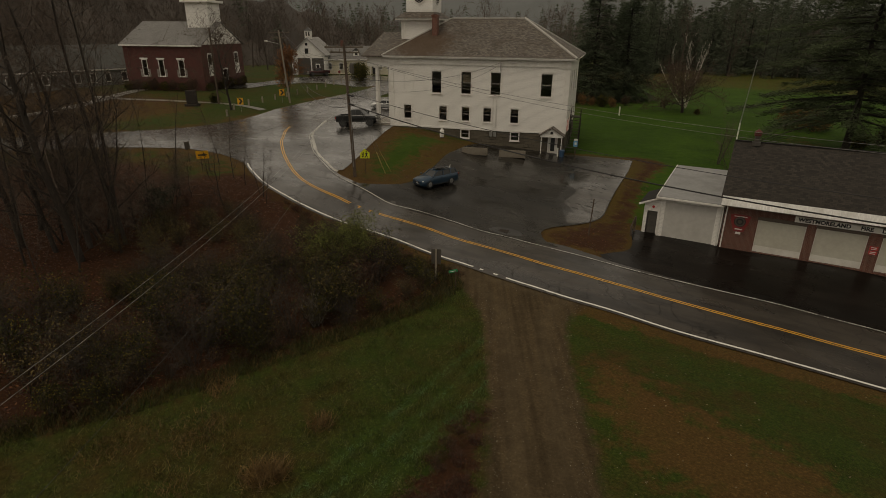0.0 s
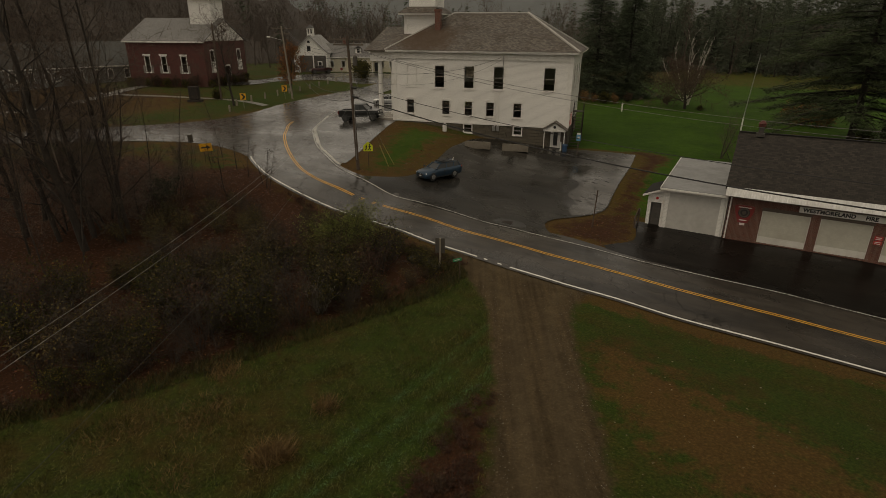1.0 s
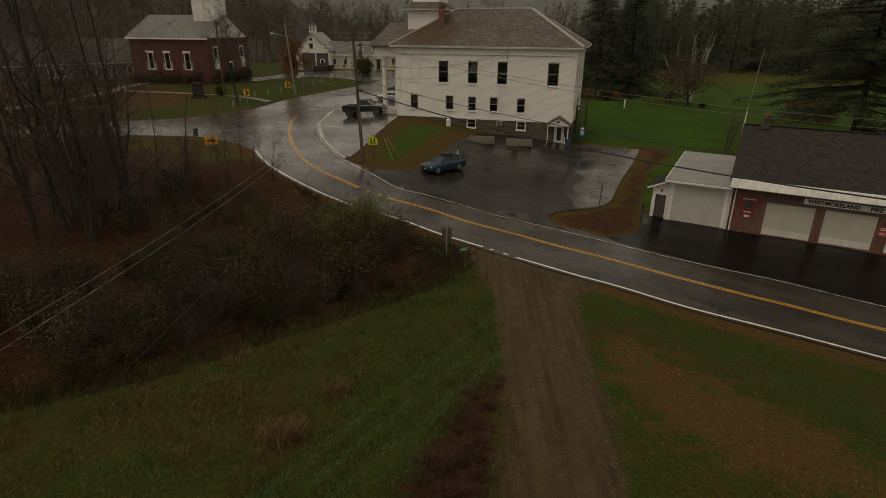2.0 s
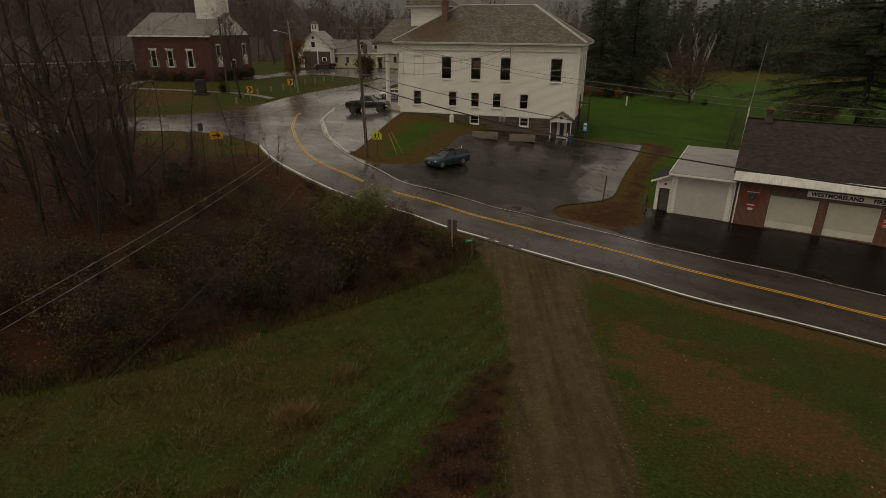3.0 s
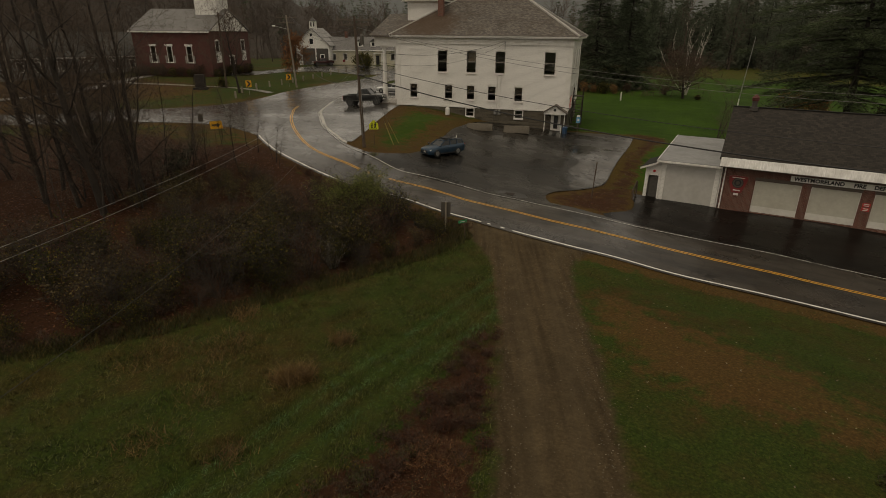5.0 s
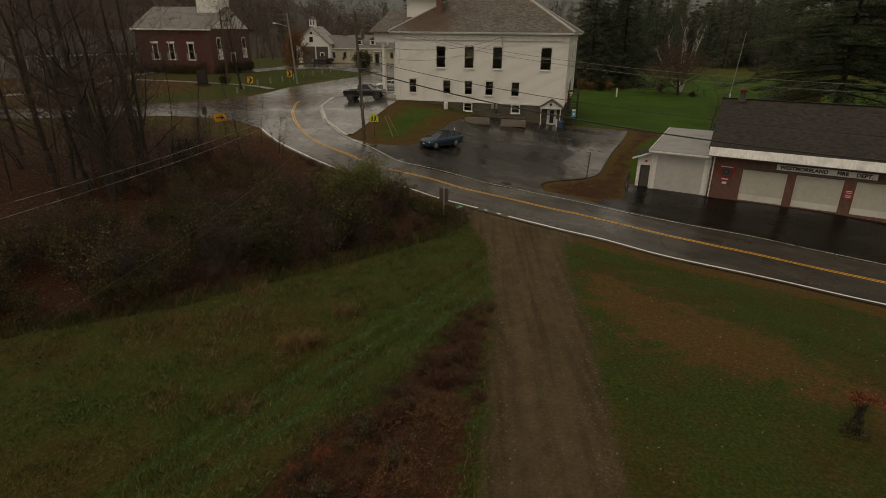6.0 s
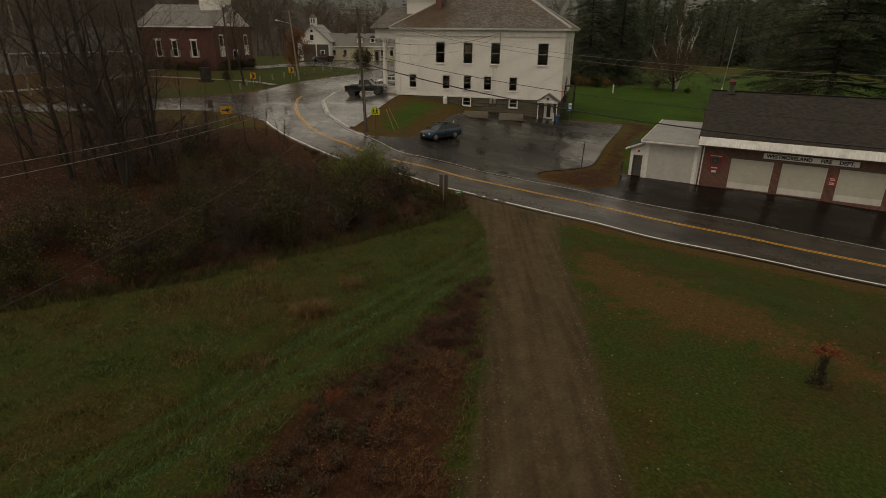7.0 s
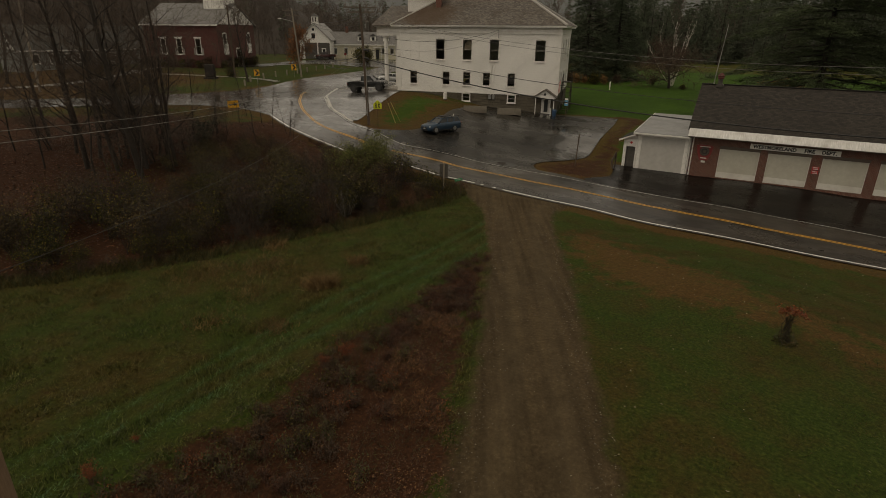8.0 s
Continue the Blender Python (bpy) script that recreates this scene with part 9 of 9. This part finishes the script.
def litter(name, label, n, box4, test, size, leaf, seed):
    p = scatter(n, *box4, test, seed)
    c = np.c_[p, height(p[:, 0], p[:, 1]) + 0.03]
    V, F = cards(c, size, size * 0.7, r2, 0.8)
    return tagged(raw(name, V.tolist(), F.tolist(), leaf), label, "leaves", kind="stuff")


litter("fallen_leaves", "brown and rust fallen leaves under the trees", 32000, (-60, -15, -5, 36), lambda x, y: depth_in(x, y, WOODS) > 0.8, 0.16, L_RED, 32)
litter("ditch_leaves", "rust and brown fallen leaves in the ditch", 9000, (-10, -1, -8, 19), lambda x, y: (depth_in(x, y, DITCH) > -0.3) & patchy(x, y, 0.1), 0.055, L_BROWN, 33)
litter("ditch_slope_leaves", "orange-brown fallen leaves on the ditch slope", 15000, (-9, -1, -4, 10), lambda x, y: (depth_in(x, y, DITCH) > -0.2) & (depth_in(x, y, DRIVE) > -3.0) & patchy(x + 5, y, -0.05), 0.055, foliage("orange_brown_litter", (0.034, 0.014, 0.006), (0.086, 0.035, 0.012), (0.15, 0.072, 0.025)), 36)
litter("lawn_leaves", "pale fallen leaves strewn on the lawn", 420, (-9, 20, 2, 30), lambda x, y: grassy(x, y), 0.085, foliage("pale_leaves", (0.10, 0.075, 0.042), (0.24, 0.20, 0.13)), 34)
litter("verge_leaves", "rust-brown fallen leaves on the bank by the car park", 9000, (-42, -7, 38, 72), lambda x, y: np.maximum(depth_in(x, y, VERGE), np.minimum(depth_in(x, y, ISLET), 2.2 - depth_in(x, y, ISLET))) > -0.3, 0.13, L_RED, 35)
p = scatter(40000, -14, 8, -6, 31, lambda x, y: depth_in(x, y, DRIVE) > -0.25, 41)
inward = depth_in(p[:, 0], p[:, 1], DRIVE)
p = p[r2.random(len(p)) < 0.08 + 0.85 * np.exp(-((inward - 0.35) / 0.45) ** 2)]
rr = 0.010 + 0.020 * r2.random(len(p)) ** 3
z = height(p[:, 0], p[:, 1]) + 0.01
octa = np.array([(1, 0, 0), (0, 1, 0), (-1, 0, 0), (0, -1, 0), (0, 0, 0.7), (0, 0, -0.5)], float)
V = (octa[None] * rr[:, None, None] * (0.7 + 0.6 * r2.random((len(p), 6, 1))) + np.c_[p, z][:, None]).reshape(-1, 3)
tri = np.array([(0, 1, 4), (1, 2, 4), (2, 3, 4), (3, 0, 4), (1, 0, 5), (2, 1, 5), (3, 2, 5), (0, 3, 5)])
F = (np.arange(len(p))[:, None, None] * 6 + tri[None]).reshape(-1, 3)
tagged(raw("loose_gravel", V.tolist(), F.tolist(), foliage("gravel_stones", (0.055, 0.044, 0.031), (0.145, 0.120, 0.088), (0.26, 0.23, 0.175), 0.4)), "loose pale gravel stones on the drive", "gravel", kind="stuff")
